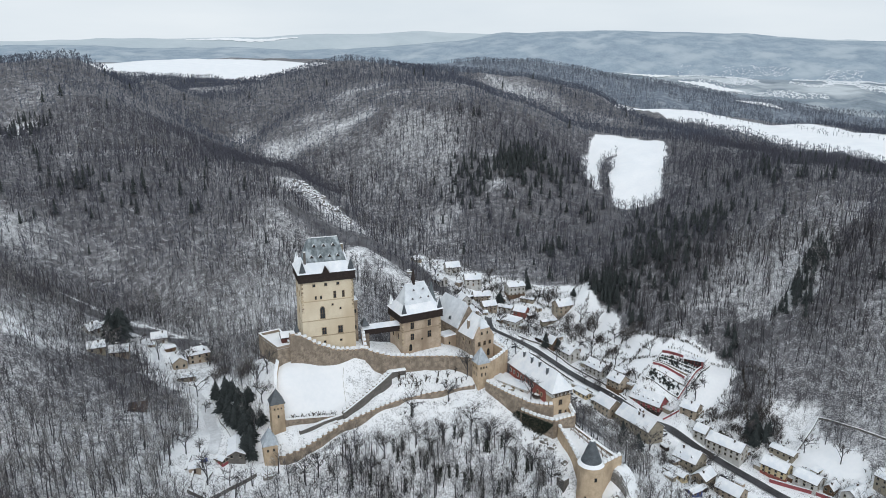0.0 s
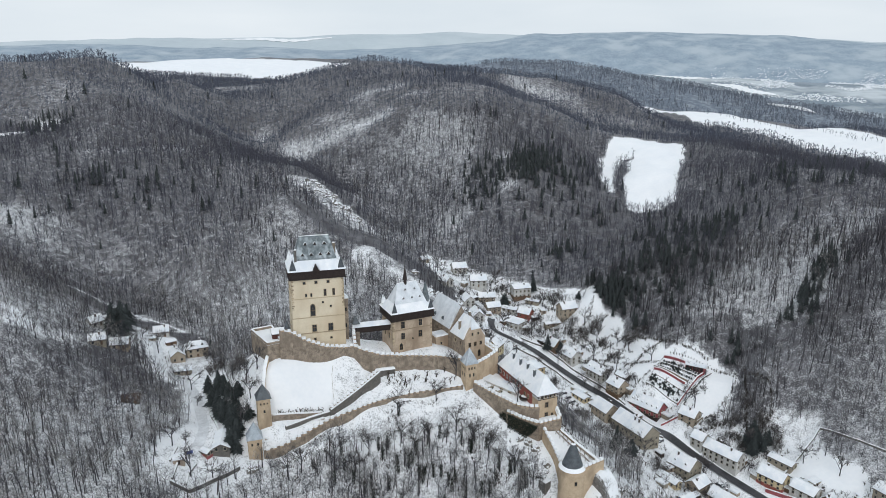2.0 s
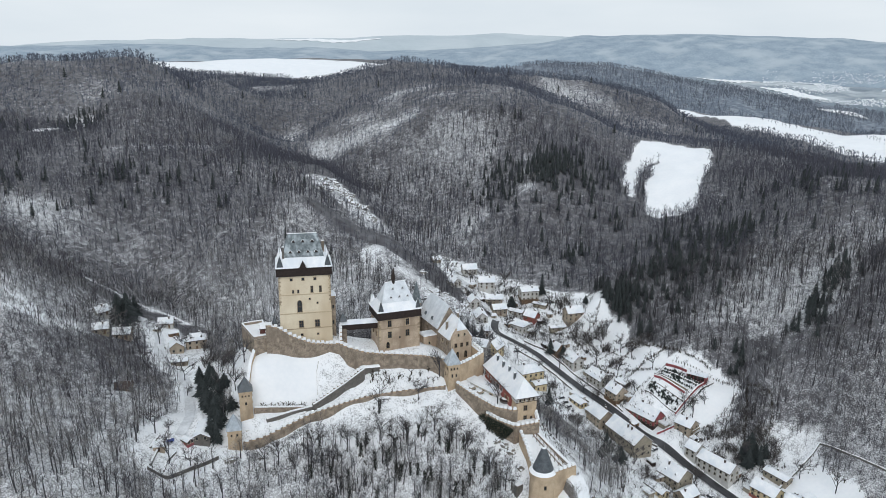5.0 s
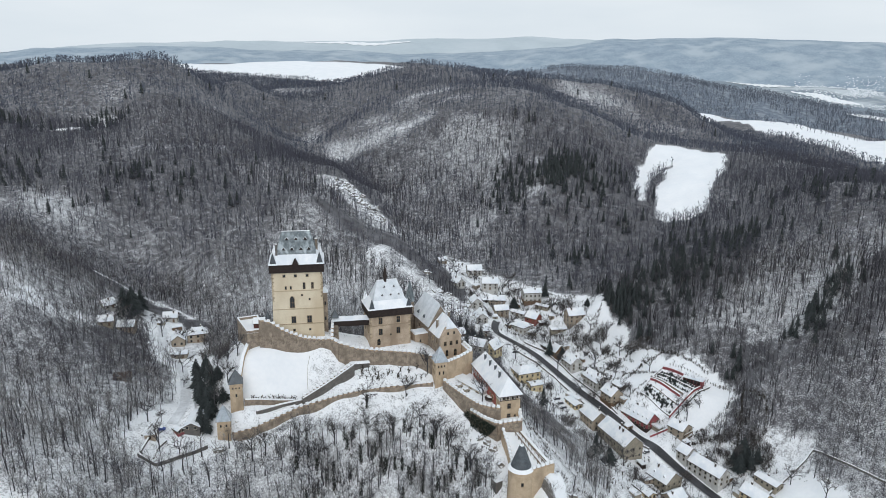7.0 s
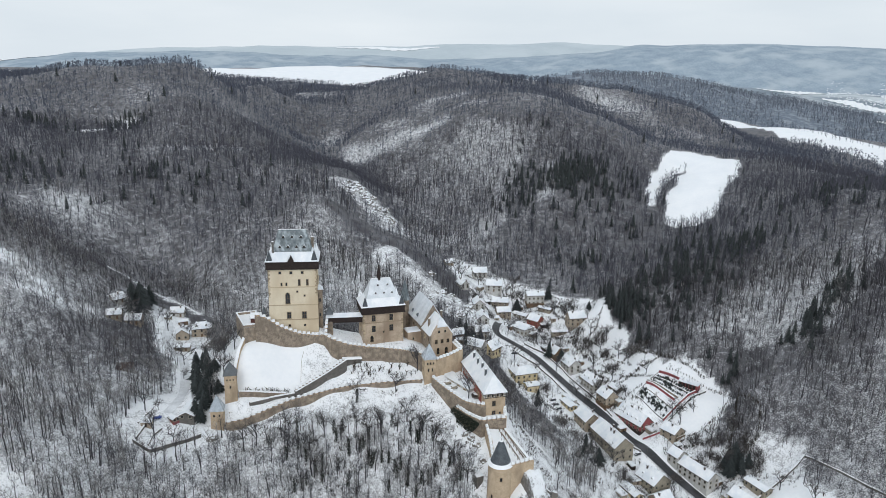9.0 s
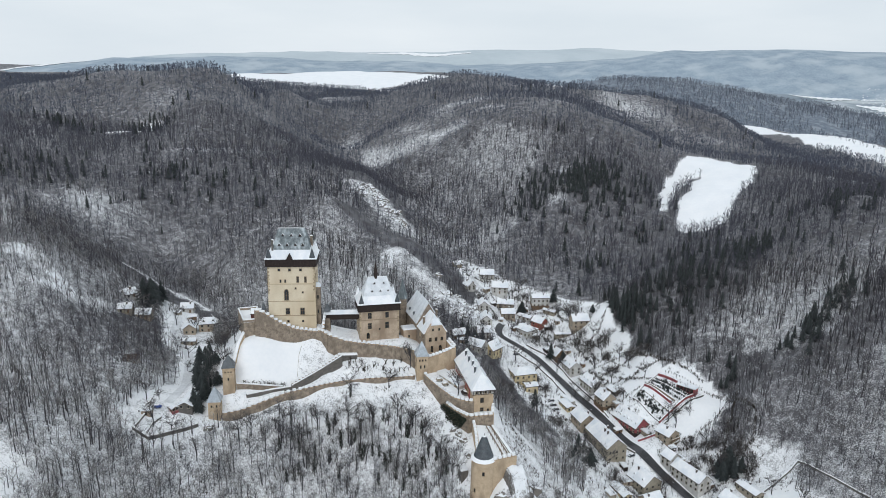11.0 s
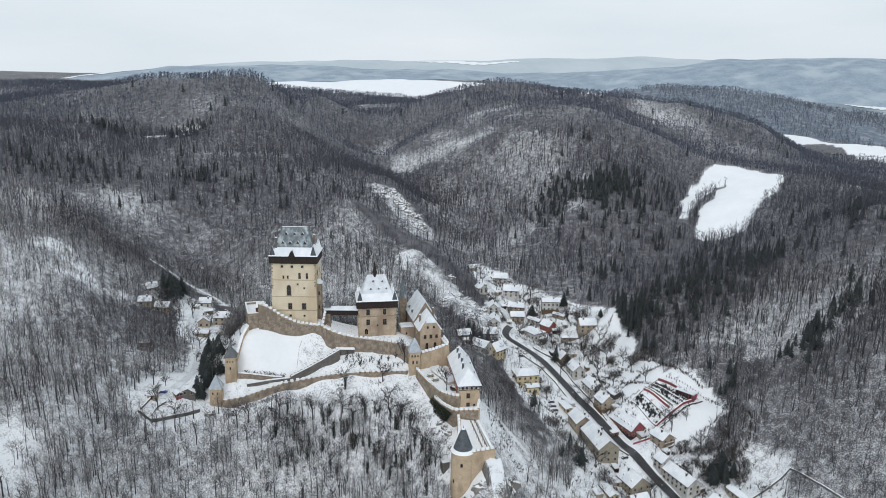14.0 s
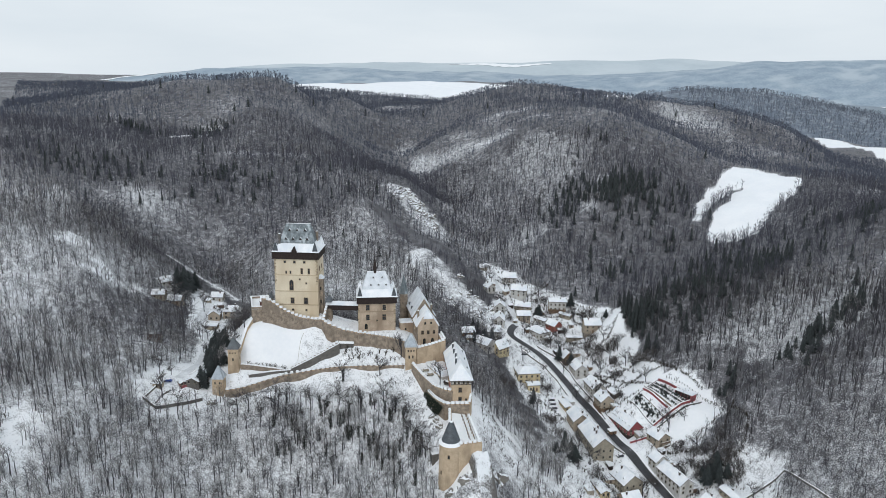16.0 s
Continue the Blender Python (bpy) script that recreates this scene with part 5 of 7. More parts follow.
def round_tower():
    T = thing("round_tower", "round pale stone tower with dark conical slate roof", "castle tower", pose(60.8, 260.5, 22))
    part("wall", solid([tube(5.6, 5.15, -6, 29.2, 28)]), STONE_PALE, T)
    part("snow_rim", solid([tube(5.6, 4.3, 29.2, 30.4, 28)]), SNOW, T)
    part("roof", solid([tube(4.35, 2.6, 30.2, 35.0, 28), tube(2.6, 1.0, 35.0, 39.4, 28)]), SLATE_BARE, T)
    part("snow_cap", tube(1.0, 0.5, 39.4, 39.7, 12), SNOW, T)
    part("finial", tube(0.1, 0.03, 39.6, 41.0, 6), TIMBER, T)
    opening(T, 1.1, -5.2, 23.6, 0.9, 1.6, 12)
    opening(T, -2.6, -4.7, 15.0, 0.6, 1.4, -30)
    B = thing("low_hut", "small dark hut with snowy roof below the walls", "hut", pose(50.6, 266.0, 37, 0, 0, 40))
    part("wall", box(-1.6, -2.0, -4, 1.6, 2.0, 4.0), STONE_DARK, B)
    part("roof", taper(-1.9, -2.3, 1.9, 2.3, 4.0, -1.4, -1.8, 1.4, 1.8, 4.7), ROOF_SNOW, B)


round_tower()


# ---- the village ----
def house(x, y, turn, L, W, wall, roof, mat, label, hip=0.0, dormers=0, chimneys=1, category="house", group="village houses", storeys=2, base=None, bare=False, z=None):
    """A house centred at x, y with its ridge along its own x."""
    foot = height(x, y) if z is None else z
    c, s = math.cos(radians(turn)), math.sin(radians(turn))
    low = min(height(x + a * c - b * s, y + a * s + b * c) for a in (-L / 2, L / 2) for b in (-W / 2, W / 2))
    H = thing("house" if category == "house" else category, label, category, pose(x, y, foot, 0, 0, turn), group)
    l, w = L / 2, W / 2
    part("wall", box(-l, -w, low - foot - 1, l, w, wall), mat, H)
    if base:
        part("plinth", box(-l - 0.12, -w - 0.12, low - foot - 1, l + 0.12, w + 0.12, 1.2), base, H)
    if hip < 0.5:
        for sx in (-1, 1):
            v = [(sx * (l - 0.02), -w, wall), (sx * (l - 0.02), w, wall), (sx * (l - 0.02), 0, wall + roof * 0.97), (sx * (l - 0.4), -w, wall), (sx * (l - 0.4), w, wall), (sx * (l - 0.4), 0, wall + roof * 0.97)]
            part("gable_end", (v, [(0, 1, 2), (5, 4, 3), (0, 2, 5, 3), (1, 4, 5, 2), (0, 3, 4, 1)]), mat, H)
    e = 0.55
    drop = roof / w * e
    r = part("roof", gable(-l - e, -w - e, l + e, w + e, wall - drop, wall + roof, hip, 0.22) if hip else open_gable(-l - e, -w - e, l + e, w + e, wall - drop, wall + roof, 0.25), TILE_DARK, H)
    if not bare:
        part("roof_snow", gable(-l - e + 0.1, -w - e + 0.12, l + e - 0.1, w + e - 0.12, wall - drop + 0.22, wall + roof + 0.24, hip, 0.1) if hip else open_gable(-l - e + 0.06, -w - e + 0.12, l + e - 0.06, w + e - 0.12, wall - drop + 0.34, wall + roof + 0.26, 0.24), ROOF_SNOW, r)
    n, rise = max(2, int(L / 3.2)), (wall - 0.6) / storeys
    for f in range(storeys):
        zz = f * rise + 1.0
        for k in range(n):
            xx = -l + L * (k + 0.5) / n
            for sy in (-1, 1):
                if f == 0 and k == n // 2 and sy < 0:
                    part("door", box(xx - 0.55, -w - 0.08, 0.05, xx + 0.55, -w + 0.02, 2.1), WOOD_BROWN, H)
                else:
                    opening(H, xx, sy * (w + 0.04), zz, 1.0, 1.3, 0 if sy < 0 else 180, frame_mat=WALL_GREY)
        for k in range(max(2, int(W / 3.4))):
            yy = -w + W * (k + 0.5) / max(2, int(W / 3.4))
            for sx in (-1, 1):
                opening(H, sx * (l + 0.04), yy, zz, 1.0, 1.3, 90 * sx, frame_mat=WALL_GREY)
    for k in range(dormers):
        xx = -l + L * (k + 0.5) / dormers
        for sy in (-1, 1):
            dormer(H, xx, sy * w * 0.72, wall + roof * 0.2, 1.7, 1.6, 0 if sy < 0 else 180)
    for k in range(chimneys):
        chimney(H, random.uniform(-0.3, 0.3) * L, random.choice((-1, 1)) * w * 0.25, wall + roof * 0.5, wall + roof + 0.9, 0.7, TILE_DARK)
    return H


def villa():
    """The tan villa under the garden: balconies on its gable, a lower porch, awnings."""
    H = house(145.2, 380, 137, 9.5, 9, 5.6, 3.0, WALL_TAN, "tan villa with brown balconies on its gable", z=8.0, chimneys=1)
    for z in (0.4, 3.0):
        b = part("balcony", box(-6.2, -3.6, z - 0.2, -4.7, 3.6, z), WALL_GREY, H)
        part("balustrade", box(-6.2, -3.6, z, -6.08, 3.6, z + 0.95), WOOD_BROWN, b)
        part("snow_cap", box(-6.24, -3.64, z + 0.95, -6.0, 3.64, z + 1.07), SNOW, b)
        for y in (-3.5, 3.5):
            part("post", box(-6.2, y - 0.1, z - 2.6, -6.0, y + 0.1, z), WOOD_BROWN, b)
    part("porch", box(-4.4, -6.2, -2, 1.6, -4.6, 2.3), WALL_TAN, H)
    part("porch_roof", taper(-4.8, -6.6, 2.0, -4.45, 2.3, -4.4, -6.1, 1.6, -4.45, 2.8), ROOF_SNOW, H)


house(48, 481, -36, 15, 11, 4.6, 2.2, WALL_WHITE, "white bungalow with a low snowy hipped roof", hip=4.5, storeys=1)
house(54, 514, 18, 13, 10, 7.4, 1.6, WALL_WHITE, "white modern villa with brown timber bands", hip=0, base=WOOD_BROWN)
house(86, 487.5, 24, 12, 9, 6.0, 3.6, WALL_TAN, "tan two-storey house with snowy gable roof")
house(74, 458, -52, 10, 8, 3.6, 4.0, WOOD_BROWN, "dark timber chalet half hidden by conifers", storeys=1)
house(85, 449, 122, 12, 9, 5.4, 3.6, WALL_WHITE, "white roadside house with snowy roof", dormers=2)
house(100, 427, 124, 14, 9, 5.2, 3.8, WALL_WHITE, "long white roadside house with dormers", dormers=3)
house(109, 409.2, 126, 10, 9, 5.8, 3.8, WALL_TAN, "tan roadside house with brown timber gable", dormers=1, base=WOOD_BROWN)
house(124.8, 395.3, 133, 20, 10.5, 4.6, 5.0, WALL_PINK, "crimson house with a row of roof dormers", dormers=6, base=TIMBER, z=6.0)
villa()
house(111.3, 366.5, 121, 25, 12, 8.4, 5.0, WALL_GREY, "large grey house with brick gable beside the road", z=4.0, chimneys=3)
house(97.5, 385, 121, 13, 10, 7.0, 4.0, WALL_TAN, "lower wing with a snowy roof beside the road", chimneys=1)
house(132.7, 342, 131, 13, 12, 6.2, 4.6, WALL_GREY, "grey house with black dormers and patchy snow", dormers=2)
house(157, 353.5, 131, 20, 9, 6.0, 3.4, WALL_WHITE, "long white two-storey house by the road", chimneys=2)
house(147, 364, 131, 7, 8, 5.2, 3.0, WALL_WHITE, "small white house joining the long one")
house(177.5, 337, 131, 13, 9, 5.4, 3.2, WALL_CREAM, "cream house with a red base by the road", base=BRICK_RED)
house(186, 348, 128, 13, 6, 3.4, 1.2, WALL_GREY, "low snowy outbuilding behind the cream house", storeys=1, category="outbuilding", group="sheds")
house(55.5, 421, 30, 15, 12, 6.8, 2.6, WALL_CREAM, "yellow villa with a wide snowy hipped roof", hip=5.0)
house(62, 412, 30, 8, 6, 4.2, 1.0, WALL_CREAM, "yellow annex with a flat snowy roof", storeys=1, category="annex", group="sheds")
house(33, 430, 64, 10, 9, 4.8, 4.4, WALL_CREAM, "pale yellow cottage with a snowy gable", dormers=1)
house(24, 424, -20, 12, 9, 4.2, 3.2, WALL_WHITE, "white cottage under thick snow", storeys=1)
house(10, 428, 35, 9, 7, 3.4, 2.8, WOOD_BROWN, "brown wooden cottage below the rocks", storeys=1)
house(57, 492, -30, 9, 8, 3.6, 3.2, BRICK_RED, "small house with a red gable", storeys=1)
house(33, 492, 20, 10, 8, 4.6, 2.6, WALL_TAN, "tan house beside the lane")
house(46, 497, -26, 11, 5, 2.8, 1.2, WALL_WHITE, "long low snowy garage", storeys=1, category="garage", group="sheds")
house(15, 488, 110, 10, 8, 4.8, 3.2, WALL_WHITE, "white house by the narrow lane")
house(21.5, 466, 105, 12, 8, 4.6, 3.2, WALL_WHITE, "white house with snowy roof at the bend")
house(24, 446, 20, 9, 8, 4.6, 3.2, WALL_WHITE, "white cottage beside the road bend")
house(22, 518, 10, 12, 9, 5.2, 3.2, WALL_WHITE, "white house among the gardens")
house(7, 541, 16, 11, 9, 4.8, 3.2, WALL_WHITE, "white house at the upper end of the village")
house(28.5, 508, 8, 12, 9, 4.6, 2.4, WALL_TAN, "tan house with a flat snowy roof")
house(-2, 515, 130, 9, 7, 4.0, 3.0, WALL_WHITE, "little white house under the crag")
house(-21.5, 556, 40, 7, 5, 3.0, 2.2, WALL_GREY, "little grey house at the valley's end")
house(114, 418, 126, 8, 5, 2.6, 1.4, WOOD_BROWN, "garden shed under snow", storeys=1, category="shed", group="sheds", chimneys=0)
house(75, 480, 20, 11, 4, 2.4, 0.8, WALL_GREY, "low terrace shed under snow", storeys=1, category="shed", group="sheds", chimneys=0)
house(63, 505, -25, 10, 4, 2.4, 0.8, WALL_GREY, "row of garages under snow", storeys=1, category="shed", group="sheds", chimneys=0)
house(86, 404, 124, 11, 5, 3.0, 0.7, WALL_CREAM, "flat pale hall under snow beside the road", storeys=1, category="shed", group="sheds", chimneys=0)
house(95, 391.5, 124, 12, 5, 3.0, 0.7, WALL_GREY, "long low garage under snow beside the road", storeys=1, category="shed", group="sheds", chimneys=0)
house(136, 329, 40, 10, 8, 4.4, 3.0, WALL_TAN, "tan house with sheds at the lower end")
house(147, 320, 128, 13, 9, 5.0, 3.4, WALL_TAN, "tan house at the road's lower end")
house(121, 328, 125, 12, 5, 2.8, 1.2, WALL_CREAM, "long low barn behind the houses", storeys=1, category="barn", group="sheds", chimneys=0)
house(126, 315, 30, 7, 5, 2.6, 1.0, CAR_BLUE, "shed covered with a blue tarpaulin", storeys=1, category="shed", group="sheds", chimneys=0)
house(190, 327, 128, 12, 10, 4.4, 2.4, WALL_WHITE, "white house under deep snow")
house(198, 320, 35, 6, 5, 2.8, 2.4, WOOD_BROWN, "small brown wooden cabin", storeys=1, category="cabin", group="sheds")
house(206, 312, 30, 12, 9, 4.8, 3.0, WALL_WHITE, "white house near the field")
house(222, 313, 120, 10, 9, 6, 2.6, WALL_GREY, "grey house at the edge of the field")
house(-131, 355, 30, 11, 8, 5.6, 2.6, WALL_TAN, "tan guest house with snowy hipped roof", hip=4.0, dormers=2)
house(-138, 346, 118, 9, 7, 4.0, 2.6, WALL_TAN, "small cottage beside the snowy lane", storeys=1)
house(-129, 331, 20, 8, 5, 2.6, 1.0, WALL_GREY, "low snowy shed beside the lane", storeys=1, category="shed", group="sheds", chimneys=0)
house(-160, 377, 20, 8, 6, 3.4, 2.6, WALL_WHITE, "snowy cottage beside the track", storeys=1)
house(-186, 355, 60, 7, 6, 3.0, 2.8, WALL_WHITE, "steep-roofed cottage among trees", storeys=1)
house(-176, 338, 25, 8, 6, 3.2, 2.4, WALL_GREY, "grey cottage on the hillside", storeys=1)
house(-167, 343, 15, 9, 6, 3.2, 2.6, WALL_TAN, "tan cottage on the hillside", storeys=1)
house(-86, 266, 104, 13, 7, 2.2, 1.8, STONE_DARK, "long barn under a smooth snow roof", storeys=1, category="barn", group="sheds", chimneys=0)
house(-90, 258.6, -30, 4, 3, 2.2, 0.8, WALL_PINK, "small crimson kiosk with snow on top", storeys=1, category="kiosk", group="sheds", chimneys=0)
house(-136, 290, 20, 7, 5, 2.2, 2.0, STONE_DARK, "dark stone hut with a bare roof in the woods", storeys=1, category="hut", group="sheds", chimneys=0, bare=True)


def garden():
    """The terraced garden with crimson walls, a pavilion and a long flight of steps."""
    T = thing("terraced_garden", "terraced garden with crimson retaining walls under snow", "garden", pose(141, 400, 14, 0, 0, 0))
    quad = [(124.5, 406.5), (141, 425.8), (166.5, 413.0), (142.8, 389.5)]
    def at(u, v):
        a = np.array(quad[0]) * (1 - u) * (1 - v) + np.array(quad[1]) * (1 - u) * v + np.array(quad[2]) * u * v + np.array(quad[3]) * u * (1 - v)
        return float(a[0]), float(a[1])
    def wall_run(p0, p1, top, thick, mat, n):
        run = math.hypot(p1[0] - p0[0], p1[1] - p0[1])
        for k in range(n):
            p = (p0[0] + (p1[0] - p0[0]) * k / n, p0[1] + (p1[1] - p0[1]) * k / n)
            q = (p0[0] + (p1[0] - p0[0]) * (k + 1) / n, p0[1] + (p1[1] - p0[1]) * (k + 1) / n)
            za, zb = height(*p) - 14, height(*q) - 14
            h = thick / 2
            w = part("garden_wall", prism([(0, -h), (run / n, -h), (run / n, h), (0, h)], [za - 2, zb - 2, zb - 2, za - 2], [za + top, zb + top, zb + top, za + top]), mat, T, m=pose(p[0] - 141, p[1] - 400, 0, 0, 0, along(p0, p1)))
            part("snow_cap", prism([(0, -h - 0.08), (run / n, -h - 0.08), (run / n, h + 0.2), (0, h + 0.2)], [za + top, zb + top, zb + top, za + top], [za + top + 0.2, zb + top + 0.2, zb + top + 0.2, za + top + 0.2]), SNOW, w)
    wall_run(at(0.0, 0.44), at(0.78, 0.40), 1.5, 0.6, WALL_PINK, 5)
    wall_run(at(0.0, 0.50), at(0.80, 0.47), 1.1, 0.4, STONE, 5)
    wall_run(at(0.02, 0.04), at(0.9, 0.02), 0.5, 0.4, STONE_DARK, 5)
    wall_run(at(0.05, 0.28), at(0.85, 0.26), 0.4, 0.4, STONE, 5)
    wall_run(at(0.02, 0.90), at(0.48, 0.90), 1.7, 0.6, WALL_PINK, 4)
    wall_run(at(0.05, 0.70), at(0.86, 0.68), 0.5, 0.4, STONE_DARK, 5)
    wall_run(at(0.90, 0.0), at(0.93, 0.80), 1.7, 0.4, WALL_PINK, 4)
    wall_run(at(1.0, 0.0), at(1.0, 1.0), 0.9, 0.4, STONE_DARK, 8)
    wall_run(at(0.0, 0.0), at(0.0, 1.0), 0.6, 0.4, STONE_DARK, 6)
    stair_from, stair_to = at(0.95, 0.0), at(0.965, 0.8)
    for k in range(24):
        f = k / 24
        p = (stair_from[0] + (stair_to[0] - stair_from[0]) * f, stair_from[1] + (stair_to[1] - stair_from[1]) * f)
        part("step", box(-0.55, -0.9, -0.6, 0.55, 0.9, 0.12), TRODDEN, T, m=pose(p[0] - 141, p[1] - 400, height(*p) - 14, 0, 0, along(stair_from, stair_to)))
    a = at(0.70, 0.88)
    P = thing("pavilion", "long dark garden pavilion with a snowy roof", "pavilion", pose(a[0], a[1], height(*a), 0, 0, along(at(0.4, 0.9), at(1, 0.9))))
    part("wall", box(-5, -2.4, -2, 6.4, 2.4, 2.6), WALL_PINK, P)
    # Dark sheet set in for the shade behind the pavilion's open front.
    part("open_front_shade", box(-4.8, -2.5, -0.6, 5.4, -2.38, 2.2), TIMBER, P)
    for x in np.arange(-4.8, 6.5, 2.1):
        part("post", box(x - 0.12, -3.0, -1.2, x + 0.12, -2.76, 2.6), WALL_PINK, P)
    part("roof", taper(-5.6, -3.3, 7.0, 2.8, 2.6, -5.1, -2.8, 6.5, 2.3, 3.2), ROOF_SNOW, P)
    for k in range(15):
        p = at(0.08 + 0.062 * k, 1.08)
        post = thing("fence_post", "thin dark post of the garden's upper fence", "post", pose(p[0], p[1], height(*p)), "garden fence posts")
        part("stake", box(-0.14, -0.14, -0.4, 0.14, 0.14, 1.2), TIMBER, post)
    return at


garden_at = garden()


def low_wall(label, line, high, thick, mat, name="garden_wall", cap=True):
    """A boundary wall or fence that follows the ground."""
    x0, y0 = line[0]
    T = thing(name, label, "wall", pose(x0, y0, height(x0, y0)))
    for (ax, ay), (bx, by) in zip(line, line[1:]):
        n = max(1, int(math.hypot(bx - ax, by - ay) / 5))
        for k in range(n):
            p = (ax + (bx - ax) * k / n, ay + (by - ay) * k / n)
            q = (ax + (bx - ax) * (k + 1) / n, ay + (by - ay) * (k + 1) / n)
            run = math.hypot(q[0] - p[0], q[1] - p[1])
            za, zb = height(*p) - height(x0, y0), height(*q) - height(x0, y0)
            h = thick / 2
            ring = [(0, -h), (run, -h), (run, h), (0, h)]
            w = part("wall_stretch", prism(ring, [za - 1.5, zb - 1.5, zb - 1.5, za - 1.5], [za + high, zb + high, zb + high, za + high]), mat, T, m=pose(p[0] - x0, p[1] - y0, 0, 0, 0, along(p, q)))
            if cap:
                part("snow_cap", prism([(0, -h - 0.12), (run, -h - 0.12), (run, h + 0.12), (0, h + 0.12)], [za + high, zb + high, zb + high, za + high], [za + high + 0.25, zb + high + 0.25, zb + high + 0.25, za + high + 0.25]), SNOW, w)


low_wall("crimson roadside wall capped with snow", [(172, 332), (180, 327), (190, 320), (200, 311)], 2.0, 0.5, WALL_PINK)
low_wall("crimson wall along the villa drive", [(129.5, 380.2), (134, 381.2), (139, 382.0)], 1.3, 0.4, WALL_PINK)
low_wall("stone field wall running uphill", [(181, 338), (194, 349), (202, 356), (210, 362)], 1.3, 0.6, STONE_DARK)
low_wall("dark wall along the wood's edge", [(210, 362), (219, 348), (231, 332), (244, 318)], 0.9, 0.5, STONE_DARK)
low_wall("low wall beside the road", [(112, 398), (92, 429), (80, 447), (66, 458), (52, 462)], 1.0, 0.4, STONE_DARK)
low_wall("low wall on the far side of the road", [(128, 369), (104, 390), (96, 402), (74, 434), (62, 444), (46, 447)], 1.0, 0.4, STONE_DARK)
low_wall("stone wall along the snowy lane", [(-88, 270), (-99, 289), (-108, 306), (-115, 322)], 0.9, 0.5, STONE_DARK)
low_wall("terrace wall below the barn", [(-97, 238), (-90, 239), (-84, 248), (-76, 257)], 1.6, 0.7, STONE_DARK)
low_wall("low wall on the snowy plot", [(-97, 240), (-98, 248), (-98, 255)], 1.0, 0.5, STONE_DARK)


low_wall("dark terrace edge on the snowy plot", [(-92, 241), (-93, 246), (-92, 252)], 0.8, 0.5, STONE_DARK)
low_wall("short dark terrace edge beside the plot", [(-101, 248), (-102, 258)], 0.6, 0.6, STONE_DARK)


def car(x, y, turn, mat, label, z=None):
    T = thing("parked_car", label, "car", pose(x, y, (height(x, y) if z is None else z) + 0.1, 0, 0, turn), "parked cars")
    part("body", solid([taper(-2.1, -0.85, 2.1, 0.85, 0.3, -2.0, -0.8, 2.0, 0.8, 0.9), taper(-1.3, -0.78, 1.5, 0.78, 0.9, -0.8, -0.62, 1.0, 0.62, 1.42)]), mat, T)
    part("snow_load", solid([taper(-0.85, -0.65, 1.05, 0.65, 1.42, -0.7, -0.5, 0.9, 0.5, 1.56), taper(-2.0, -0.78, -1.25, 0.78, 0.9, -1.9, -0.7, -1.35, 0.7, 0.98)]), SNOW, T)
    for wx in (-1.3, 1.3):
        for wy in (-0.8, 0.8):
            v, f = tube(0.32, 0.32, -0.1, 0.1, 12)
            part("wheel", ([(wx + a, wy + c, 0.32 + b) for a, b, c in v], f), RUBBER, T)


for x, y, a, zz in ((27.5, 309.5, 35, 60.55), (31.5, 306, 38, 60.35)):
    car(x, y, a, WALL_GREY, "car under snow in the castle yard", zz)
car(-97, 256, 20, CAR_BLUE, "blue parked car half covered with snow")
for k, (x, y, a) in enumerate(((78, 402, 30), (76, 407, 30), (80, 397, 34), (102, 340, 120), (150, 336, 128), (126, 366, 40), (47, 444, 20))):
    car(x, y, a, CAR_DARK, "dark parked car half covered with snow")


def pole(x, y):
    T = thing("street_lamp", "slim grey street lamp beside the road", "street lamp", pose(x, y, height(x, y)), "street lamps along the road")
    part("post", tube(0.09, 0.06, -0.3, 6.4, 8), STONE_DARK, T)
    part("lamp_head", taper(-0.1, -0.1, 0.9, 0.1, 6.35, 0, -0.07, 0.8, 0.07, 6.5), LEAD, T)


for x, y in ((131, 365), (116, 379), (101, 396), (88, 415), (76, 433), (58, 446), (147, 345)):
    pole(x, y)


# ---- trees ----
def sliver(a, b, w, rg):
    """A thin tapering triangle from a to b."""
    a, b = np.asarray(a, float), np.asarray(b, float)
    d = b - a
    s = np.cross(d, rg.normal(size=3))
    s /= np.linalg.norm(s) + 1e-9
    return [a - s * w / 2, a + s * w / 2, b]


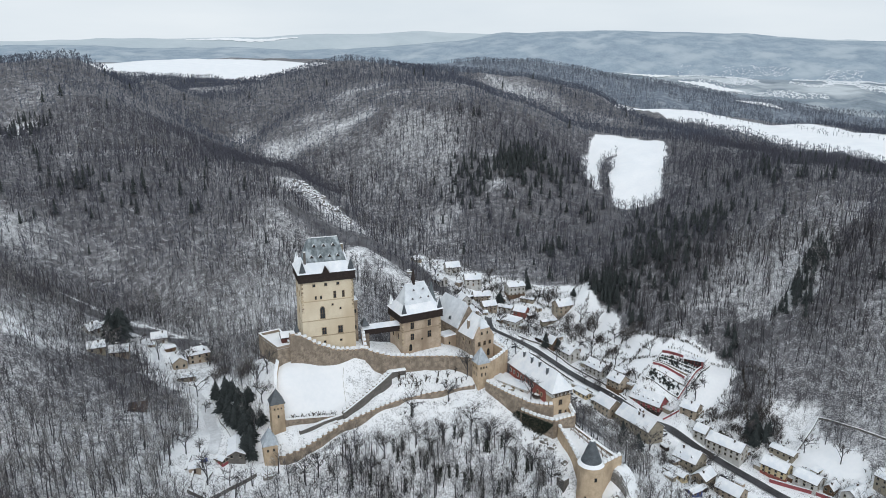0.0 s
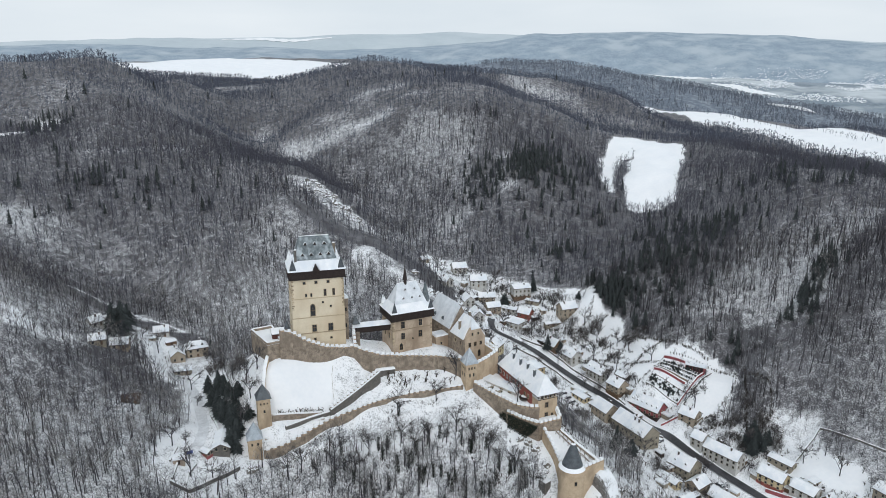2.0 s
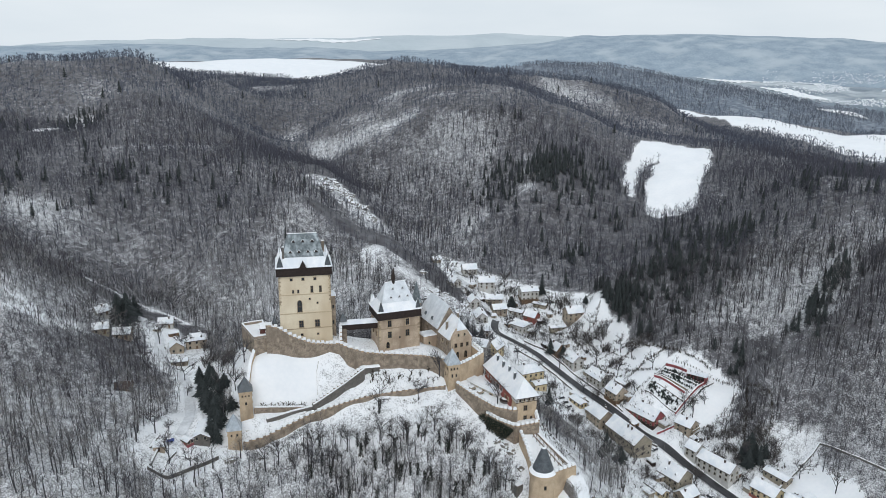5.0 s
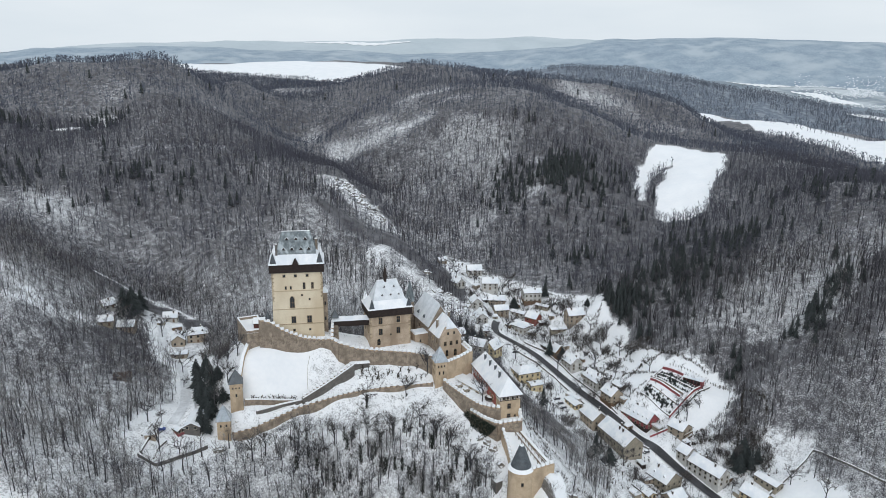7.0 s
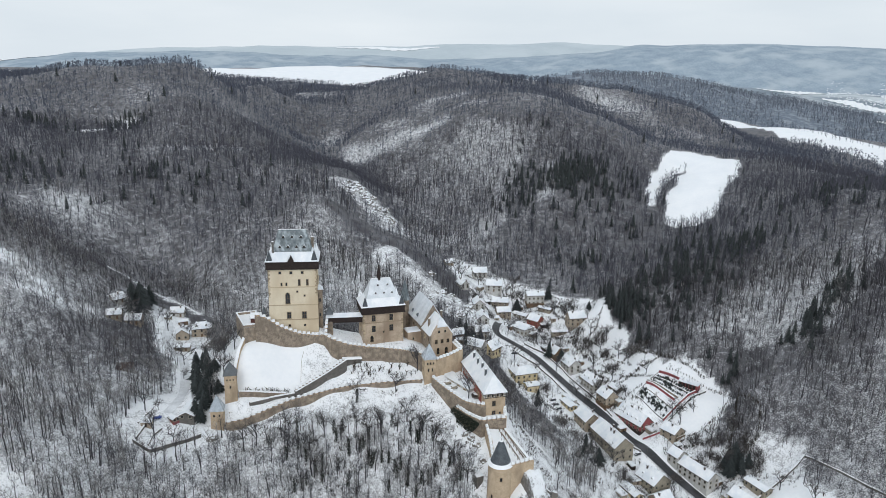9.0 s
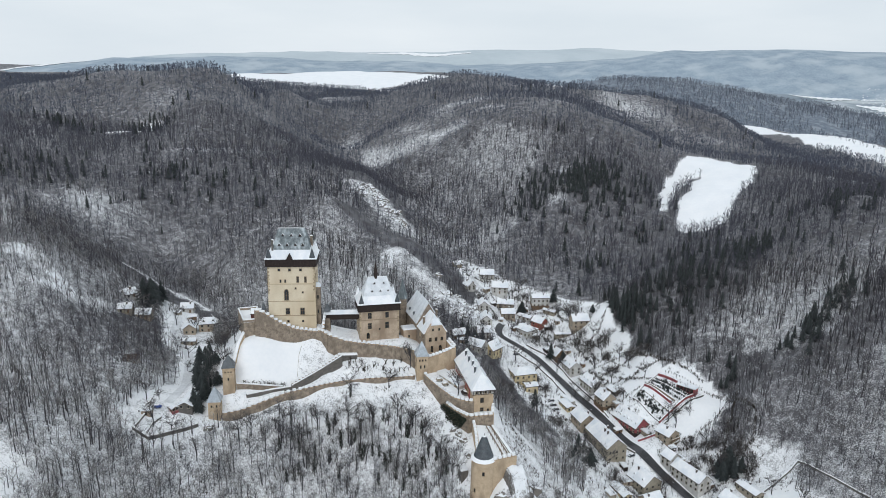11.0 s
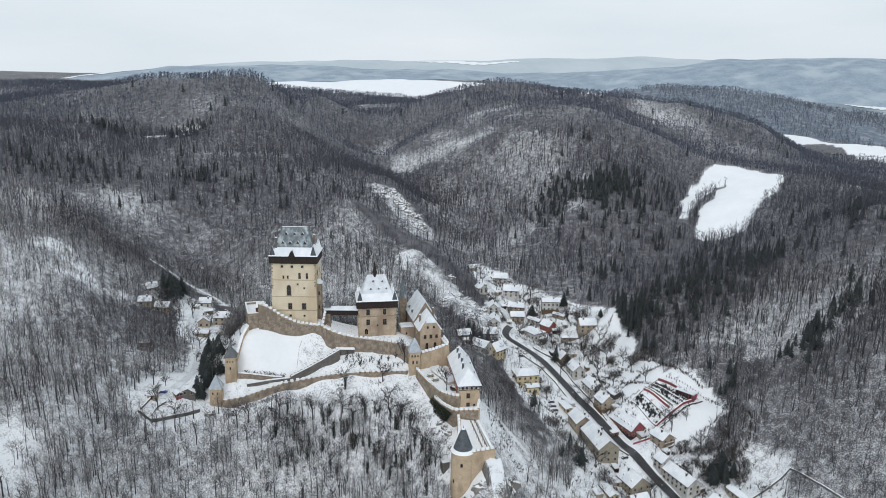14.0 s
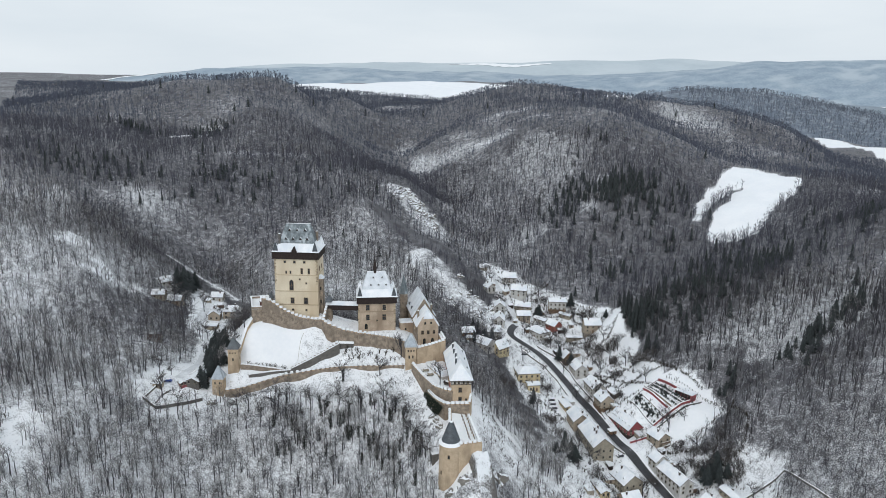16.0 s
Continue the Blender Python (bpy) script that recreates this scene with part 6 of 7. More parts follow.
def bare_tree(seed, trunk_sides, limbs, twigs, limb_w, twig_w, tall=12.5, spread_r=2.3, low=0.42, girth=0.21):
    """Triangles of a leafless tree: (trunk and limbs), (twigs)."""
    rg = np.random.default_rng(seed)
    wood, fine = [], []
    lean = rg.normal(0, 0.05, 2)
    top = np.array([lean[0] * tall, lean[1] * tall, tall * 0.86])
    r0 = girth
    if trunk_sides:
        bend = np.array([*(lean * tall * 0.3 + rg.normal(0, 0.2, 2)), tall * 0.45])
        for p, q, ra, rb in ((np.array([0, 0, -0.8]), bend, r0, r0 * 0.65), (bend, top, r0 * 0.65, 0.04)):
            for k in range(trunk_sides):
                a0, a1 = 2 * math.pi * k / trunk_sides, 2 * math.pi * (k + 1) / trunk_sides
                u0, u1 = np.array([math.cos(a0), math.sin(a0), 0]), np.array([math.cos(a1), math.sin(a1), 0])
                wood += [[p + u0 * ra, p + u1 * ra, q + u1 * rb], [p + u0 * ra, q + u1 * rb, q + u0 * rb]]
    else:
        wood += [sliver((0, 0, -0.8), top, limb_w * girth / 0.105, rg), sliver((0, 0, -0.8), top, limb_w * girth / 0.105, rg)]
    ends = []
    for k in range(limbs):
        s = low + (0.9 - low) * (k + 0.5) / limbs
        base = top * s
        ang = k * 2.4 + rg.normal(0, 0.3)
        reach = spread_r * (1.05 - 0.6 * abs(s - 0.55)) * rg.uniform(0.7, 1.1)
        tip = base + np.array([math.cos(ang) * reach, math.sin(ang) * reach, reach * rg.uniform(0.8, 1.5)])
        tip[2] = min(tip[2], tall)
        wood.append(sliver(base, tip, limb_w, rg))
        ends.append((base, tip))
    for k in range(twigs):
        base, tip = ends[k % len(ends)] if ends else (top * low, top)
        p = base + (tip - base) * rg.uniform(0.25, 1.0)
        way = np.array([rg.normal(0, 1), rg.normal(0, 1), rg.uniform(0.7, 2.4)])
        way /= np.linalg.norm(way)
        q = p + way * rg.uniform(1.2, 2.6)
        fine.append(sliver(p, q, twig_w * rg.uniform(0.6, 1.4), rg))
    return np.array(wood), np.array(fine)


def conifer(seed, tiers, per, tall=16.0):
    """Triangles of a spruce: drooping fans of branches round a thin trunk."""
    rg = np.random.default_rng(seed)
    tris = []
    for k in range(tiers):
        s = k / tiers
        z = tall * (0.12 + 0.86 * s)
        r = 3.1 * (1 - s) ** 0.85 + 0.25
        for j in range(per):
            a = 2 * math.pi * (j + 0.5 * (k % 2)) / per + rg.normal(0, 0.12)
            w = 2 * math.pi / per * rg.uniform(0.38, 0.62)
            rr = r * rg.uniform(0.75, 1.2)
            top = np.array([0, 0, z + tall / tiers * 1.1])
            tip = np.array([math.cos(a) * rr, math.sin(a) * rr, z - rr * rg.uniform(0.1, 0.35)])
            s0 = np.array([math.cos(a - w) * rr * 0.62, math.sin(a - w) * rr * 0.62, z])
            s1 = np.array([math.cos(a + w) * rr * 0.62, math.sin(a + w) * rr * 0.62, z])
            tris += [[top, s0, tip], [top, tip, s1]]
    return np.array(tris)


def scatter(templates, x, y, z, scale, turn, squeeze=None):
    """The triangles of templates set out at places, picked in turn."""
    out = []
    for k, t in enumerate(templates):
        pick = np.arange(len(x)) % len(templates) == k
        if not pick.any() or not len(t):
            continue
        c, s = np.cos(turn[pick]), np.sin(turn[pick])
        v = t.reshape(-1, 3)
        sc = scale[pick][:, None]
        wide = sc if squeeze is None else sc * squeeze[pick][:, None]
        px = (c[:, None] * v[:, 0] - s[:, None] * v[:, 1]) * wide + x[pick][:, None]
        py = (s[:, None] * v[:, 0] + c[:, None] * v[:, 1]) * wide + y[pick][:, None]
        pz = v[:, 2] * sc + z[pick][:, None]
        out.append(np.stack((px, py, pz), 2).reshape(-1, 3))
    return np.concatenate(out) if out else np.zeros((0, 3))


def triangle_mesh(name, verts, mat):
    me = bpy.data.meshes.new(name)
    n = len(verts)
    me.vertices.add(n)
    me.vertices.foreach_set("co", verts.astype(np.float32).ravel())
    me.loops.add(n)
    me.loops.foreach_set("vertex_index", np.arange(n, dtype=np.int32))
    me.polygons.add(n // 3)
    me.polygons.foreach_set("loop_start", np.arange(0, n, 3, dtype=np.int32))
    me.update(calc_edges=True)
    me.materials.append(mat)
    return me


def dark_stand(x, y):
    """How far conifers take over the woods, 0 to 1."""
    f = 0.0
    for cx, cy, rx, ry, s in ((117, 482, 11, 19, 0.97), (140, 500, 16, 22, 0.14), (66, 690, 42, 40, 0.85), (46, 728, 9, 12, -0.6), (50, 662, 9, 14, -0.6), (160, 520, 26, 42, 0.30), (200, 528, 9, 12, 0.35), (85, 567, 14, 12, 0.5), (128, 622, 6, 10, 0.6), (-378, 640, 16, 26, 0.6), (-431, 599, 26, 10, 0.5), (-350, 460, 50, 30, 0.14), (-245, 530, 40, 40, 0.10), (213, 417, 6, 7, 0.9), (223, 425, 6, 7, 0.9), (236, 441, 6, 8, 0.9), (246, 454, 7, 8, 0.8), (181, 421, 7, 6, 0.6), (207, 540, 20, 14, 0.4), (66, 520, 12, 8, 0.6), (290, 600, 50, 40, 0.1)):
        f = f + s * np.exp(-((x - cx) / rx) ** 2 - ((y - cy) / ry) ** 2)
    return np.clip(f + 0.002 * (y > 350), 0, 0.97)


def plant_woods():
    rg = np.random.default_rng(21)
    cells = []
    # bands of distance from the middle of the flight: (nearest, farthest, metres between trees)
    for r0, r1, gap in ((150, 330, 2.95), (330, 520, 2.8), (520, 820, 3.3), (820, 1260, 4.4), (1260, 1900, 6.6)):
        n = int(math.pi * (r1 ** 2 - r0 ** 2) * (88 / 360) / gap ** 2)
        r = np.sqrt(rg.uniform(r0 ** 2, r1 ** 2, n))
        a = np.radians(rg.uniform(-50, 38 if r1 < 1300 else 9, n))
        cells.append((80 + r * np.sin(a), -5 + r * np.cos(a), r, gap))
    for k, (x, y, r, gap) in enumerate(cells):
        w = woods_at(x, y)
        w = np.where(w < 0.1, w * 0.15, w) * np.where(bare_rock(x, y) > 0.25, 0.18, 1.0)
        w = np.maximum(w * np.clip(0.95 + 0.4 * ripple(x, y, 35), 0.3, 1), brushy(x, y) * (w > 0))
        keep = (rg.random(len(x)) < w) & ~((r > 1380) & (x > 280))
        x, y, r = x[keep], y[keep], r[keep]
        z = land(x, y)
        size = rg.uniform(0.62, 1.12, len(x)) * (1 + 0.12 * ripple(x, y, 60)) * (1 - 0.58 * brushy(x, y))
        turn = rg.uniform(0, 6.28, len(x))
        spruce = rg.random(len(x)) < dark_stand(x, y)
        frost = (rg.random(len(x)) < frosty(x, y)) & ~spruce
        brown = ~frost & ~spruce
        sides, limbs, twigs, limb_w, twig_w, tiers, per = ((3, 8, 50, 0.15, 0.105, 11, 7), (0, 5, 25, 0.17, 0.125, 9, 6), (0, 3, 16, 0.25, 0.18, 7, 5), (0, 1, 11, 0.30, 0.34, 5, 5), (0, 1, 8, 0.4, 0.6, 4, 4))[k]
        firs = [conifer(50 + 10 * k + i, tiers, per) for i in range(3)]
        high_wood = (x > 70) & (y > 380) | (y > 470)
        slim = {1: (0.27, 14.0, 0.55, 0.62), 2: (0.36, 12.5, 0.55, 0.9)}
        stout = (rg.random(len(x)) < 0.2) & (k < 2)
        # Farther bands take twig colours with more haze mixed in.
        for pick, mat, word, more, base, bark, girth in (
                (frost & ~stout, TWIGS_FROST, "snow-dusted", 1.5 if k < 2 else 1.0, 0.36, BARK_GREY if k < 2 else BARK if k < 3 else TWIGS_FAR_HAZE, 0.16 if k < 2 else 0.21),
                (brown & ~stout, TWIGS_BROWN if k < 2 else TWIGS_MID_HAZE if k < 3 else TWIGS_FAR_HAZE, "brown", 1.3 if k < 2 else 1.15, 0.36, BARK if k < 2 else TWIGS_MID_HAZE if k < 3 else TWIGS_FAR_HAZE, 0.18 if k < 2 else 0.21),
                (stout & ~spruce, HEDGE, "dark", 0.8, 0.5, BARK, 0.33)):
            for tall_kind in (False, True):
                slender = high_wood & (frost | (k == 1))
                sel = pick & (slender if tall_kind else ~slender) if k in slim else (pick if not tall_kind else pick & False)
                if not sel.any():
                    continue
                lw, high, start, share = slim[k] if tall_kind else (limb_w, (12.0, 12.5, 11.5, 10.0, 9.0)[k], base, 1.0)
                kinds = [bare_tree(100 * k + i, sides, limbs, int(twigs * more * share), lw, twig_w, low=start, tall=high, spread_r=(2.5, 2.6, 2.2, 2.2, 3.0)[k] * (0.85 if tall_kind else 1), girth=girth) for i in range(6)]
                args = (x[sel], y[sel], z[sel], size[sel], turn[sel])
                trunks = new("bare_trunks", triangle_mesh("bare_trunks", scatter([t[0] for t in kinds], *args), bark))
                tagged(trunks, "dark trunks and limbs of the leafless wood", "woods", kind="stuff")
                crowns = new("bare_crowns", triangle_mesh("bare_crowns", scatter([t[1] for t in kinds], *args), mat))
                tagged(crowns, word + " leafless twigs of the winter wood", "woods", kind="stuff")
        if spruce.any():
            ob = new("spruce_wood", triangle_mesh("spruce_wood", scatter(firs, x[spruce], y[spruce], z[spruce], size[spruce] * 0.74, turn[spruce], rg.uniform(0.95, 1.35, int(spruce.sum()))), NEEDLES))
            tagged(ob, "dark spruces standing among the bare trees", "woods", kind="stuff")


plant_woods()


def plant_far():
    """Woods on the hazy ridge, and small trees in a row along the long field."""
    rg = np.random.default_rng(91)
    deg, r = rg.uniform(-5, 31, 11000), rg.uniform(1480, 1930, 11000)
    z = np.array([hill_height("backdrop_ridge", d, q) for d, q in zip(deg, r)])
    x, y = 80 + r * np.sin(np.radians(deg)), r * np.cos(np.radians(deg))
    ok = (z > land(x, y) - 2) & (ripple(x, y, 60) + 0.5 * ripple(x, y, 19) > -0.35)
    kinds = [bare_tree(700 + i, 0, 1, 7, 0.5, 0.7, tall=10, spread_r=3.0) for i in range(5)]
    n = int(ok.sum())
    verts = scatter([np.concatenate(t) for t in kinds], x[ok], y[ok], z[ok], rg.uniform(0.7, 1.15, n), rg.uniform(0, 6.28, n))
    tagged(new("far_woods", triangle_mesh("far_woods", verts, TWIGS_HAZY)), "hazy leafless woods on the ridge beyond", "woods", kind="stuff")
    line = np.array([(400, 1380), (446, 1305), (474, 1190), (508, 1065), (520, 930), (600, 780)], float)
    s = np.linspace(0, 4.99, 80)
    k = s.astype(int)
    p = line[k] + (line[k + 1] - line[k]) * (s - k)[:, None] + rg.normal(0, 2, (80, 2))
    kinds = [bare_tree(720 + i, 0, 3, 16, 0.4, 0.5, tall=8, spread_r=3.4, low=0.2) for i in range(4)]
    verts = scatter([np.concatenate(t) for t in kinds], p[:, 0], p[:, 1], land(p[:, 0], p[:, 1]), rg.uniform(0.5, 1.0, 80), rg.uniform(0, 6.28, 80))
    tagged(new("field_trees", triangle_mesh("field_trees", verts, TWIGS_FAR_HAZE)), "row of small bare trees along the snowy field", "trees", kind="stuff")


plant_far()


def limb_tree(seed, tall, spread_r, forks, twigs, girth):
    """A free-standing leafless tree: trunk and limb tubes, and many fine twigs."""
    rg = np.random.default_rng(seed)
    pieces, tips = [], []

    def tube_between(p, q, ra, rb, n=5):
        d = (q - p) / (np.linalg.norm(q - p) + 1e-9)
        u = np.cross(d, (0.3, 0.9, 0.2))
        u /= np.linalg.norm(u)
        w = np.cross(d, u)
        v = [tuple(c + (u * math.cos(2 * math.pi * k / n) + w * math.sin(2 * math.pi * k / n)) * r) for c, r in ((p, ra), (q, rb)) for k in range(n)]
        pieces.append((v, [(k, (k + 1) % n, n + (k + 1) % n, n + k) for k in range(n)]))

    def grow(p, way, length, r, level):
        q = p + way * length
        tube_between(p, q, r, r * 0.62, 6 if level == 0 else 4)
        if level >= 3:
            tips.append((p, q))
            return
        for k in range(forks if level else forks + 2):
            out = way + rg.normal(0, 0.55, 3) * np.array([1, 1, 0.5]) * spread_r
            out[2] = abs(out[2]) * 0.8 + 0.15
            out /= np.linalg.norm(out)
            grow(p + way * length * rg.uniform(0.55, 1.0), out, length * rg.uniform(0.55, 0.8), r * 0.55, level + 1)

    grow(np.array([0.0, 0.0, -0.5]), np.array([0.02, 0.03, 1.0]), tall * 0.42, girth, 0)
    fine = []
    for k in range(twigs):
        p, q = tips[k % len(tips)]
        a = p + (q - p) * rg.uniform(0.2, 1)
        way = (q - p) / np.linalg.norm(q - p) + rg.normal(0, 0.6, 3)
        fine.append(sliver(a, a + way * rg.uniform(0.5, 1.3), 0.07, rg))
    return solid(pieces), np.array(fine).reshape(-1, 3)


def place_trees():
    rg = np.random.default_rng(5)
    masters = []
    for i, (tall, spr) in enumerate(((11, 1.0), (9, 1.2), (12, 0.8), (8, 1.3))):
        wood, fine = limb_tree(40 + i, tall, spr, 3, 420, 0.22)
        T = thing("bare_tree", "leafless tree standing alone in the snow", "tree", pose(0, 0, 0), "single leafless trees")
        part("trunk", wood, BARK, T)
        part("crown", triangle_mesh("crown", fine, HEDGE), None, T)
        masters.append(T)
    spots = [(-14.4, 295.4), (2.6, 305.6), (11.5, 313.6)]
    spots += [(88, 466), (97, 474), (104, 462), (108, 470), (93, 456), (116, 452), (122, 444), (100, 447), (66, 470), (60, 470), (40, 470), (70, 500), (44, 520), (36, 526), (12, 500), (76, 442), (62, 437), (48, 438), (90, 418), (104, 414), (120, 410), (112, 430), (132, 424), (150, 388), (158, 396), (146, 392), (166, 378), (171, 360), (164, 366), (186, 362), (196, 346), (208, 332), (118, 338), (112, 346), (104, 352), (142, 338), (168, 346), (10, 518), (-6, 532), (-10, 540)]
    spots += [(-100, 262), (-104, 258), (-84, 248), (-92, 246), (-110, 300), (-118, 314), (-134, 346), (-150, 350), (-166, 366), (-176, 352), (-80, 288), (-84, 296), (-88, 306), (-80, 300)]
    for x in np.arange(-58, 50, 6.5):
        y = np.interp(x, [-66, -50, -39, -34, -22, -6, 6, 18, 28, 37, 46], [256, 265, 272, 278, 283, 288, 289, 288, 284, 276, 268]) - 1.0 + rg.uniform(-3, 2.5)
        spots.append((float(x + rg.uniform(-1, 1)), float(y)))
    yard_spot = [(40.2, 298.7, 59.5)]
    for k, s in enumerate(spots + yard_spot):
        z = s[2] if len(s) == 3 else height(s[0], s[1])
        grown = 1.35 if k < 3 else 1.0
        m = pose(s[0], s[1], z, 0, 0, float(rg.uniform(0, 360))) @ Matrix.Diagonal((grown, grown, grown, 1))
        src = masters[k % 4]
        if k < 4:
            src.matrix_basis = m
        else:
            copy_thing(src, m)

    # trunks wrapped in ivy along the upper edge of the front wood
    ivy_masters = []
    for i in range(3):
        rr = np.random.default_rng(70 + i)
        wood, fine = limb_tree(80 + i, 9.5, 0.6, 2, 160, 0.2)
        T = thing("ivy_tree", "bare tree whose trunk is wrapped in dark ivy", "tree", pose(0, 0, 0), "ivy-clad trees")
        part("trunk", wood, BARK, T)
        part("crown", triangle_mesh("crown", fine, HEDGE), None, T)
        tri = []
        for _ in range(420):
            z = rr.uniform(0.2, 6.8)
            a, r = rr.uniform(0, 6.28), (0.95 - 0.09 * z) * rr.uniform(0.4, 1.0) + 0.1
            c = np.array([math.cos(a) * r, math.sin(a) * r, z])
            tri += [c + rr.normal(0, 0.16, 3) for _ in range(3)]
        part("ivy", triangle_mesh("ivy", np.array(tri), IVY), None, T, "dark evergreen ivy")
        ivy_masters.append(T)
    spots = [(-14.0, 295.0)]
    for x in np.arange(-38, 46, 1.7):
        edge = np.interp(x, [-39, -34, -22, -6, 6, 18, 28, 37, 46], [272, 278, 283, 288, 289, 288, 284, 276, 268])
        spots.append((float(x + rg.uniform(-1, 1)), float(edge + 0.5 - 24 * rg.uniform(0, 1) ** 1.3)))
    for k, (x, y) in enumerate(spots):
        m = pose(x, y, height(x, y), 0, 0, float(rg.uniform(0, 360)))
        if k < 3:
            ivy_masters[k].matrix_basis = m
        else:
            copy_thing(ivy_masters[k % 3], m)

    # spruces and pines that stand out
    fir_masters = []
    for i, tall in enumerate((13, 10, 15)):
        T = thing("spruce", "dark evergreen spruce dusted with snow", "tree", pose(0, 0, 0), "single dark spruces")
        part("trunk", tube(0.22, 0.05, -0.5, tall * 0.95, 6), BARK, T)
        t = conifer(30 + i, 15, 9, tall).reshape(-1, 3)
        part("crown", triangle_mesh("crown", t * np.array([0.95, 0.95, 1.0]), NEEDLES), None, T)
        fir_masters.append(T)
    spots = [(-107, 308), (-96, 299), (-96, 290), (-84, 279), (-79, 280), (-82, 264), (-100, 303), (-91, 294), (-101, 297), (-90, 286), (-104, 313), (-93, 284), (-87, 281), (-84, 283), (-88, 287), (-92, 293), (-96, 300), (-90, 279), (-85, 276), (-99, 305), (-81, 270), (-94, 288), (-102, 309), (-79, 263), (-87, 292), (94.8, 494), (-183, 374), (-180, 371), (-179, 377), (173, 356), (176, 361), (171, 361), (179, 357), (174, 365), (179, 364), (183, 361), (177, 367), (175, 363), (70, 455), (78, 455), (24, 441), (15, 436), (20, 434), (31, 511), (64, 518), (112, 488), (116, 484), (108, 494), (122, 480), (118, 490), (110, 500), (126, 486), (100, 352), (97, 347), (104, 342), (94, 340), (10, 440), (42, 504), (-82, 274), (-97, 302), (-88, 284), (-93, 297)]
    spots += [(-173, 359), (-176, 362), (-171, 355), (-177, 357), (-179, 365), (-175, 366)]
    for k, (x, y) in enumerate(spots):
        stout = float(rg.uniform(0.8, 1.35)) * (1.5 if -182 < x < -168 else 1.0)
        m = pose(x, y, height(x, y), 0, 0, float(rg.uniform(0, 360))) @ Matrix.Diagonal((stout, stout, float(rg.uniform(0.7, 1.0) if -110 < x < -75 else rg.uniform(1.3, 1.8) if -182 < x < -168 else rg.uniform(0.8, 1.1)), 1))
        if k < 3:
            fir_masters[k].matrix_basis = m
        else:
            copy_thing(fir_masters[k % 3], m)


place_trees()


def scrub():
    """Low shrubs and tufts on the open slopes, in gardens and on the rocks."""
    rg = np.random.default_rng(33)
    kinds = [bare_tree(900 + i, 0, 4, 9, 1.5, 2.2, low=0.1, spread_r=5.0) for i in range(5)]
    def spread_in(ring, n):
        xs, ys = [p[0] for p in ring], [p[1] for p in ring]
        x, y = rg.uniform(min(xs), max(xs), n), rg.uniform(min(ys), max(ys), n)
        ok = inside(x, y, ring)
        return x[ok], y[ok]
    for ring, n, lo, hi, mat, words in ((CLEAR_SLOPE, 11000, 0.02, 0.11, TUFT, "dark tufts and low shrubs poking through the snow"), (VILLAGE_LAND, 8200, 0.05, 0.2, TUFT, "bare garden shrubs and bushes under snow"), (FRONT_WOOD, 2200, 0.05, 0.17, HEDGE, "low brushwood under the trees of the front slope"), (LEFT_LAND, 260, 0.08, 0.22, HEDGE, "bare shrubs beside the snowy lane"), (GLADE_LEFT, 160, 0.08, 0.2, HEDGE, "shrubs on the open hillside"), (GLADE_LOW, 90, 0.08, 0.2, HEDGE, "shrubs in the clearing")):
        x, y = spread_in(ring, n)
        clear = (near_line(x, y, ROAD) > 5) & (near_line(x, y, LANE) > 3.5) & (near_line(x, y, LEFT_LANE) > 3.5)
        clump = ripple(x, y, 9) + 0.6 * ripple(x, y, 23) > (-0.05 if ring is not CLEAR_SLOPE else 0.0)
        field = inside(x, y, CASTLE_YARD) | (open_plot(x, y) & (rg.random(len(x)) < 0.97))
        keep = clear & clump & ~field
        x, y = x[keep], y[keep]
        verts = scatter([np.concatenate(t) for t in kinds], x, y, land(x, y), rg.uniform(lo, hi, len(x)), rg.uniform(0, 6.28, len(x)), rg.uniform(0.9, 1.6, len(x)))
        tagged(new("low_shrubs", triangle_mesh("low_shrubs", verts, mat)), words, "shrubs", kind="stuff")
    x, y = np.array([(garden_at(u, v)) for u, v in zip(np.concatenate((rg.uniform(0.05, 0.85, 64), np.linspace(0.05, 0.86, 45), rg.uniform(0.05, 0.85, 30), rg.uniform(0.98, 1.01, 34))), np.concatenate((np.clip(rg.normal(0.17, 0.05, 64), 0.06, 0.27), 0.56 + 0.1 * (np.arange(45) % 3), rg.uniform(0.54, 0.86, 30), rg.uniform(0.1, 0.85, 34))))]).T
    verts = scatter([conifer(600 + i, 4, 6, 1.4) * np.array([0.34, 0.34, 1.0]) for i in range(3)], x, y, land(x, y), rg.uniform(0.5, 1.15, len(x)), rg.uniform(0, 6.28, len(x)))
    tagged(new("clipped_bushes", triangle_mesh("clipped_bushes", verts, NEEDLES)), "small dark clipped bushes in the terraced garden", "shrubs", kind="stuff")
    x, y = spread_in(VILLAGE_LAND, 4200)
    ok = (near_line(x, y, ROAD) > 6) & (near_line(x, y, LANE) > 4) & (ripple(x, y, 17) > -0.1) & ~open_plot(x, y)
    x, y = x[ok], y[ok]
    kinds = [bare_tree(950 + i, 3, 8, 46, 0.2, 0.13, tall=9.0, spread_r=3.4, low=0.25) for i in range(5)]
    spots = (x, y, land(x, y), rg.uniform(0.25, 0.7, len(x)), rg.uniform(0, 6.28, len(x)))
    tagged(new("garden_tree_limbs", triangle_mesh("garden_tree_limbs", scatter([t[0] for t in kinds], *spots), BARK)), "dark limbs of leafless garden trees", "trees", kind="stuff")
    tagged(new("garden_tree_twigs", triangle_mesh("garden_tree_twigs", scatter([t[1] for t in kinds], *spots), HEDGE)), "fine bare twigs of garden trees", "trees", kind="stuff")
    kinds = [bare_tree(900 + i, 0, 4, 9, 1.5, 2.2, low=0.1, spread_r=5.0) for i in range(5)]
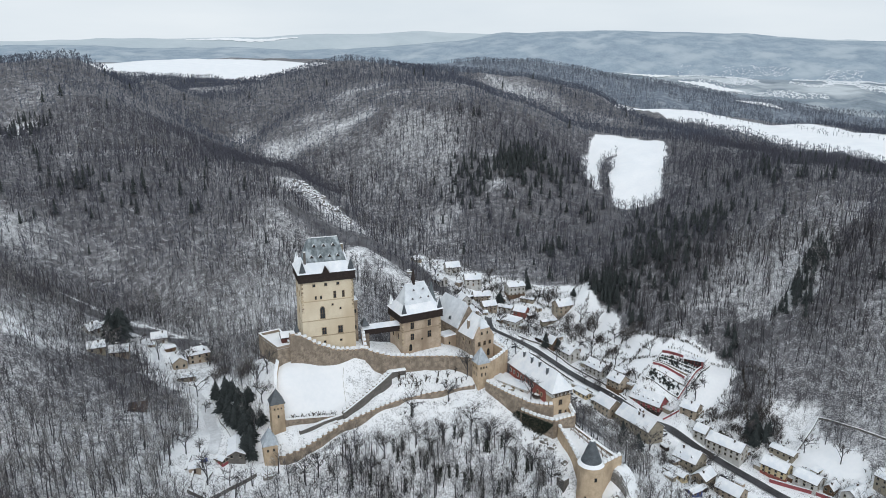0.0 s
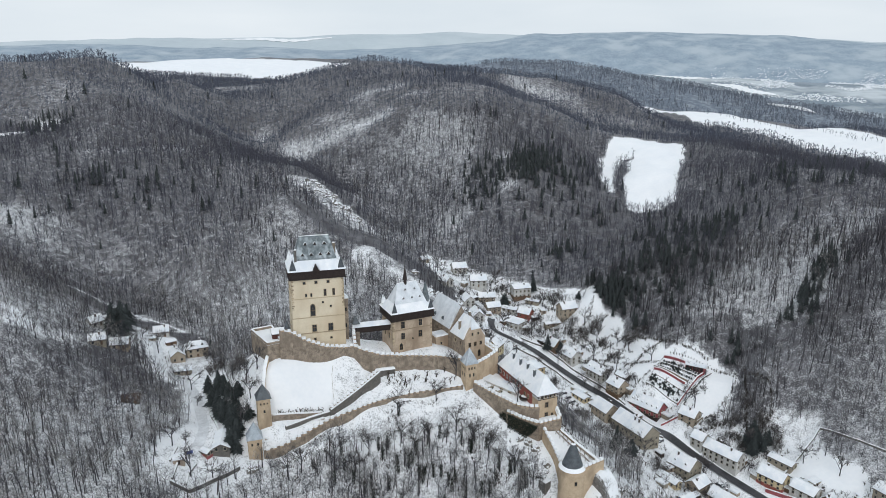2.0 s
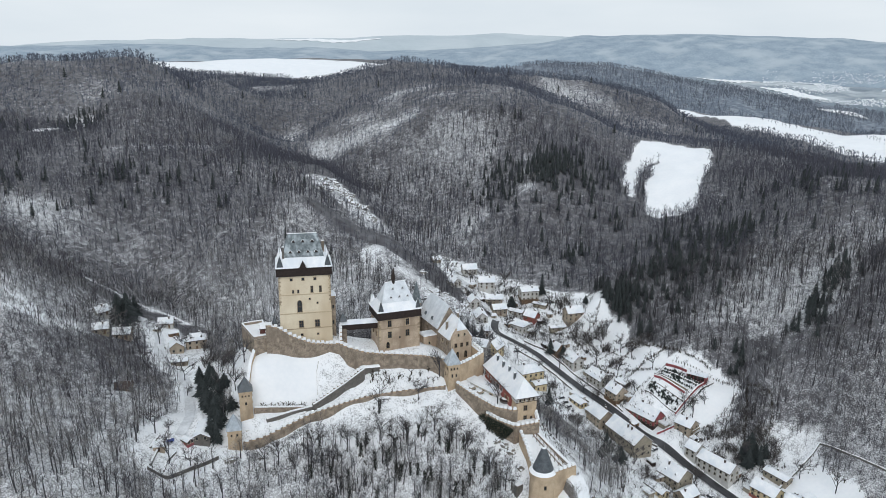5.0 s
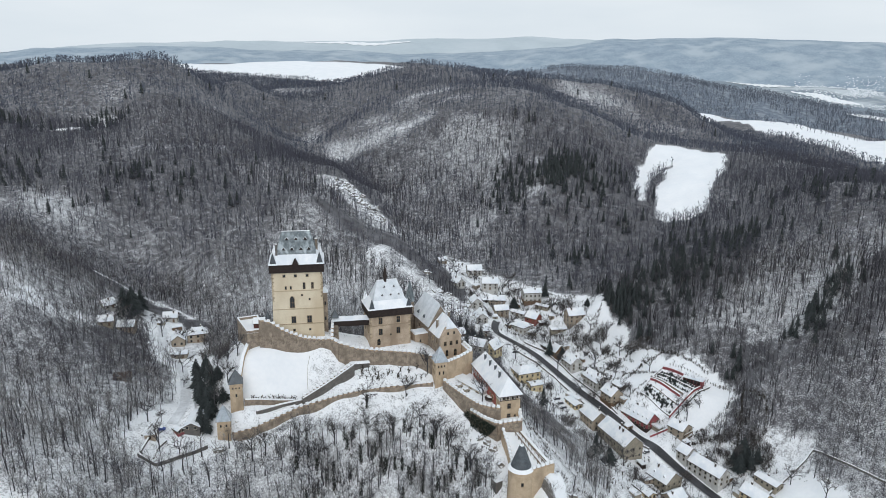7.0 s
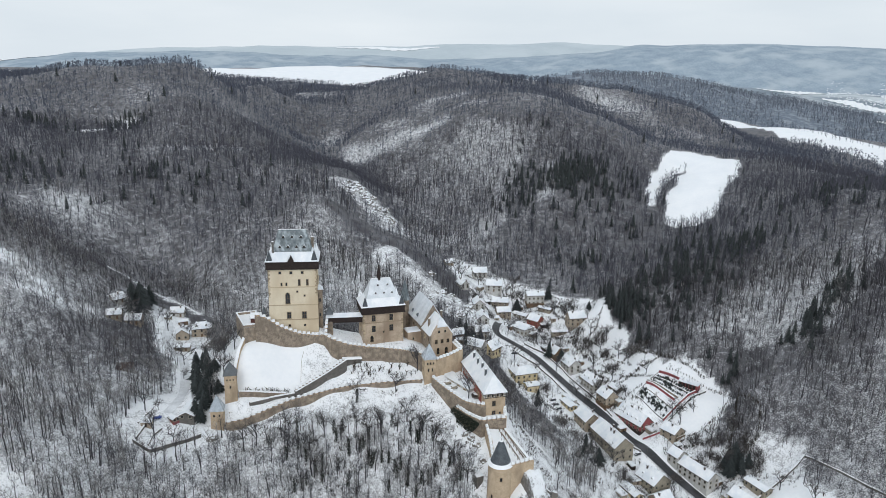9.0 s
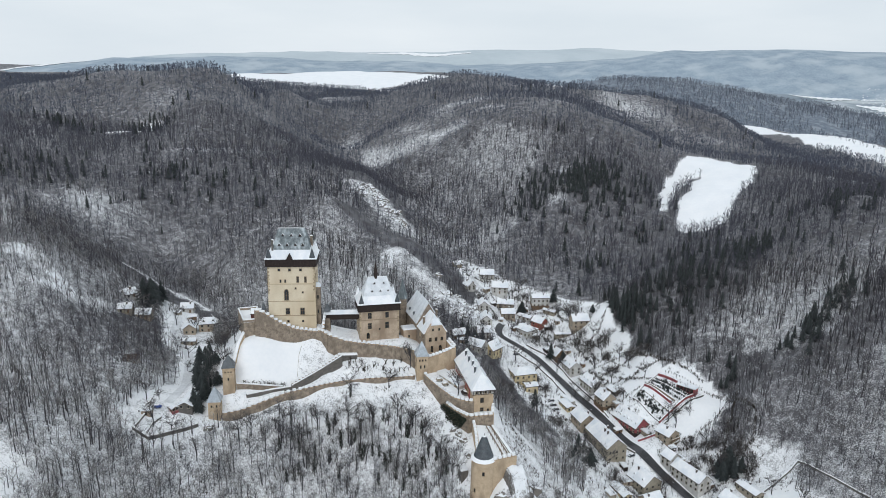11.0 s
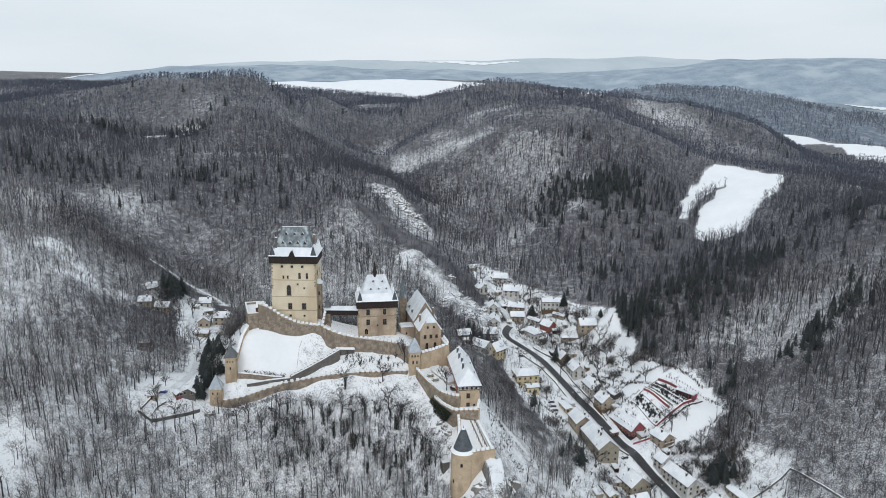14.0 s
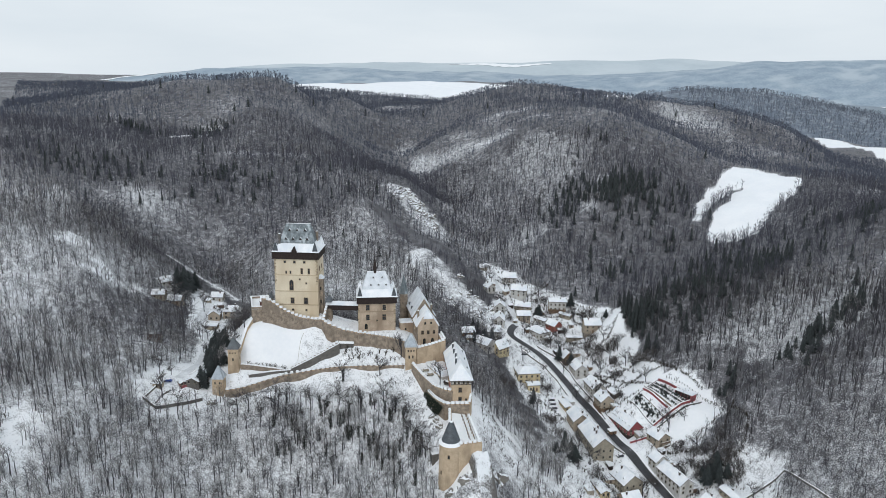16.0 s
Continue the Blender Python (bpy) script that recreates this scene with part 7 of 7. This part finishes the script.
    # brush along the foot of the bailey and by the ramp
    x = np.concatenate((np.linspace(-66, -47, 26), rg.uniform(-22, -8, 26), rg.uniform(-8, 12, 14)))
    y = np.concatenate((np.interp(np.linspace(-66, -47, 26), [-68, -55, -47], [280.4, 288.4, 292.6]) + rg.uniform(-0.4, 1.2, 26), rg.uniform(307, 314, 26), rg.uniform(311, 316, 14)))
    verts = scatter([np.concatenate(t) for t in kinds], x, y, land(x, y), rg.uniform(0.12, 0.25, len(x)), rg.uniform(0, 6.28, len(x)), rg.uniform(0.9, 1.5, len(x)))
    tagged(new("low_shrubs", triangle_mesh("low_shrubs", verts, TUFT)), "dark bushes along the bailey terrace", "shrubs", kind="stuff")


scrub()


# ---- rocks ----
def boulder(seed, rough=0.55):
    bm = bmesh.new()
    bmesh.ops.create_icosphere(bm, subdivisions=3, radius=1.0)
    for v in bm.verts:
        p = v.co * 1.3 + Vector((seed * 3.1, seed, 0))
        v.co *= 1 + rough * noise.fractal(p, 1.0, 2.0, 4) + 0.12 * noise.fractal(p * 3.1, 1.0, 2.0, 3)
        v.co.z *= 0.85
    me = bpy.data.meshes.new("rock")
    bm.to_mesh(me)
    bm.free()
    me.materials.append(ROCK)
    return me


ROCKS = [boulder(k) for k in range(6)]


def rock(x, y, sx, sy, sz, turn, lift=0.0, label="snow-streaked grey limestone crag on the ridge"):
    ob = tagged(new("rock", ROCKS[int(abs(x * 7 + y * 3)) % 6]), label, "rock", "limestone crags")
    ob.matrix_basis = pose(x, y, height(x, y) + lift, 0, 0, turn) @ Matrix.Diagonal((sx, sy, sz, 1))


rg_rock = np.random.default_rng(8)
for line, n, big in (([(-136, 624), (-104, 606), (-78, 582)], 60, 5.5), ([(-30, 492), (-10, 480), (6, 471), (16, 465)], 64, 4.2)):
    for k in range(n):
        s = rg_rock.uniform(0, len(line) - 1.001)
        a, b = line[int(s)], line[int(s) + 1]
        f = s - int(s)
        x, y = a[0] + (b[0] - a[0]) * f + rg_rock.normal(0, 6), a[1] + (b[1] - a[1]) * f + rg_rock.normal(0, 6)
        g = rg_rock.uniform(0.35, 1.0) * big
        rock(float(x), float(y), float(g), float(g * rg_rock.uniform(0.6, 1.0)), float(g * rg_rock.uniform(0.5, 0.9)), float(rg_rock.uniform(0, 360)))
for x, y, a, b, c, t, l in ((75, 260, 2.6, 2.0, 3.0, 20, 0), (79, 267, 2.2, 2.6, 2.2, 70, 0), (70, 254.5, 3, 2, 3, 10, 0), (64, 252.5, 2.4, 1.8, 3.4, 40, -1), (48, 280, 2, 1.6, 2.2, 30, 0), (41, 286, 2, 1.5, 1.6, 60, 0), (45, 283, 1.8, 1.5, 2.4, 10, 0), (52, 272, 1.6, 1.6, 2, 80, 0), (80, 274, 4, 4, 5, 0, 0), (-72, 259, 3, 2.4, 2, 0, 0)):
    rock(x, y, a, b, c, t, l, "snow-covered castle rock under the walls")


def rock_bank():
    """Snow-plastered rock under the end wall of the outer ward."""
    verts, faces, n, m = [], [], 26, 18
    for j in range(m):
        v = j / (m - 1)
        for i in range(n):
            u = 0.42 + 1.2 * i / (n - 1)
            x, y = 64.8 + 8.8 * u + 0.576 * (1.0 + 15 * v), 259.4 + 6.2 * u - 0.817 * (1.0 + 15 * v)
            k = v * v * (3 - 2 * v)
            z = 47.2 * (1 - k) + (height(x, y) - 1.5) * k
            side = min(1.0, (u - 0.42) / 0.18, (1.62 - u) / 0.35)
            z = z * side + (height(x, y) - 1.5) * (1 - side)
            z += 0.9 * noise.fractal(Vector((x * 0.35, y * 0.35, 0)), 1.0, 2.0, 4)
            verts.append((x - 72, y - 256, z - 40))
    for j in range(m - 1):
        for i in range(n - 1):
            faces.append((j * n + i, j * n + i + 1, (j + 1) * n + i + 1, (j + 1) * n + i))
    ob = tagged(new("rock", mesh_of("rock", verts, [f[::-1] for f in faces], ROCK_SNOWY)), "snow-plastered rock bank under the outer ward wall", "rock", "limestone crags")
    ob.matrix_basis = pose(72, 256, 40)


rock_bank()


def ivy_sheet():
    """Ivy hanging over the bastion wall."""
    rr = np.random.default_rng(12)
    T = thing("wall_ivy", "dark ivy hanging over the bastion wall", "ivy", pose(42, 287.6, 50))
    tri = []
    for _ in range(3600):
        s = rr.uniform(0, 1)
        x, y = 36.5 + 12.0 * s, 293.4 - 10.4 * s
        drop = rr.uniform(0, 1) ** 1.3 * (8.5 * math.sin(math.pi * min(1, s * 0.8 + 0.2)) + 1)
        c = np.array([x - 42 - 0.55, y - 287.6 - 0.75, 6.6 - drop])
        c += np.array([-0.5, -0.6, 0]) * rr.uniform(0, 0.8)
        tri += [c + rr.normal(0, 0.22, 3) for _ in range(3)]
    part("leaves", triangle_mesh("leaves", np.array(tri), IVY), None, T)


ivy_sheet()


def ivy_climb():
    """Ivy climbing the yard wall beside the bastion."""
    rr = np.random.default_rng(14)
    T = thing("wall_ivy", "dark ivy climbing the yard wall", "ivy", pose(37, 294, 56))
    tri = []
    for _ in range(1500):
        f = rr.uniform(0, 1)
        x, y = 32.6 + 7.0 * f, 298.1 - 5.6 * f
        tall = 7.5 * math.sin(math.pi * (0.15 + 0.75 * f)) * rr.uniform(0.4, 1)
        c = np.array([x - 37 - 0.55 - 0.4 * rr.uniform(0, 1), y - 294 - 0.7 - 0.4 * rr.uniform(0, 1), -5.5 + tall * rr.uniform(0, 1) + 2.4 * f])
        tri += [c + rr.normal(0, 0.2, 3) for _ in range(3)]
    part("leaves", triangle_mesh("leaves", np.array(tri), IVY), None, T)


ivy_climb()


# ---- small sheds, fences and woodpiles in the gardens ----
def small_shed(x, y, turn, L, W, h, mat):
    T = thing("garden_shed", "small garden shed with a snow-covered roof", "shed", pose(x, y, height(x, y), 0, 0, turn), "garden sheds")
    part("wall", box(-L / 2, -W / 2, -1.2, L / 2, W / 2, h), mat, T)
    part("roof", prism([(-L / 2 - 0.3, -W / 2 - 0.3), (L / 2 + 0.3, -W / 2 - 0.3), (L / 2 + 0.3, W / 2 + 0.3), (-L / 2 - 0.3, W / 2 + 0.3)], h, [h + 0.35, h + 0.35, h + 0.8, h + 0.8]), ROOF_SNOW, T)
    part("door", box(-0.4, -W / 2 - 0.06, 0, 0.4, -W / 2 + 0.02, 1.8), TIMBER, T)


def long_garage(x, y, turn, L):
    T = thing("long_garage", "long low white garage under snow by the road", "garage", pose(x, y, height(x, y), 0, 0, turn), "roadside garages")
    part("wall", box(-L / 2, -1.6, -1.0, L / 2, 1.6, 2.4), WALL_WHITE, T)
    part("roof", taper(-L / 2 - 0.2, -1.8, L / 2 + 0.2, 1.8, 2.4, -L / 2 + 0.2, -1.3, L / 2 - 0.2, 1.3, 2.9), ROOF_SNOW, T)
    for k in range(3):
        part("door", box(-L / 2 + 0.6 + k * L / 3, -1.66, 0, -L / 2 + 0.4 + (k + 0.8) * L / 3, -1.58, 2.0), WALL_GREY, T)


long_garage(86, 412, -46, 11)
long_garage(96.4, 399.6, -42, 11)

SHEDS = [(40, 476, -36), (57, 476, -30), (64, 488, 20), (70, 494, 10), (44, 506, 18), (60, 520, 20), (20, 502, 40), (12, 515, 50), (-4, 528, 30), (30, 480, 12), (66, 462, -50), (80, 464, 30), (92, 454, 120), (94, 438, 124), (108, 420, 126), (116, 406, 127), (118, 388, 40), (134, 386, 127), (148, 372, 40), (152, 366, 130), (166, 352, 130), (170, 342, 40), (122, 352, 120), (124, 340, 30), (140, 334, 120), (116, 322, 125), (132, 320, 30), (156, 330, 128), (182, 332, 128), (196, 332, 30), (212, 318, 30), (-98, 250, 20), (-150, 366, 40), (-160, 366, 10), (-188, 372, 60), (14, 422, 20), (30, 440, 64)]
for k, (x, y, a) in enumerate(SHEDS):
    small_shed(x, y, a, 3.5 + (k % 3), 2.6 + (k % 2), 2.1, (WOOD_BROWN, WALL_GREY, TIMBER, WALL_TAN)[k % 4])
FENCES = [[(62, 478), (70, 470), (66, 462)], [(40, 466), (50, 470), (60, 466)], [(90, 440), (98, 446), (110, 440)], [(110, 424), (118, 430), (130, 424)], [(112, 402), (122, 410), (136, 418)], [(150, 376), (160, 384), (166, 384)], [(150, 360), (160, 368), (172, 366)], [(164, 346), (174, 354), (184, 356)], [(120, 336), (130, 332), (142, 326)], [(20, 506), (30, 514), (44, 526)], [(64, 512), (74, 506), (84, 498)], [(-4, 540), (10, 528), (22, 526)], [(72, 398), (82, 392), (90, 384)]]


def distant_town():
    """A town in the far valley, too far to tell its houses apart."""
    rr = np.random.default_rng(77)
    pieces = []
    for _ in range(6500):
        deg, r = rr.normal(27, 6), rr.uniform(2060, 2740)
        if not 16 < deg < 40 or ripple(np.array([r * 1.0]), np.array([deg * 40.0]), 90)[0] < -0.15:
            continue
        b = radians(deg)
        x, y = 80 + r * math.sin(b), r * math.cos(b)
        z = max(hill_height("backdrop_valley", deg, r), hill_height("backdrop_hills", deg, r)) - 1
        l, w, h = rr.uniform(1.1, 2.4), rr.uniform(0.9, 1.8), rr.uniform(3, 5)
        v, f = gable(-l, -w, l, w, z + h * 0.5, z + h, 0)
        t = rr.uniform(0, 3.14)
        v = [(x + p * math.cos(t) - q * math.sin(t), y + p * math.sin(t) + q * math.cos(t), c) for p, q, c in v]
        pieces.append((v, f))
    me = mesh_of("distant_roofs", *solid(pieces), ROOF_SNOW)
    tagged(new("distant_roofs", me), "snowy roofs of a town in the far valley", "town", kind="stuff")


distant_town()


def hedge_row(line, high):
    """A ragged bare hedge: clumps of shrubs along a line."""
    rr = np.random.default_rng(int(abs(line[0][0]) * 10))
    kinds = [bare_tree(980 + i, 0, 6, 22, 1.2, 1.3, low=0.08, spread_r=5.0) for i in range(4)]
    xs, ys = [], []
    for (ax, ay), (bx, by) in zip(line, line[1:]):
        n = int(math.hypot(bx - ax, by - ay) / 0.55)
        for k in range(n):
            if rr.random() < 0.85:
                xs.append(ax + (bx - ax) * k / n + rr.normal(0, 0.4))
                ys.append(ay + (by - ay) * k / n + rr.normal(0, 0.4))
    x, y = np.array(xs), np.array(ys)
    x0, y0 = line[0]
    T = thing("hedge", "ragged bare hedge between snowy gardens", "hedge", pose(x0, y0, height(x0, y0)), "garden hedges")
    verts = scatter([np.concatenate(t) for t in kinds], x - x0, y - y0, land(x, y) - height(x0, y0), rr.uniform(0.06, 0.13, len(x)) * high, rr.uniform(0, 6.28, len(x)), rr.uniform(0.8, 1.4, len(x)))
    tagged(part("bush_crown", triangle_mesh("bush_crown", verts, TUFT), None, T), kind="stuff")


for line in ([(92, 470), (100, 476), (104, 486)], [(100, 452), (110, 462), (118, 462)], [(104, 438), (116, 446), (128, 452)], [(118, 424), (130, 434), (142, 438)], [(84, 470), (92, 462), (100, 452)], [(60, 484), (70, 476), (84, 470)], [(100, 420), (110, 430), (104, 438), (90, 446)], [(184, 352), (174, 366), (178, 384), (184, 408)], [(142, 378), (152, 372), (162, 376)], [(70, 500), (82, 490), (92, 486)], [(190, 376), (182, 370), (172, 372)], [(184, 400), (192, 388), (190, 376)], [(170, 350), (162, 356), (158, 366)], [(150, 330), (142, 340), (136, 334)], [(128, 452), (142, 438), (166, 420)]):
    hedge_row(line, 1.6)
for line in FENCES + [[(168, 415), (180, 407), (172, 394), (163, 387)], [(30, 524), (42, 534), (56, 530), (72, 517), (88, 512)], [(108, 440), (122, 428), (136, 420)], [(27, 481), (22, 489), (13, 503), (4, 515)], [(35, 484), (29, 493), (20, 507), (11, 519)], [(92, 445), (101, 450), (110, 454), (122, 455), (134, 445)], [(73, 475), (85, 475), (95, 466), (103, 456)], [(51, 503), (63, 505), (69, 506), (83, 512)], [(31, 520), (41, 515), (50, 506)], [(31, 522), (35, 532), (39, 547)], [(104, 462), (112, 452), (124, 440)], [(92, 448), (101, 444), (106, 428)]]:
    hedge_row(line, 1.15)
low_wall("thin dark fence across the snowy bailey", [(-46.4, 308.3), (-46.5, 305.3), (-45.6, 302), (-44.6, 298.8)], 0.3, 0.12, WALL_GREY, "fence", cap=False)


def thicket(x, y, r, high):
    """A dense clump of dark bare bushes between the gardens."""
    rr = np.random.default_rng(int(abs(x * 13 + y * 7)))
    n = int(5 + r * 3.2)
    kinds = [bare_tree(1200 + i, 0, 7, 44, 0.16, 0.11, tall=4.2, spread_r=2.2, low=0.12) for i in range(4)]
    a, d = rr.uniform(0, 6.28, n), r * np.sqrt(rr.uniform(0, 1, n))
    px, py = x + d * np.cos(a), y + d * np.sin(a)
    T = thing("thicket", "dense clump of bare dark bushes in the snow", "bushes", pose(x, y, height(x, y)), "garden thickets")
    verts = scatter([np.concatenate(t) for t in kinds], px - x, py - y, land(px, py) - height(x, y), rr.uniform(0.6, 1.1, n) * high, rr.uniform(0, 6.28, n), rr.uniform(0.9, 1.3, n))
    tagged(part("bush_crown", triangle_mesh("bush_crown", verts, HEDGE), None, T), kind="stuff")


for x, y, r, high in ((88, 474, 5, 1.2), (104, 470, 4, 1.5), (79, 503, 6, 1.2), (65, 505, 4, 1.0), (112, 442, 4, 1.0), (123, 452, 4, 1.1), (131, 452, 4, 1.0), (108, 456, 3, 1.0), (157, 376, 3, 0.9), (164, 375, 4, 1.0), (172, 377, 4, 1.0), (179, 385, 4, 1.0), (185, 374, 4, 1.0), (166, 367, 4, 1.0), (190, 366, 3, 0.9), (168, 360, 3, 0.8), (57, 471, 4, 1.0), (75, 461, 5, 1.1), (94, 466, 5, 1.2), (48, 398, 6, 1.0), (115, 413, 4, 1.0), (183, 370, 5, 1.2), (186, 359, 4, 1.0), (33, 437, 5, 1.1), (62, 426, 4, 1.0), (70, 418, 4, 0.9), (103, 372, 5, 1.0), (92, 362, 6, 1.0), (84, 374, 6, 1.1), (146, 352, 3, 0.8), (160, 362, 3, 0.9), (118, 336, 5, 1.0), (136, 322, 4, 0.9), (12, 502, 4, 1.0), (40, 518, 4, 1.0), (26, 478, 3, 0.9), (66, 486, 3, 0.9), (44, 488, 3, 0.8), (98, 414, 3, 0.8), (-112, 330, 5, 1.1), (-120, 350, 5, 1.1), (-94, 312, 5, 1.2)):
    thicket(x, y, r, high)
